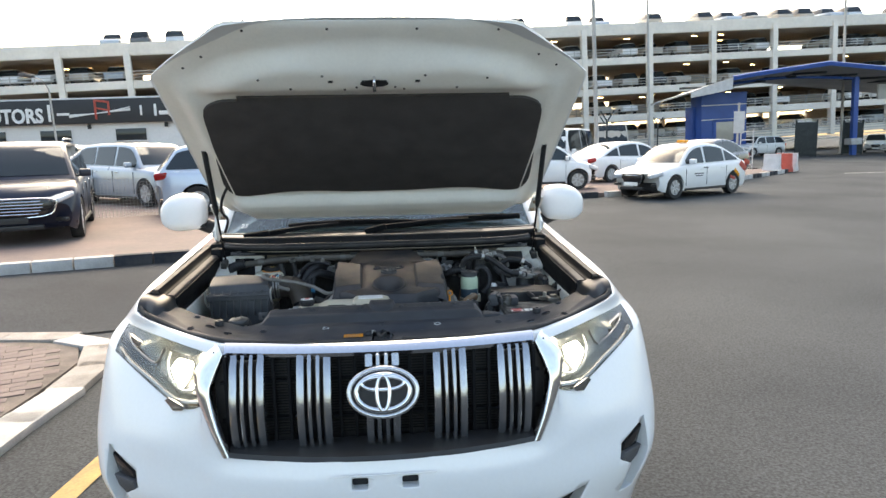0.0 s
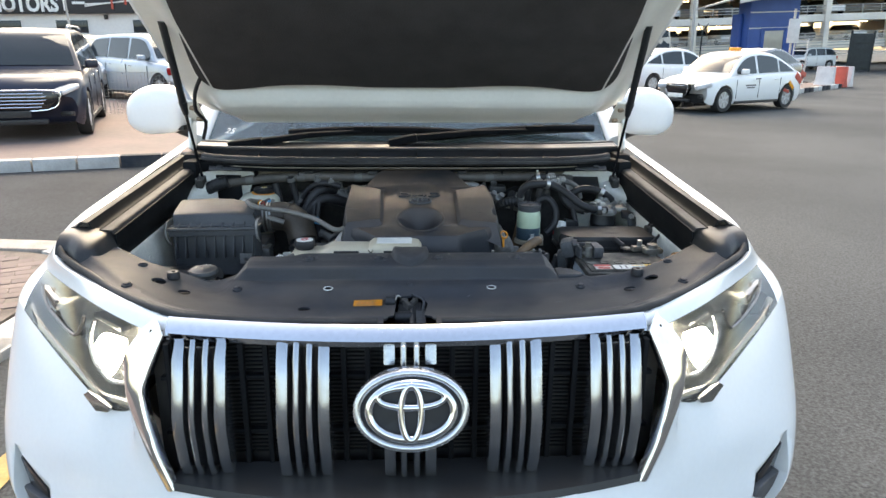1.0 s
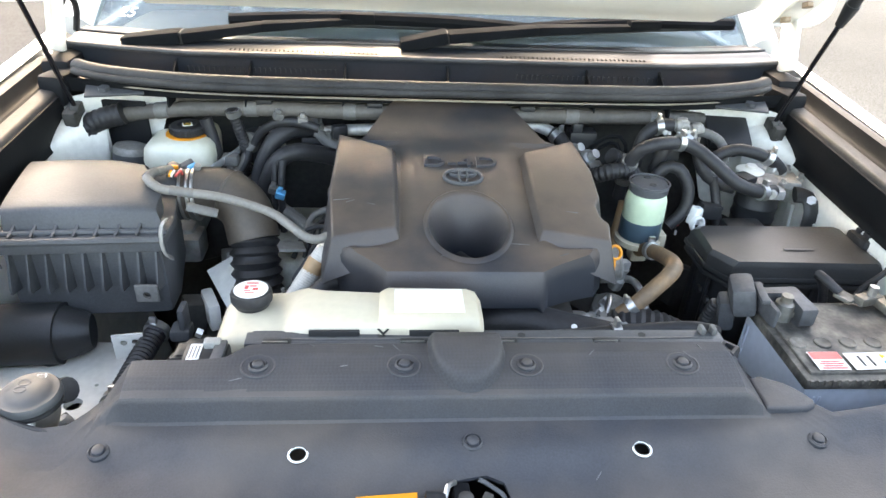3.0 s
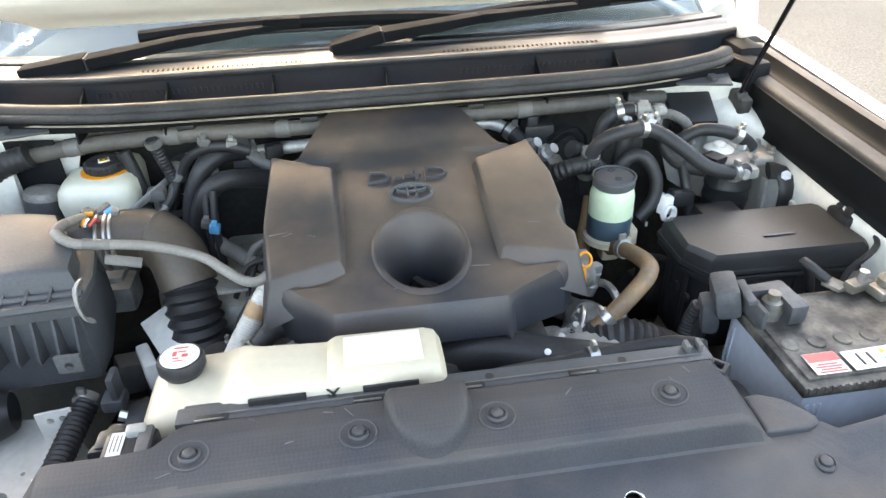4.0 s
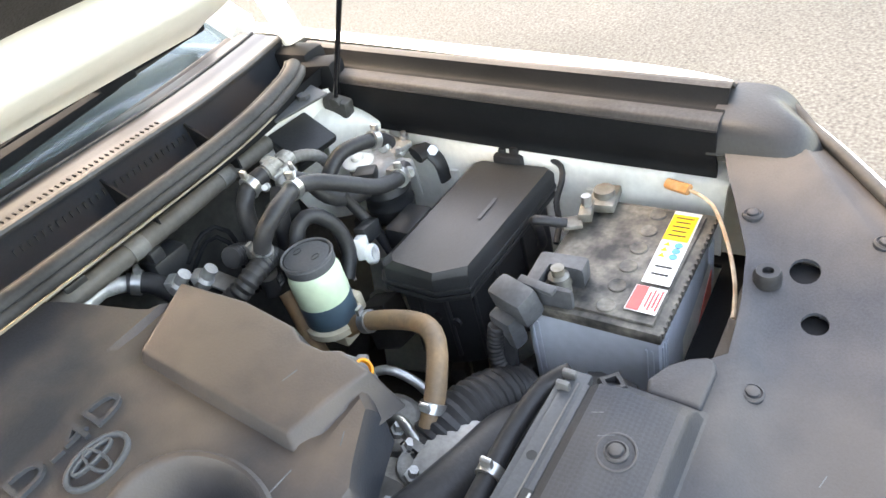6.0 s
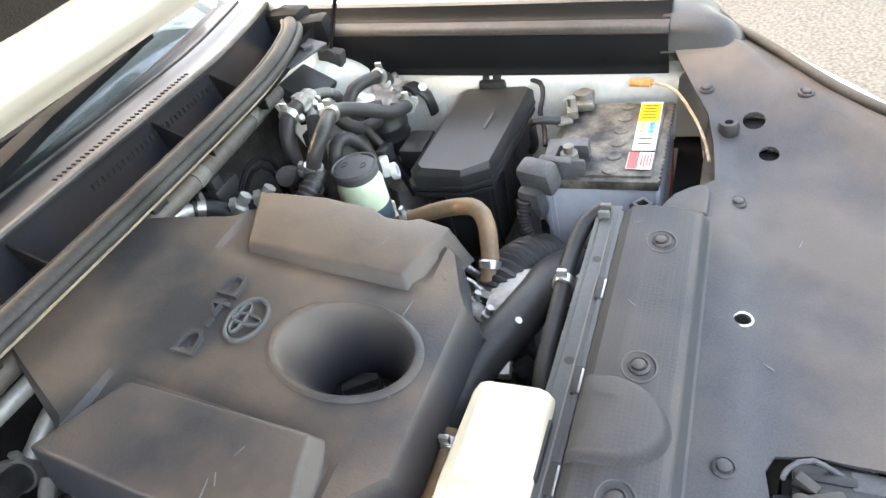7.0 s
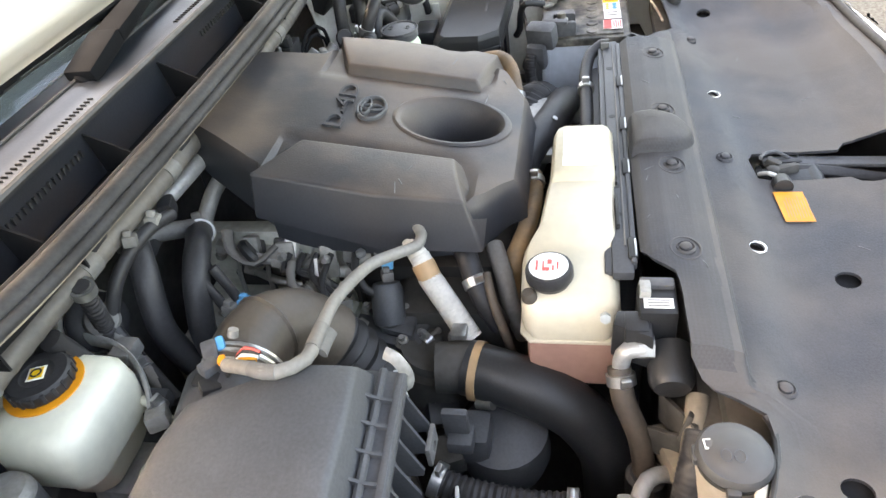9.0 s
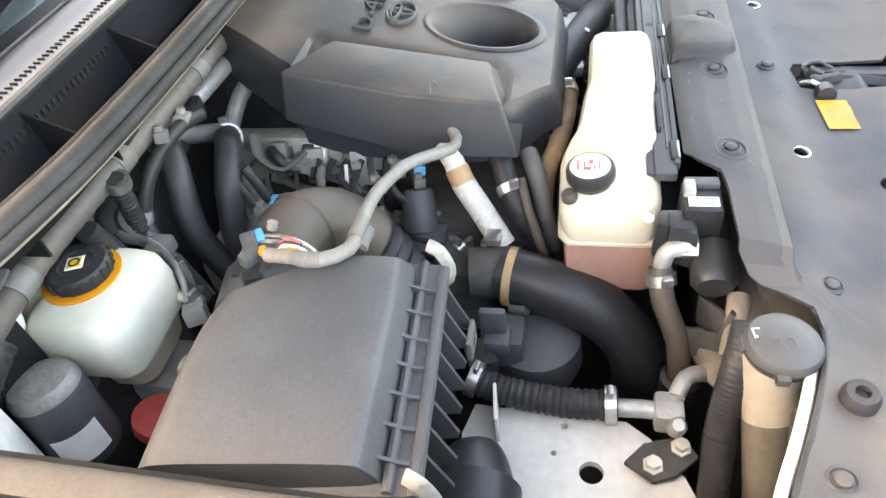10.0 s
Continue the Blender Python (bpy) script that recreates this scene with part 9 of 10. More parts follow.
part("thin_pipe", tube([(-0.243, 0.796, 0.977), (-0.256, 0.790, 0.966), (-0.265, 0.772, 0.964), (-0.26, 0.754, 0.970), (-0.250, 0.741, 0.974), (-0.235, 0.732, 0.974)], 0.0045, 10, 0.006), M_CONDUIT, eng)
part("pipe_clip", band((-0.2535, 0.7445, 0.973), (-0.247, 0.739, 0.9745), 0.0075), M_STEEL, eng)
part("wire_lead", tube([(-0.262, 0.69, 0.985), (-0.275, 0.695, 0.985), (-0.285, 0.712, 0.98), (-0.292, 0.725, 0.975)], 0.0022, 6, 0.006), M_LABEL, eng)
for x, y, z in ((-0.213, 0.777, 0.986), (-0.206, 0.837, 0.980), (-0.235, 0.842, 0.978), (-0.262, 0.775, 0.978)):
    part("stud", lathe([(0.0125, -0.004), (0.0125, 0), (0.0075, 0.001), (0.0075, 0.008), (0.004, 0.009), (0.004, 0.016), (0, 0.016)], (x, y, z), (-0.3, 0, 1), 6), M_CAST, eng)
for i, (pts, r, mt) in enumerate((
        ([(-0.225, 1.055, 1.165), (-0.262, 1.058, 1.176), (-0.30, 1.066, 1.172), (-0.335, 1.078, 1.15), (-0.36, 1.09, 1.11)], 0.0085, M_RUBBER),
        ([(-0.30, 1.0, 1.13), (-0.302, 0.985, 1.10), (-0.303, 0.975, 1.06), (-0.30, 0.965, 1.0)], 0.0065, M_RUBBER),
        ([(-0.285, 0.985, 1.13), (-0.288, 0.972, 1.10), (-0.289, 0.962, 1.06), (-0.288, 0.955, 1.0)], 0.0065, M_RUBBER),
        ([(-0.44, 1.085, 1.17), (-0.43, 1.08, 1.13), (-0.425, 1.075, 1.09), (-0.43, 1.06, 1.04)], 0.012, M_RUBBER),
        ([(-0.20, 0.93, 1.062), (-0.228, 0.925, 1.05), (-0.24, 0.90, 1.03), (-0.238, 0.87, 1.0)], 0.006, M_LOOM),
        ([(-0.18, 0.845, 1.06), (-0.205, 0.84, 1.052), (-0.222, 0.825, 1.035), (-0.225, 0.80, 1.02)], 0.0055, M_RUBBER))):
    hose("small_hose", pts, r, mt, ("grey" if mt is M_LOOM else "black") + " rubber hose between the engine and bulkhead", (), category="hose")
for i, (p, mt, rz) in enumerate((((-0.304, 0.972, 1.078), M_LOOM, 0), ((-0.290, 0.958, 1.075), M_BLUE, 0), ((-0.30, 1.062, 1.186), M_LOOM, 30), ((-0.255, 1.058, 1.18), M_CAST, 10), ((-0.20, 0.80, 1.04), M_LOOM, 25), ((-0.188, 0.80, 1.052), M_BLUE, 15))):
    c = thing("wire_clip", ("grey" if mt is M_LOOM else "blue" if mt is M_BLUE else "metal") + " clip on the hoses behind the engine", "clip", p)
    part("clip", merge(box(p, (0.018, 0.016, 0.014), 0.003, (10, 15, rz)), box((p[0], p[1], p[2] + 0.008), (0.009, 0.009, 0.012), 0.002, (10, 15, rz))), mt, c)


INSIDE = set(scene.objects)


# ---- parked cars ----
def heading(x, y, hx, hy):
    return pose(x, y, 0.0, 0, 0, math.degrees(math.atan2(hy, hx)))


SHAPES = {
    "sedan": ([(0.0, 0.69), (0.03, 0.76), (0.15, 0.86), (0.27, 0.92), (0.5, 0.94), (0.78, 0.97), (0.92, 0.98), (0.985, 0.93), (1.0, 0.72)], (0.25, 0.41, 0.68, 0.90)),
    "suv": ([(0.0, 0.66), (0.02, 0.80), (0.06, 0.92), (0.13, 0.985), (0.24, 1.03), (0.5, 1.07), (0.8, 1.10), (0.96, 1.10), (0.99, 0.95), (1.0, 0.72)], (0.23, 0.37, 0.86, 0.985)),
    "hatch": ([(0.0, 0.70), (0.03, 0.78), (0.12, 0.87), (0.24, 0.93), (0.5, 0.96), (0.8, 1.0), (0.96, 1.0), (0.99, 0.9), (1.0, 0.7)], (0.20, 0.36, 0.82, 0.98)),
    "bus": ([(0.0, 0.95), (0.02, 1.12), (0.08, 1.18), (0.15, 1.2), (0.5, 1.2), (0.8, 1.2), (0.97, 1.2), (0.99, 1.1), (1.0, 0.8)], (0.03, 0.12, 0.95, 0.995)),
}


def soft_table(t, x):
    """Smooth curve through a table, with no overshoot."""
    if x <= t[0][0]:
        return t[0][1]
    if x >= t[-1][0]:
        return t[-1][1]
    n = len(t)
    d = [(t[i + 1][1] - t[i][1]) / (t[i + 1][0] - t[i][0]) for i in range(n - 1)]
    tan = [d[0]] + [0 if d[i - 1] * d[i] <= 0 else 2 * d[i - 1] * d[i] / (d[i - 1] + d[i]) for i in range(1, n - 1)] + [d[-1]]
    i = next(j for j in range(n - 1) if x <= t[j + 1][0])
    h = t[i + 1][0] - t[i][0]
    u = (x - t[i][0]) / h
    return (2 * u ** 3 - 3 * u * u + 1) * t[i][1] + (u ** 3 - 2 * u * u + u) * h * tan[i] + (3 * u * u - 2 * u ** 3) * t[i + 1][1] + (u ** 3 - u * u) * h * tan[i + 1]


def make_car(name, label, paint, shape, L, W, H, m, bars=4, chrome=False):
    """A car that points along +x, with wheels, lamps, glass and trim as parts."""
    belt, (c0, c1, c2, c3) = SHAPES[shape]
    k = H / (1.5 if shape in ("sedan", "hatch") else 1.7 if shape == "suv" else 2.3)
    zt = lambda s: soft_table(belt, s) * k
    car = thing(name, label, "car")
    xs = lambda s: L / 2 - s * L
    wide = lambda s: W / 2 * (1 - 0.13 * max(0, 1 - s / 0.12) ** 2 - 0.12 * max(0, (s - 0.9) / 0.1) ** 2)
    rows = []
    for s in (0.0, 0.003, 0.01, 0.02, 0.035, 0.055, 0.08, 0.11, 0.14, 0.18, 0.22, 0.27, 0.33, 0.4, 0.47, 0.54, 0.62, 0.7, 0.78, 0.84, 0.89, 0.93, 0.955, 0.975, 0.988, 0.996, 1.0):
        w, z = wide(s), zt(s)
        zb = 0.20 + 0.07 * max(0, 1 - s / 0.05) + 0.10 * max(0, (s - 0.94) / 0.06)
        half = [(w * 0.92, zb), (w * 0.975, zb + 0.09), (w * 0.995, zb + (z - zb) * 0.33), (w, zb + (z - zb) * 0.55), (w * 0.985, z - 0.15), (w * 0.965, z - 0.075), (w * 0.92, z - 0.025), (w * 0.8, z + 0.002), (w * 0.45, z + 0.02)]
        full = half + [(0, z + 0.026)] + [(-y, q) for y, q in half[::-1]]
        nose, tail = max(0, 1 - s / 0.16), max(0, (s - 0.88) / 0.12)
        rows.append([(xs(s) - nose * (0.30 * abs(y / w) ** 2.6 * (W / 1.8) + 0.06 * ((q - zb) / (z - zb + 0.01) * 2 - 0.9) ** 2) + tail * 0.16 * abs(y / w) ** 2.6, y, q) for y, q in full])
    bm = sheet(rows)
    bmesh.ops.holes_fill(bm, edges=[e for e in bm.edges if e.is_boundary])
    body_ = part("body", bm, paint, car, sharp=50)
    wr = 0.21 * H if shape != "bus" else 0.16 * H
    wx = (L * 0.5 - L * 0.19, -L * 0.5 + L * 0.205)
    bored(body_, [lathe([(wr + 0.045, -W), (wr + 0.045, W)], (x, 0, wr + 0.01), (0, 1, 0), 28) for x in wx])
    part("underbody", box((0, 0, 0.34), (L * 0.84, W * 0.72, 0.24), 0.05), M_BLACK, car)
    # glasshouse: a painted shell with panes a little proud of it
    b0, b3 = zt(c0), zt(c3)
    rt = [(c0, b0), (c0 + 0.5 * (c1 - c0), b0 + 0.56 * (H - b0)), (c1 - 0.02, H - 0.10), (c1 + 0.05, H - 0.025), ((c1 + c2) / 2, H), (c2 - 0.04, H - 0.03), (c2 + 0.02, H - 0.09), (c2 + 0.55 * (c3 - c2), b3 + 0.47 * (H - b3)), (c3, b3)]
    zr = lambda s: soft_table(rt, s)
    zb_ = lambda s: zt(s) - 0.02
    wz = lambda s, z: min(wide(s), W / 2) * (0.925 - 0.21 * max(0, z - zb_(s)) / (H - zb_(0.5)))
    bow = lambda s, f: (0.13 * max(0, 1 - (s - c0) / (c1 - c0)) - 0.10 * max(0, 1 - (c3 - s) / (c3 - c2))) * (1 - f * f)
    rows = []
    for q in range(37):
        s = c0 + (c3 - c0) * q / 36
        b, t = zb_(s), zr(s)
        h = max(t - b, 0.004)
        r = min(0.075, h * 0.45)
        pts = [(wz(s, z), z) for z in (b - 0.03, b + (h - r) * 0.5, t - r)]
        w = wz(s, t - r)
        pts += [(w * 0.975, t - r * 0.5), (w * 0.92, t - r * 0.18), (w * 0.78, t - r * 0.02), (w * 0.4, t + 0.008 * (h > 0.2))]
        full = pts + [(0, t + 0.012 * (h > 0.2))] + [(-y, z) for y, z in pts[::-1]]
        rows.append([(xs(s) + bow(s, abs(y) / (w + 1e-6) if abs(y) < w else 1), y, z) for y, z in full])
    part("cabin", sheet(rows), paint, car, sharp=50)

    def pane(s0, s1, name_):
        out = []
        for q in range(10):
            s = s0 + (s1 - s0) * q / 9
            r = min(0.075, max(zr(s) - zb_(s), 0.004) * 0.45)
            w = wz(s, zr(s) - r) * 0.9
            out.append([(xs(s) + bow(s, abs(f) * 0.9), w * f, zr(s) + 0.014 + 0.004 * (1 - f * f) - r * 0.2 * abs(f) ** 6) for f in (-1, -0.85, -0.6, -0.3, 0, 0.3, 0.6, 0.85, 1)])
        part(name_, sheet(out), M_TINT, car, "dark tinted glass")
    pane(c0 + 0.012, c1 - 0.012, "windscreen")
    pane(c2 + 0.03, c3 - 0.015, "rear_window")
    for sgn in (1, -1):
        for s0, s1 in ((c0 + 0.05, 0.485), (0.505, 0.70 if c3 > 0.8 else 0.66), (0.715, c3 - 0.045)):
            if s1 - s0 < 0.05:
                continue
            out = []
            for q in range(9):
                s = s0 + (s1 - s0) * q / 8
                lo = zb_(s) + 0.035
                hi = max(lo + 0.004, zr(s) - 0.095)
                out.append([(xs(s), sgn * (wz(s, z) + 0.008), z) for z in (lo, lo + (hi - lo) * 0.5, hi)])
            part("side_window", sheet(out), M_TINT, car, "dark tinted glass")
        for s in (0.29, 0.50, 0.71):
            part("door_line", box((xs(s), sgn * W / 2 * 0.996, (zt(s) + 0.22) / 2), (0.009, 0.012, zt(s) - 0.46)), M_INK, car)
        for s in (0.455, 0.67):
            part("door_handle", box((xs(s), sgn * W / 2 * 0.99, zt(s) - 0.16), (0.17, 0.035, 0.026), 0.008), M_SATIN if chrome else paint, car)
        mir = part("wing_mirror", box((xs(c0 + 0.085), sgn * (W / 2 + 0.05), zt(c0) + 0.09), (0.11, 0.2, 0.14), 0.045, (0, 0, sgn * 8), seg=4), paint, car)
        part("foot", box((xs(c0 + 0.085), sgn * (W / 2 - 0.06), zt(c0) + 0.04), (0.08, 0.12, 0.04), 0.012), M_BLACK, mir)
        fw = wide(0.05)
        part("headlight", box((L / 2 - 0.25, sgn * fw * 0.76, zt(0.04) - 0.11), (0.40, 0.24, 0.085 if chrome else 0.125), 0.042, (0, 14, -sgn * 35), seg=3), M_CLEAR, car, "clear headlight")
        part("tail_light", box((-L / 2 + 0.15, sgn * wide(0.97) * 0.86, zt(0.94) - 0.13), (0.30, 0.14, 0.16), 0.045, (0, -8, sgn * 16), seg=3), M_TAIL, car, "red tail light")
        part("fog_pocket", box((L / 2 - 0.20, sgn * fw * 0.76, 0.40 * k), (0.10, 0.20, 0.07), 0.025, (0, 0, -sgn * 32)), M_BLACK, car)
        part("sill", box((0, sgn * W / 2 * 0.955, 0.235), (L * 0.42, 0.06, 0.07), 0.02), M_BLACK, car)
        for x in wx:
            wl = part("wheel", lathe([(wr * 0.66, -0.09), (wr * 0.95, -0.10), (wr, -0.06), (wr, 0.06), (wr * 0.95, 0.10), (wr * 0.66, 0.09), (wr * 0.66, -0.085)], (x, sgn * (W / 2 - 0.105), wr), (0, sgn, 0), 28), M_TYRE, car, "black tyre on a silver rim")
            part("rim", lathe([(wr * 0.68, 0.0), (wr * 0.68, 0.09), (wr * 0.62, 0.06), (wr * 0.2, 0.04), (wr * 0.14, 0.07), (0, 0.07)], (x, sgn * (W / 2 - 0.105), wr), (0, sgn, 0), 20), M_POLE, wl)
            for q in range(7):
                a = 2 * math.pi * q / 7
                part("spoke", box((x + 0.38 * wr * math.cos(a), sgn * (W / 2 - 0.035), wr + 0.38 * wr * math.sin(a)), (wr * 0.54, 0.03, wr * 0.15), 0.008, (0, -math.degrees(a), 0)), M_RIM, wl)
    gz = zt(0.02) - 0.17 * k
    gw = 0.66 if chrome else 0.40
    hexa = [(-W * gw * 0.42, 0.13 * k), (W * gw * 0.42, 0.13 * k), (W * gw * 0.5, 0.02), (W * gw * 0.36, -0.15 * k), (-W * gw * 0.36, -0.15 * k), (-W * gw * 0.5, 0.02)]
    part("grille", prism(hexa, -0.16, 0.004, 0.01, m=pose(L / 2 - 0.035, 0, gz, 90, 0, 90)), M_GLOSS, car, "dark radiator grille")
    gmx = pose(L / 2 - 0.035, 0, gz, 90, 0, 90)
    part("grille_frame", tube([tuple(gmx @ Vector((y, z, 0.006))) for y, z in hexa + hexa[:1]], 0.014 if chrome else 0.009, 8, 0.05), M_CHROME if chrome else M_SATIN, car)
    for q in range(bars):
        z = gz + (0.09 - 0.2 * q / max(1, bars - 1)) * k
        hw = W * gw * (0.46 - 0.10 * abs(z - gz - 0.02) / 0.15)
        part("grille_bar", tube([(L / 2 - 0.10, -hw, z + 0.012), (L / 2 - 0.02, -hw * 0.7, z), (L / 2 - 0.016, 0, z), (L / 2 - 0.02, hw * 0.7, z), (L / 2 - 0.10, hw, z + 0.012)], 0.011, 8, 0.1), M_CHROME if chrome else M_SATIN, car)
    part("lower_intake", box((L / 2 - 0.06, 0, 0.30 * k), (0.10, W * 0.46, 0.08 * k), 0.02), M_BLACK, car)
    part("number_plate", box((L / 2 - 0.004, 0, 0.42 * k), (0.014, 0.46, 0.10), 0.004), M_INK if chrome else M_LABEL, car, "plain number plate")
    part("rear_plate", box((-L / 2 - 0.004, 0, 0.62 * k), (0.014, 0.48, 0.11), 0.004), M_LABEL, car)
    car.matrix_world = m
    return car


navy = make_car("parked_suv", "dark navy off-road car with a wide chrome-barred grille", M_DUSK, "suv", 4.75, 1.92, 1.72, heading(-6.82, 11.75, 0.34, -0.94) @ Matrix.Translation((0, 0, 0.11)), 5, True)
for sgn in (1, -1):
    part("roof_rail", tube([(0.5, sgn * 0.68, 1.72), (0.3, sgn * 0.68, 1.76), (-1.3, sgn * 0.68, 1.76), (-1.5, sgn * 0.68, 1.70)], 0.018, 8, 0.2), M_SATIN, None).parent = navy
silver = make_car("parked_suv", "silver-blue off-road car parked behind the mesh fence", M_SILVER, "suv", 4.7, 1.88, 1.70, heading(-6.95, 18.2, 0.78, -0.62) @ Matrix.Translation((0, 0, 0.11)), 4, True)
make_car("parked_suv", "pale blue off-road car seen from behind its open side", M_ICE, "suv", 4.3, 1.8, 1.62, heading(-3.35, 15.1, 0.93, 0.28) @ Matrix.Translation((0, 0, 0.11)))
taxi = make_car("parked_sedan", "white saloon car with red and orange marks on its tail", M_TAXI, "sedan", 4.42, 1.70, 1.50, heading(8.32, 17.62, -0.861, -0.508), 2)
for i, (x, z, w, h, r, mt) in enumerate(((-1.75, 0.80, 0.35, 0.16, 35, M_BARRED), (-1.45, 0.62, 0.30, 0.10, 40, M_AMBER), (-1.95, 0.92, 0.25, 0.12, 20, M_BARRED), (-1.25, 0.48, 0.26, 0.08, 15, M_BARRED))):
    part("side_graphic", box((x, 0.845, z), (w, 0.012, h), 0.003, (0, -r, 0)), mt, None, "red and orange graphic").parent = taxi
for i, (x, z) in enumerate(((0.35, 0.66), (0.35, 0.60), (0.05, 0.82))):
    part("side_print", box((x, 0.848, z), (0.42 - 0.1 * i, 0.008, 0.03)), M_GREYP, None).parent = taxi
part("roof_sign", box((0.0, 0, 1.56), (0.14, 0.3, 0.09), 0.02), M_AMBER, None, "orange roof sign").parent = taxi
make_car("parked_hatchback", "small white hatchback beside the kerb", M_TAXI, "hatch", 3.9, 1.68, 1.48, heading(4.45, 19.9, 0.99, 0.05) @ Matrix.Translation((0, 0, 0.1)), 2)
make_car("parked_sedan", "white saloon car seen from behind", M_TAXI, "sedan", 4.6, 1.8, 1.45, heading(8.6, 23.6, 0.90, 0.42) @ Matrix.Translation((0, 0, 0.1)), 2)
make_car("parked_sedan", "dark grey saloon car on the parking island", M_GREYC, "sedan", 4.6, 1.8, 1.48, heading(12.2, 24.6, -0.80, -0.60) @ Matrix.Translation((0, 0, 0.1)), 2)
make_car("parked_minibus", "beige minibus with a wide dark windscreen", M_BEIGE, "bus", 6.0, 2.1, 2.5, heading(12.6, 38.0, -0.25, -0.97), 2)
make_car("parked_minibus", "white minibus standing behind the parked cars", M_TAXI, "bus", 5.2, 1.95, 2.2, heading(8.2, 31.0, -0.5, -0.86), 2)
make_car("parked_suv", "white off-road car by the gate canopy", M_TAXI, "suv", 4.4, 1.8, 1.65, heading(29.5, 52.5, -0.95, -0.3), 2)
make_car("parked_suv", "white off-road car beyond the gate", M_TAXI, "suv", 4.4, 1.8, 1.65, heading(42.0, 56.0, -0.6, -0.8), 2)
for x, y, mt, lab in ((-9.6, 19.8, M_TAXI, "white off-road car parked in the row"), (-12.2, 20.8, M_TAXI, "white off-road car parked in the row"), (0.5, 24.5, M_GREYC, "dark off-road car parked behind the row")):
    make_car("parked_suv", lab, mt, "suv", 4.5, 1.85, 1.68, heading(x, y, 0.78, -0.62) @ Matrix.Translation((0, 0, 0.11)), 2)

# ---- mesh fence, poles, signs, barriers ----
fence = thing("mesh_fence", "low wire-mesh fence on thin posts", "fence", (-5.2, 14.2, 0.1))
FA, FB = Vector((-7.4, 13.6, 0.11)), Vector((-3.2, 14.9, 0.11))
fd = FB - FA
wires = BM()
n = 60
for k in range(n + 1):
    p = FA + fd * k / n
    box((p.x, p.y, 0.55), (0.005, 0.005, 0.88), 0, (0, 0, 0), wires)
for k in range(13):
    c = (FA + FB) / 2
    box((c.x, c.y, 0.14 + 0.07 * k), (fd.length, 0.005, 0.005), 0, (0, 0, math.degrees(math.atan2(fd.y, fd.x))), wires)
part("wire_mesh", wires, M_RAIL, fence, kind="stuff")
for k in range(3):
    p = FA + fd * k / 2
    part("post", lathe([(0.03, 0), (0.03, 0.95), (0, 0.97)], (p.x, p.y, 0.11), (0, 0, 1), 10), M_RAIL, fence)


def pole(x, y, h, r, label, lean=2.3):
    p = thing("street_lamp", label, "lamp post", (x, y, 0))
    t = math.tan(radians(lean))
    part("mast", tube([(x, y, 0.0), (x - t * h / 2, y, h / 2), (x - t * h, y, h)], r, 14, 2.0, end=r * 0.6), M_POLE, p)
    part("foot", lathe([(r * 2.2, 0), (r * 2.2, 0.03), (r * 1.3, 0.05), (r * 1.2, 0.4), (r, 0.42)], (x, y, 0), (0, 0, 1), 14), M_POLE, p)
    part("arm", tube([(x - t * h, y, h), (x - t * h, y - 0.4, h + 0.3), (x - t * h, y - 1.2, h + 0.4)], r * 0.4, 8, 0.2), M_POLE, p)
    part("lamp_head", box((x - t * h, y - 1.5, h + 0.4), (0.25, 0.7, 0.12), 0.04), M_GREYP, p)
    return p


pole(8.36, 26.0, 10.0, 0.10, "tall pale lamp post on the parking island")
pole(17.3, 44.0, 12.0, 0.10, "thin tall lamp post before the car park")
pole(38.2, 55.0, 14.0, 0.13, "tall lamp post beyond the gate")
pole(-12.5, 25.5, 3.9, 0.05, "short dark post before the showroom")
for x, y in ((10.9, 33.0), (18.6, 46.0), (13.6, 42.0)):
    p = thing("fence_post", "dark Y-topped post of a perimeter fence", "fence post", (x, y, 0), "perimeter posts")
    part("stem", tube([(x, y, 0), (x, y, 2.6)], 0.05, 8, 1.0), M_MESH, p)
    for s in (1, -1):
        part("arm", tube([(x, y, 2.55), (x + s * 0.35, y, 3.1)], 0.035, 6, 0.4), M_MESH, p)
for k, (x, y, mt) in enumerate(((16.9, 28.0, M_BARRIER), (17.6, 28.3, M_BARRED), (18.1, 28.7, M_BARRIER))):
    b = thing("traffic_barrier", "plastic water-filled road barrier, " + ("red" if mt is M_BARRED else "white"), "road barrier", (x, y, 0.0))
    part("shell", prism([(-0.28, 0.0), (0.28, 0.0), (0.24, 0.12), (0.12, 0.3), (0.08, 0.85), (-0.08, 0.85), (-0.12, 0.3), (-0.24, 0.12)], -0.35, 0.35, 0.02, m=pose(x, y, 0, 90, 0, 40)), mt, b)
stand = thing("sign_frame", "white ladder-like sign frame on a post", "sign", (16.2, 29.0, 0))
for s in (-0.3, 0.3):
    part("rail", tube([(16.2 + s, 29.0, 0), (16.2 + s, 29.0, 2.0)], 0.03, 8, 1.0), M_BARRIER, stand)
for k in range(5):
    part("rung", tube([(15.9, 29.0, 0.35 + 0.38 * k), (16.5, 29.0, 0.35 + 0.38 * k)], 0.025, 8, 0.5), M_BARRIER, stand)
part("post", tube([(15.75, 29.0, 0), (15.75, 29.0, 3.2)], 0.05, 10, 1.0), M_POLE, stand)
part("panel", box((15.75, 28.92, 2.3), (0.5, 0.04, 1.0), 0.01), M_BARRIER, stand)
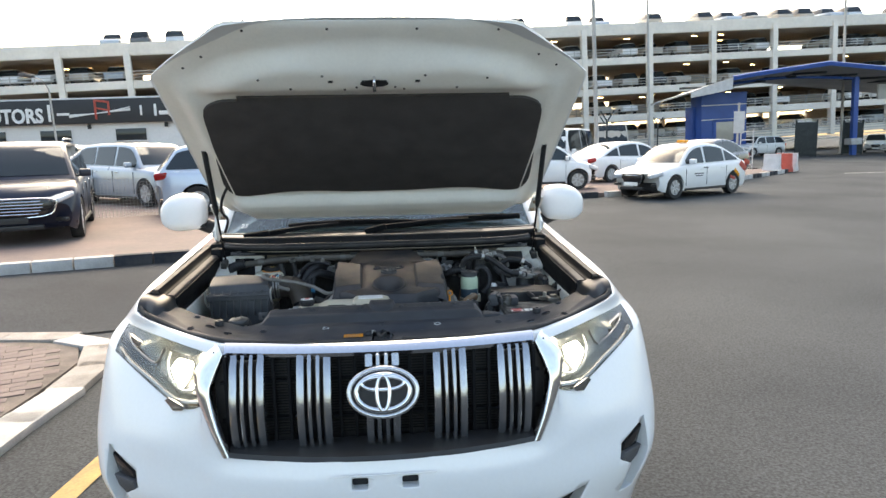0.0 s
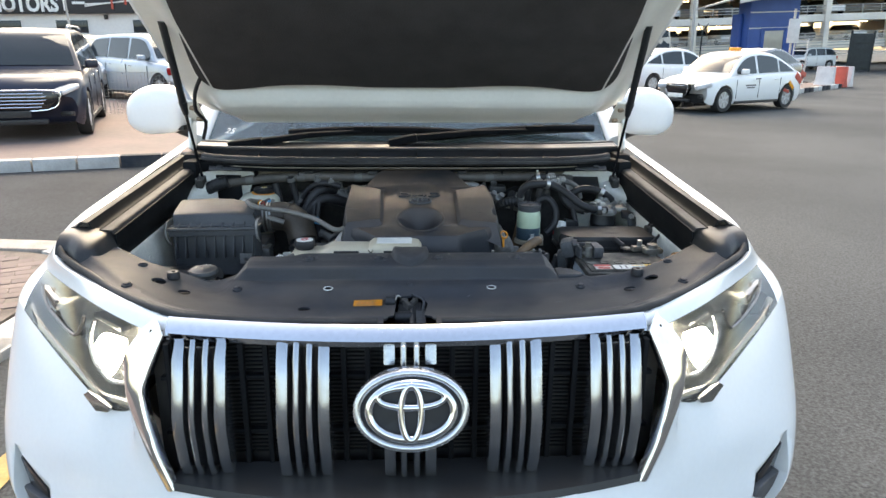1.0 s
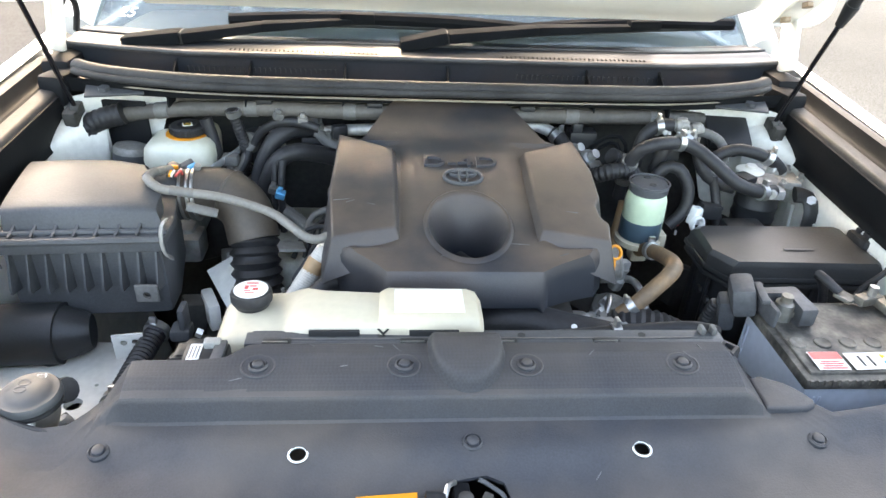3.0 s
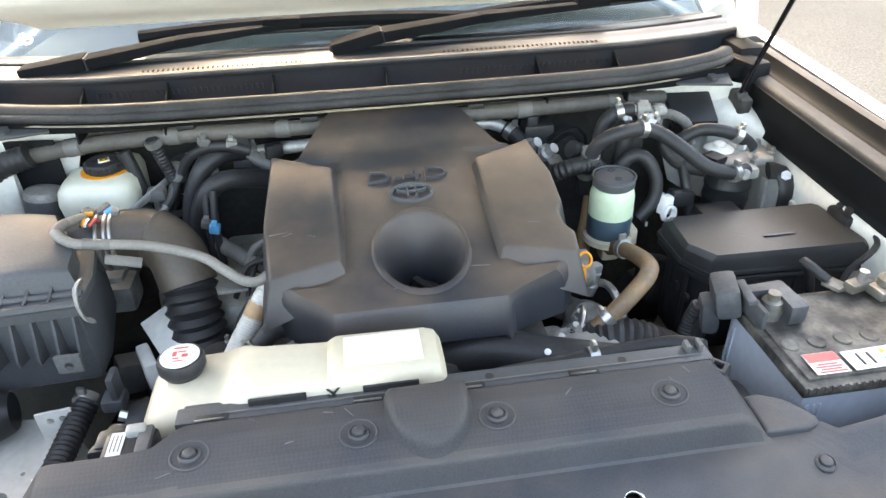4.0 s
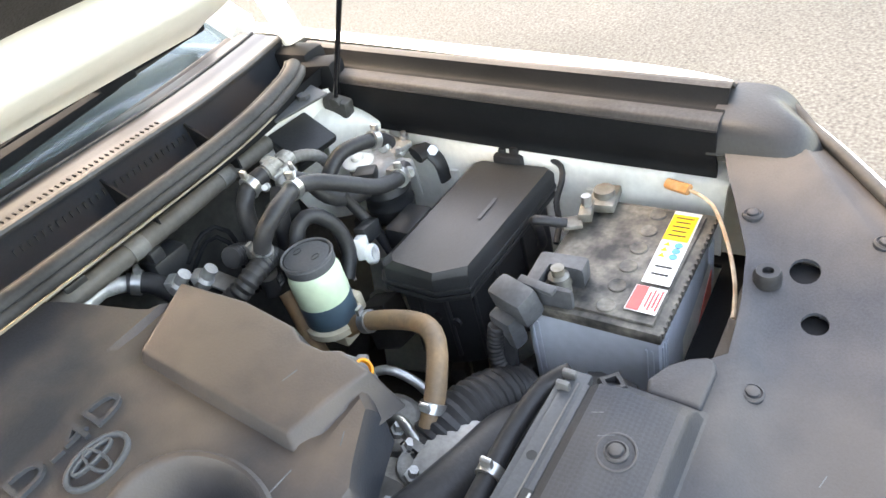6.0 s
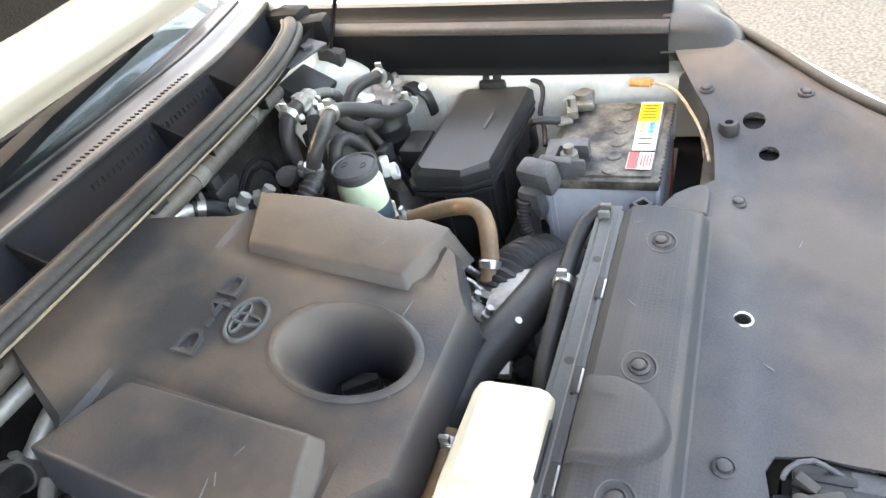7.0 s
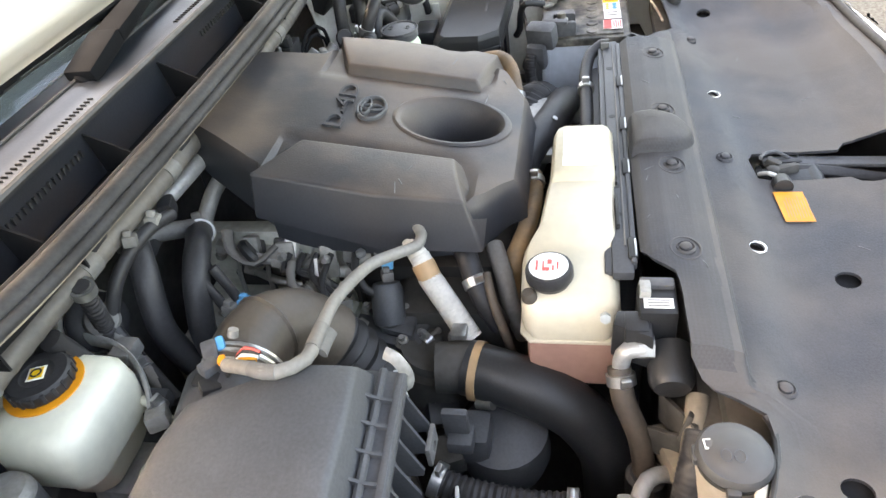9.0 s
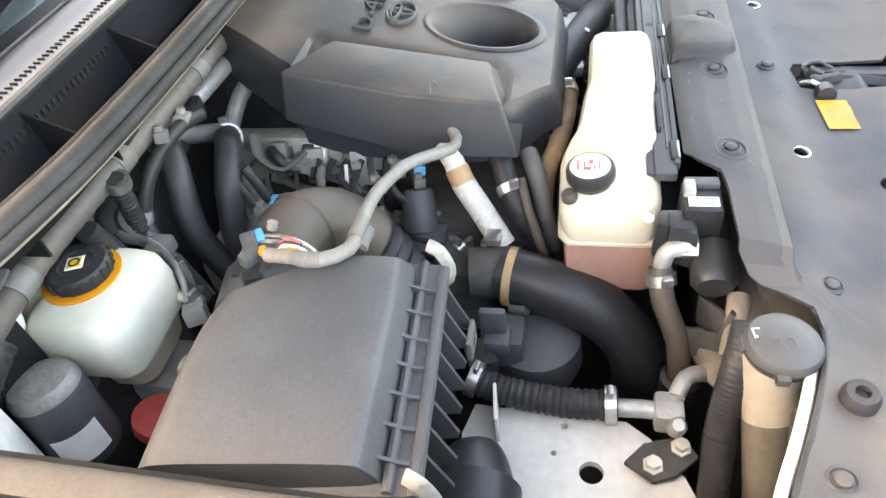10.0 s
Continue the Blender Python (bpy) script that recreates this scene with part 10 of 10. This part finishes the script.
for x, y, w in ((30.4, 47.5, 1.6), (36.4, 51.0, 1.6)):
    g = thing("mesh_cage", "dark mesh cage standing by the gate", "cage", (x, y, 0))
    part("panel", box((x, y, 1.35), (w, 0.05, 2.5), 0.01), M_MESH, g)
    for s in (-1, 1):
        part("post", box((x + s * w / 2, y, 1.4), (0.1, 0.1, 2.8), 0.01), M_MESH, g)
    for k in range(6):
        part("bar", box((x, y - 0.05, 0.3 + 0.42 * k), (w, 0.05, 0.04)), M_MESH, g)

# ---- gate kiosk and canopy ----
site = pose(0, 0, 0, 0, -2.0, 0)
kiosk = thing("gate_kiosk", "blue panelled gate kiosk with white seams", "kiosk")
part("wall", box((26.5, 53.2, 2.0), (3.7, 2.0, 5.2), 0.04), M_KIOSK, kiosk)
part("parapet", box((26.5, 53.2, 4.62), (3.78, 2.1, 0.1), 0.02), M_KIOSK, kiosk)
for z in (2.55, 3.7):
    part("seam", box((26.5, 52.18, z), (3.7, 0.03, 0.08)), M_BARRIER, kiosk)
kw = part("window", box((26.55, 52.17, 1.6), (1.45, 0.06, 1.5), 0.02), M_BEIGE, kiosk, "pale window panel")
part("frame", merge(merge(box((25.7, 52.13, 1.6), (0.24, 0.08, 1.9), 0.01), box((27.4, 52.13, 1.6), (0.24, 0.08, 1.9), 0.01)), box((26.55, 52.13, 2.45), (1.9, 0.08, 0.2), 0.01)), M_KIOSK, kw)
part("side_wing", box((24.52, 54.0, 1.7), (0.24, 1.4, 3.9), 0.03), M_KIOSK, kiosk)
kiosk.matrix_world = pose(0, 0, -0.45) @ site
can = thing("gate_canopy", "steel gate canopy with a blue fascia", "canopy")
fas = [(25.35, 5.63), (27.0, 5.84), (32.8, 6.38), (38.5, 5.62), (46.0, 4.6)]
part("fascia", sheet([[(x, 48.9, z - 0.24), (x, 48.85, z), (x, 49.0, z + 0.06)] for x, z in fas], thick=0.06), M_KIOSK, can, "blue front fascia")
part("sheeting", sheet([[(x, 48.9, z - 0.02), (x, 59.0, z - 0.6)] for x, z in fas], thick=0.08), M_CANOPY, can, "grey metal sheeting")
part("gable", sheet([[(25.35, 48.95, 4.75), (25.35, 48.9, 5.6), (25.3, 58.5, 5.0)], [(24.0, 49.4, 4.5), (24.0, 49.4, 5.22), (24.0, 58.5, 4.6)], [(22.7, 50.2, 4.3), (22.7, 50.2, 4.75), (22.7, 58.5, 4.3)]], thick=0.12), M_BARRIER, can, "white curved end panel")
for k in range(9):
    x = 25.5 + 2.4 * k
    part("purlin", box((x, 54.0, lerp_table(fas, x) - 0.4), (0.1, 9.8, 0.18), 0, (3.4, 0, 0)), M_MESH, can)
part("beam", tube([(25.6, 50.4, 5.2), (30.0, 50.4, 5.5), (35.7, 50.4, 5.2)], 0.1, 8, 1.0), M_KIOSK, can)
for x, y in ((35.9, 50.4), (45.5, 50.4)):
    part("post", box((x, y, 2.0 if x < 40 else 1.6), (0.38, 0.38, 6.6 if x < 40 else 5.6), 0.03), M_KIOSK, can)
part("foot", box((35.9, 50.4, 0.25), (0.9, 0.9, 0.5), 0.04), M_KERBW, can)
part("hung_panel", box((42.0, 51.5, 4.1), (7.0, 0.2, 1.2), 0.02), M_CANOPY, can)
can.matrix_world = pose(0.2, 0, -0.45) @ site

# ---- showroom ----
shop = thing("showroom", "white car showroom under a long black sign band", "building")
part("wall", box((-24.0, 41.0, 1.5), (36.0, 12.0, 4.6)), M_SHOP, shop)
part("roof", box((-24.0, 41.0, 3.86), (36.4, 12.4, 0.12)), M_SHOP, shop)
for x in (-20.1, -16.9, -13.2, -9.4, -24.0, -28.0):
    w = part("window", box((x, 34.98, 2.0), (1.5, 0.08, 0.62), 0.01), M_TINT, shop, "dark strip window")
    part("frame", merge(box((x, 34.94, 2.33), (1.6, 0.1, 0.05)), box((x, 34.94, 1.67), (1.6, 0.12, 0.05))), M_SHOP, w)
for x in (-15.2, -11.4):
    part("wall_lamp", box((x, 34.92, 2.45), (0.16, 0.12, 0.22), 0.02), M_INK, shop)
sign = part("sign_band", box((-24.0, 34.8, 3.22), (36.2, 0.25, 1.22), 0.02), M_SIGN, shop, "black sign band")
part("lettering", letters("MOTORS", 0.98, 0.05, pose(-18.9, 34.64, 3.02, 90) @ Matrix.Diagonal((0.82, 1, 1, 1)), bold=0.03), M_LABEL, sign, "white letters MOTORS")
part("lettering", letters("1", 1.25, 0.05, pose(-16.95, 34.64, 3.12, 90)), M_LABEL, sign)
for x, w, h, z in ((-11.35, 0.55, 0.2, 3.05), (-11.8, 0.12, 0.6, 3.2), (-10.9, 0.5, 0.14, 2.95), (-12.5, 0.1, 0.5, 3.2), (-13.3, 0.55, 0.1, 3.25), (-16.3, 0.6, 0.12, 3.1), (-10.2, 0.5, 0.14, 3.05), (-9.6, 0.12, 0.5, 3.2)):
    part("print_bar", box((x, 34.66, z), (w, 0.04, h), 0.01), M_LABEL, sign)
for x, z, w, h, r in ((-14.7, 3.3, 0.1, 1.0, 0), (-14.35, 3.7, 0.7, 0.1, 8), (-14.05, 3.35, 0.1, 0.7, 0), (-14.35, 3.3, 0.6, 0.08, 12)):
    part("red_mark", box((x, 34.62, z), (w, 0.05, h), 0.01, (0, r, 0)), M_BARRED, sign)
for k in range(3):
    part("swoosh", tube([(-16.0, 34.62, 3.05 - 0.06 * k), (-14.5, 34.62, 3.12), (-13.0, 34.62, 3.38 - 0.08 * k)], 0.025, 6, 0.4), M_LABEL, sign)
shop.matrix_world = pose(0, 0, 0.55, 0, -0.8, 0)

# ---- multi-storey car park ----
garage = thing("car_park", "long cream concrete multi-storey car park with open decks", "building")
GL, GR, DEP = -75.0, 100.0, 17.0
TOPS = (0.85, 3.50, 6.25, 9.30, 12.25)
for i, zt_ in enumerate(TOPS):
    part("deck", box(((GL + GR) / 2, DEP / 2, zt_ - 0.36), (GR - GL, DEP, 0.7)), M_CONC, garage)
    # soffit sheet below each deck carries the deck's shade in its colour
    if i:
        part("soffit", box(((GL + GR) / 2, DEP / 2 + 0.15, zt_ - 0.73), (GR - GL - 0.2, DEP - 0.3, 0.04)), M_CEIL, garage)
for zt_ in TOPS[:-1]:
    part("back_wall", box(((GL + GR) / 2, DEP, zt_ + 0.62), (GR - GL, 0.3, 1.24)), M_CONC, garage)
# back panels at random bays, added to shut out the bright sky behind
bays = random.Random(4)
for zt_, nxt in zip(TOPS, TOPS[1:]):
    for k in range(25):
        if bays.random() < 0.72:
            part("back_panel", box((GL + 7.0 * k + 3.5, DEP + 0.02, (zt_ + nxt) / 2 - 0.2), (6.5, 0.2, nxt - zt_ - 0.7)), M_CONC, garage)
for k in range(26):
    part("column", box((GL + 7.0 * k, DEP - 0.2, 6.0), (0.5, 0.5, 12.2), 0.03), M_CONC, garage)
part("roof_parapet", box(((GL + GR) / 2, 0.12, 12.45), (GR - GL, 0.24, 0.42)), M_CONC, garage)
cols = [-34.6 + 5.75 * k for k in range(-6, 5)] + [20.0 + 7.05 * k for k in range(-2, 11)]
for x in cols:
    part("column", box((x, 0.12, 6.0), (0.55, 0.6, 12.2), 0.03), M_CONC, garage)
for zt_ in TOPS[:-1]:
    for q in range(3):
        part("guard_rail", box(((GL + GR) / 2, 0.05, zt_ + 0.28 + 0.27 * q), (GR - GL, 0.06, 0.06)), M_RAIL, garage)
posts = BM()
for zt_ in TOPS[:-1]:
    for k in range(88):
        box((GL + 2.0 * k, 0.06, zt_ + 0.42), (0.06, 0.05, 0.86), 0, (0, 0, 0), posts)
part("rail_post", posts, M_RAIL, garage, kind="stuff")
louv = BM()
for k in range(7):
    box((38.0, -0.05, -0.5 + 0.3 * k), (60.0, 0.05, 0.09), 0, (0, 0, 0), louv)
part("ground_louvre", louv, M_RAIL, garage, kind="stuff")
rng = random.Random(11)
for zt_ in TOPS[1:]:
    for x in [GL + 3.6 * k for k in range(48)]:
        for y in (2.5, 7.5):
            if rng.random() < 0.34:
                part("strip_lamp", box((x + rng.uniform(-1, 1), y, zt_ - 0.82), (0.75, 0.06, 0.05), 0, (0, 0, 18)), M_TUBE, garage, "lit warm strip lamp")
gm = pose(0, 66.3, 0, 0, 0, 5.8) @ pose(10, 0, 0, 0, -2.6, 0) @ Matrix.Translation((-10, 0, 0))
garage.matrix_world = gm


def small_car(paint, label):
    """A car seen from very far."""
    c = thing("far_car", label, "car", group="cars on the decks")
    rows = [[(0.78, -2.1, 0.35), (0.8, -2.1, 0.75), (-0.8, -2.1, 0.75), (-0.78, -2.1, 0.35)], [(0.88, -1.9, 0.3), (0.88, -1.9, 0.95), (-0.88, -1.9, 0.95), (-0.88, -1.9, 0.3)], [(0.9, -0.8, 0.28), (0.9, -0.8, 1.02), (-0.9, -0.8, 1.02), (-0.9, -0.8, 0.28)], [(0.9, 1.7, 0.28), (0.9, 1.7, 1.05), (-0.9, 1.7, 1.05), (-0.9, 1.7, 0.28)], [(0.82, 2.15, 0.35), (0.82, 2.15, 0.9), (-0.82, 2.15, 0.9), (-0.82, 2.15, 0.35)]]
    b = sheet(rows, closed=True)
    bmesh.ops.holes_fill(b, edges=[e for e in b.edges if e.is_boundary])
    part("body", bevel(b, 0.06, 2), paint, c)
    part("roof", box((0, 0.5, 1.55), (1.35, 2.0, 0.07), 0.03), paint, c)
    part("glasshouse", prism([(-0.84, -0.85), (0.84, -0.85), (0.84, 1.95), (-0.84, 1.95)], 1.0, 1.53, 0.03, 0.80), M_TINT, c)
    for s in (1, -1):
        for y in (-1.35, 1.3):
            part("wheel", lathe([(0.33, -0.1), (0.33, 0.1)], (s * 0.8, y, 0.33), (1, 0, 0), 14), M_TYRE, c)
    return c


protos = [small_car(M_TAXI, "white car parked on a deck"), small_car(M_BEIGE, "beige car parked on a deck"), small_car(M_GREYC, "dark car parked on a deck"), small_car(M_SILVER, "silver car parked on a deck")]
weights = (5, 3, 2, 2)
first = set()
for zt_ in TOPS:
    for k in range(58):
        x = -72 + 2.95 * k
        if rng.random() < (0.62 if zt_ < 12 else 0.6):
            i = rng.choices(range(4), weights)[0]
            m = gm @ pose(x + rng.uniform(-0.2, 0.2), 2.9 + rng.uniform(0, 0.5), zt_ - 0.01, 0, 0, rng.choice((0, 180)) + rng.uniform(-3, 3))
            if i not in first:
                first.add(i)
                protos[i].matrix_world = m
            else:
                copy_thing(protos[i], m)


# ---- kerbs and pavers: single pieces ----
def shared(name, bm, mat):
    settle(bm)
    me = bpy.data.meshes.new(name)
    bm.to_mesh(me)
    bm.free()
    me.materials.append(mat)
    return me


stone = {c: shared("kerb_stone", box((0, 0, 0), (0.49, 0.16, 0.30), 0.018), mt) for c, mt in (("w", M_KERBW), ("b", M_KERBB), ("g", M_KERBG))}


def kerb(points, parent, step=0.5, run=3, z=-0.01, phase=0):
    pts = [Vector((x, y, 0)) for x, y in points]
    k = phase
    for a, b in zip(pts, pts[1:]):
        d = b - a
        n = max(1, int(d.length / step))
        for i in range(n):
            p = a + d * ((i + 0.5) / n)
            ob = new("kerb_stone", stone["w" if (k // run) % 2 == 0 else "b"])
            ob.matrix_world = pose(p.x, p.y, z, random.uniform(-0.6, 0.6), random.uniform(-0.4, 0.4), math.degrees(math.atan2(d.y, d.x)) + random.uniform(-0.5, 0.5))
            ob.parent = parent
            k += 1


kline = thing("kerb", "kerb of stones painted black and white in turn", "kerb", kind="structure")
kerb([(K0.x, K0.y), (K1.x, K1.y)], kline, 0.5, 3, 0.0, 2)
kline2 = thing("kerb_far", "black and white kerb round the parking island", "kerb", kind="structure")
kerb([(3.0, 17.3), (5.2, 17.3), (6.7, 17.75), (9.6, 19.8), (14.1, 24.5), (18.0, 28.4), (17.2, 29.7), (12.0, 31.1)], kline2, 0.55, 2, 0.0)
flat = shared("kerb_stone", box((0, 0, 0), (0.245, 0.62, 0.06), 0.012), M_KERBW)
flat_g = shared("kerb_stone", box((0, 0, 0), (0.245, 0.62, 0.06), 0.012), M_KERBG)
kline3 = thing("kerb_flush", "flush kerb stones, some painted white", "kerb", kind="structure")
edge = [(-2.30, -0.4, 0, "w"), (-2.30, 0.23, 0, "g"), (-2.30, 0.86, 0, "g"), (-2.30, 1.49, 0, "g"), (-2.29, 2.12, -1, "w"), (-2.265, 2.55, -4, "w"), (-2.27, 3.14, 2, "g"), (-2.36, 3.62, 18, "g"), (-2.58, 4.02, 60, "w"), (-3.1, 4.26, 84, "g"), (-3.72, 4.33, 84, "g"), (-4.34, 4.39, 85, "g"), (-4.96, 4.45, 85, "w")]
for x, y, a, c in edge:
    ob = new("kerb_stone", flat if c == "w" else flat_g)
    ob.matrix_world = pose(x, y, 0.003, 0, 0, a)
    ob.parent = kline3
paver = shared("paver", box((0, 0, 0), (0.196, 0.096, 0.05), 0.004, seg=1), M_PAVER)
far_pavers = BM()
rng = random.Random(5)
A = radians(24)
count = 0
for i in range(-60, 60):
    for j in range(-60, 60):
        u, v = 0.2 * i + (0.1 if j % 2 else 0.0), 0.1 * j
        x, y = -4.2 + u * math.cos(A) - v * math.sin(A), 2.2 + u * math.sin(A) + v * math.cos(A)
        lim = lerp_table([(-1.0, -2.55), (1.9, -2.55), (2.8, -2.53), (3.4, -2.55), (3.8, -2.74), (4.0, -3.1), (4.1, -3.6), (4.3, -6.4)], y)
        if not (-6.4 < x < lim and -0.9 < y < 4.15):
            continue
        m = pose(x, y, -0.008 + rng.uniform(-0.002, 0.003), rng.uniform(-1, 1), rng.uniform(-1, 1), math.degrees(A) + rng.uniform(-1.2, 1.2))
        if -3.75 < x and 1.35 < y and count < 300:
            ob = new("paver", paver)
            ob.matrix_world = m
            ob.parent = island_near
            count += 1
        else:
            bmesh.ops.create_cube(far_pavers, size=1, matrix=m @ Matrix.Diagonal((0.196, 0.096, 0.05, 1)))
tagged(part("pavers", far_pavers, M_PAVER, None), kind="stuff").parent = island_near

# the yard lies a little askew to the car
YARD = Matrix.Translation((0.04, -1.87, 0)) @ Matrix.Diagonal((1.022, 1, 1, 1)) @ pose(0, 0, 0, 0, 0, -0.66) @ Matrix.Translation((-0.04, 1.87, 0))
for o in list(scene.objects):
    if o.parent is None and (o in OUTSIDE or o not in INSIDE):
        o.matrix_basis = YARD @ o.matrix_basis
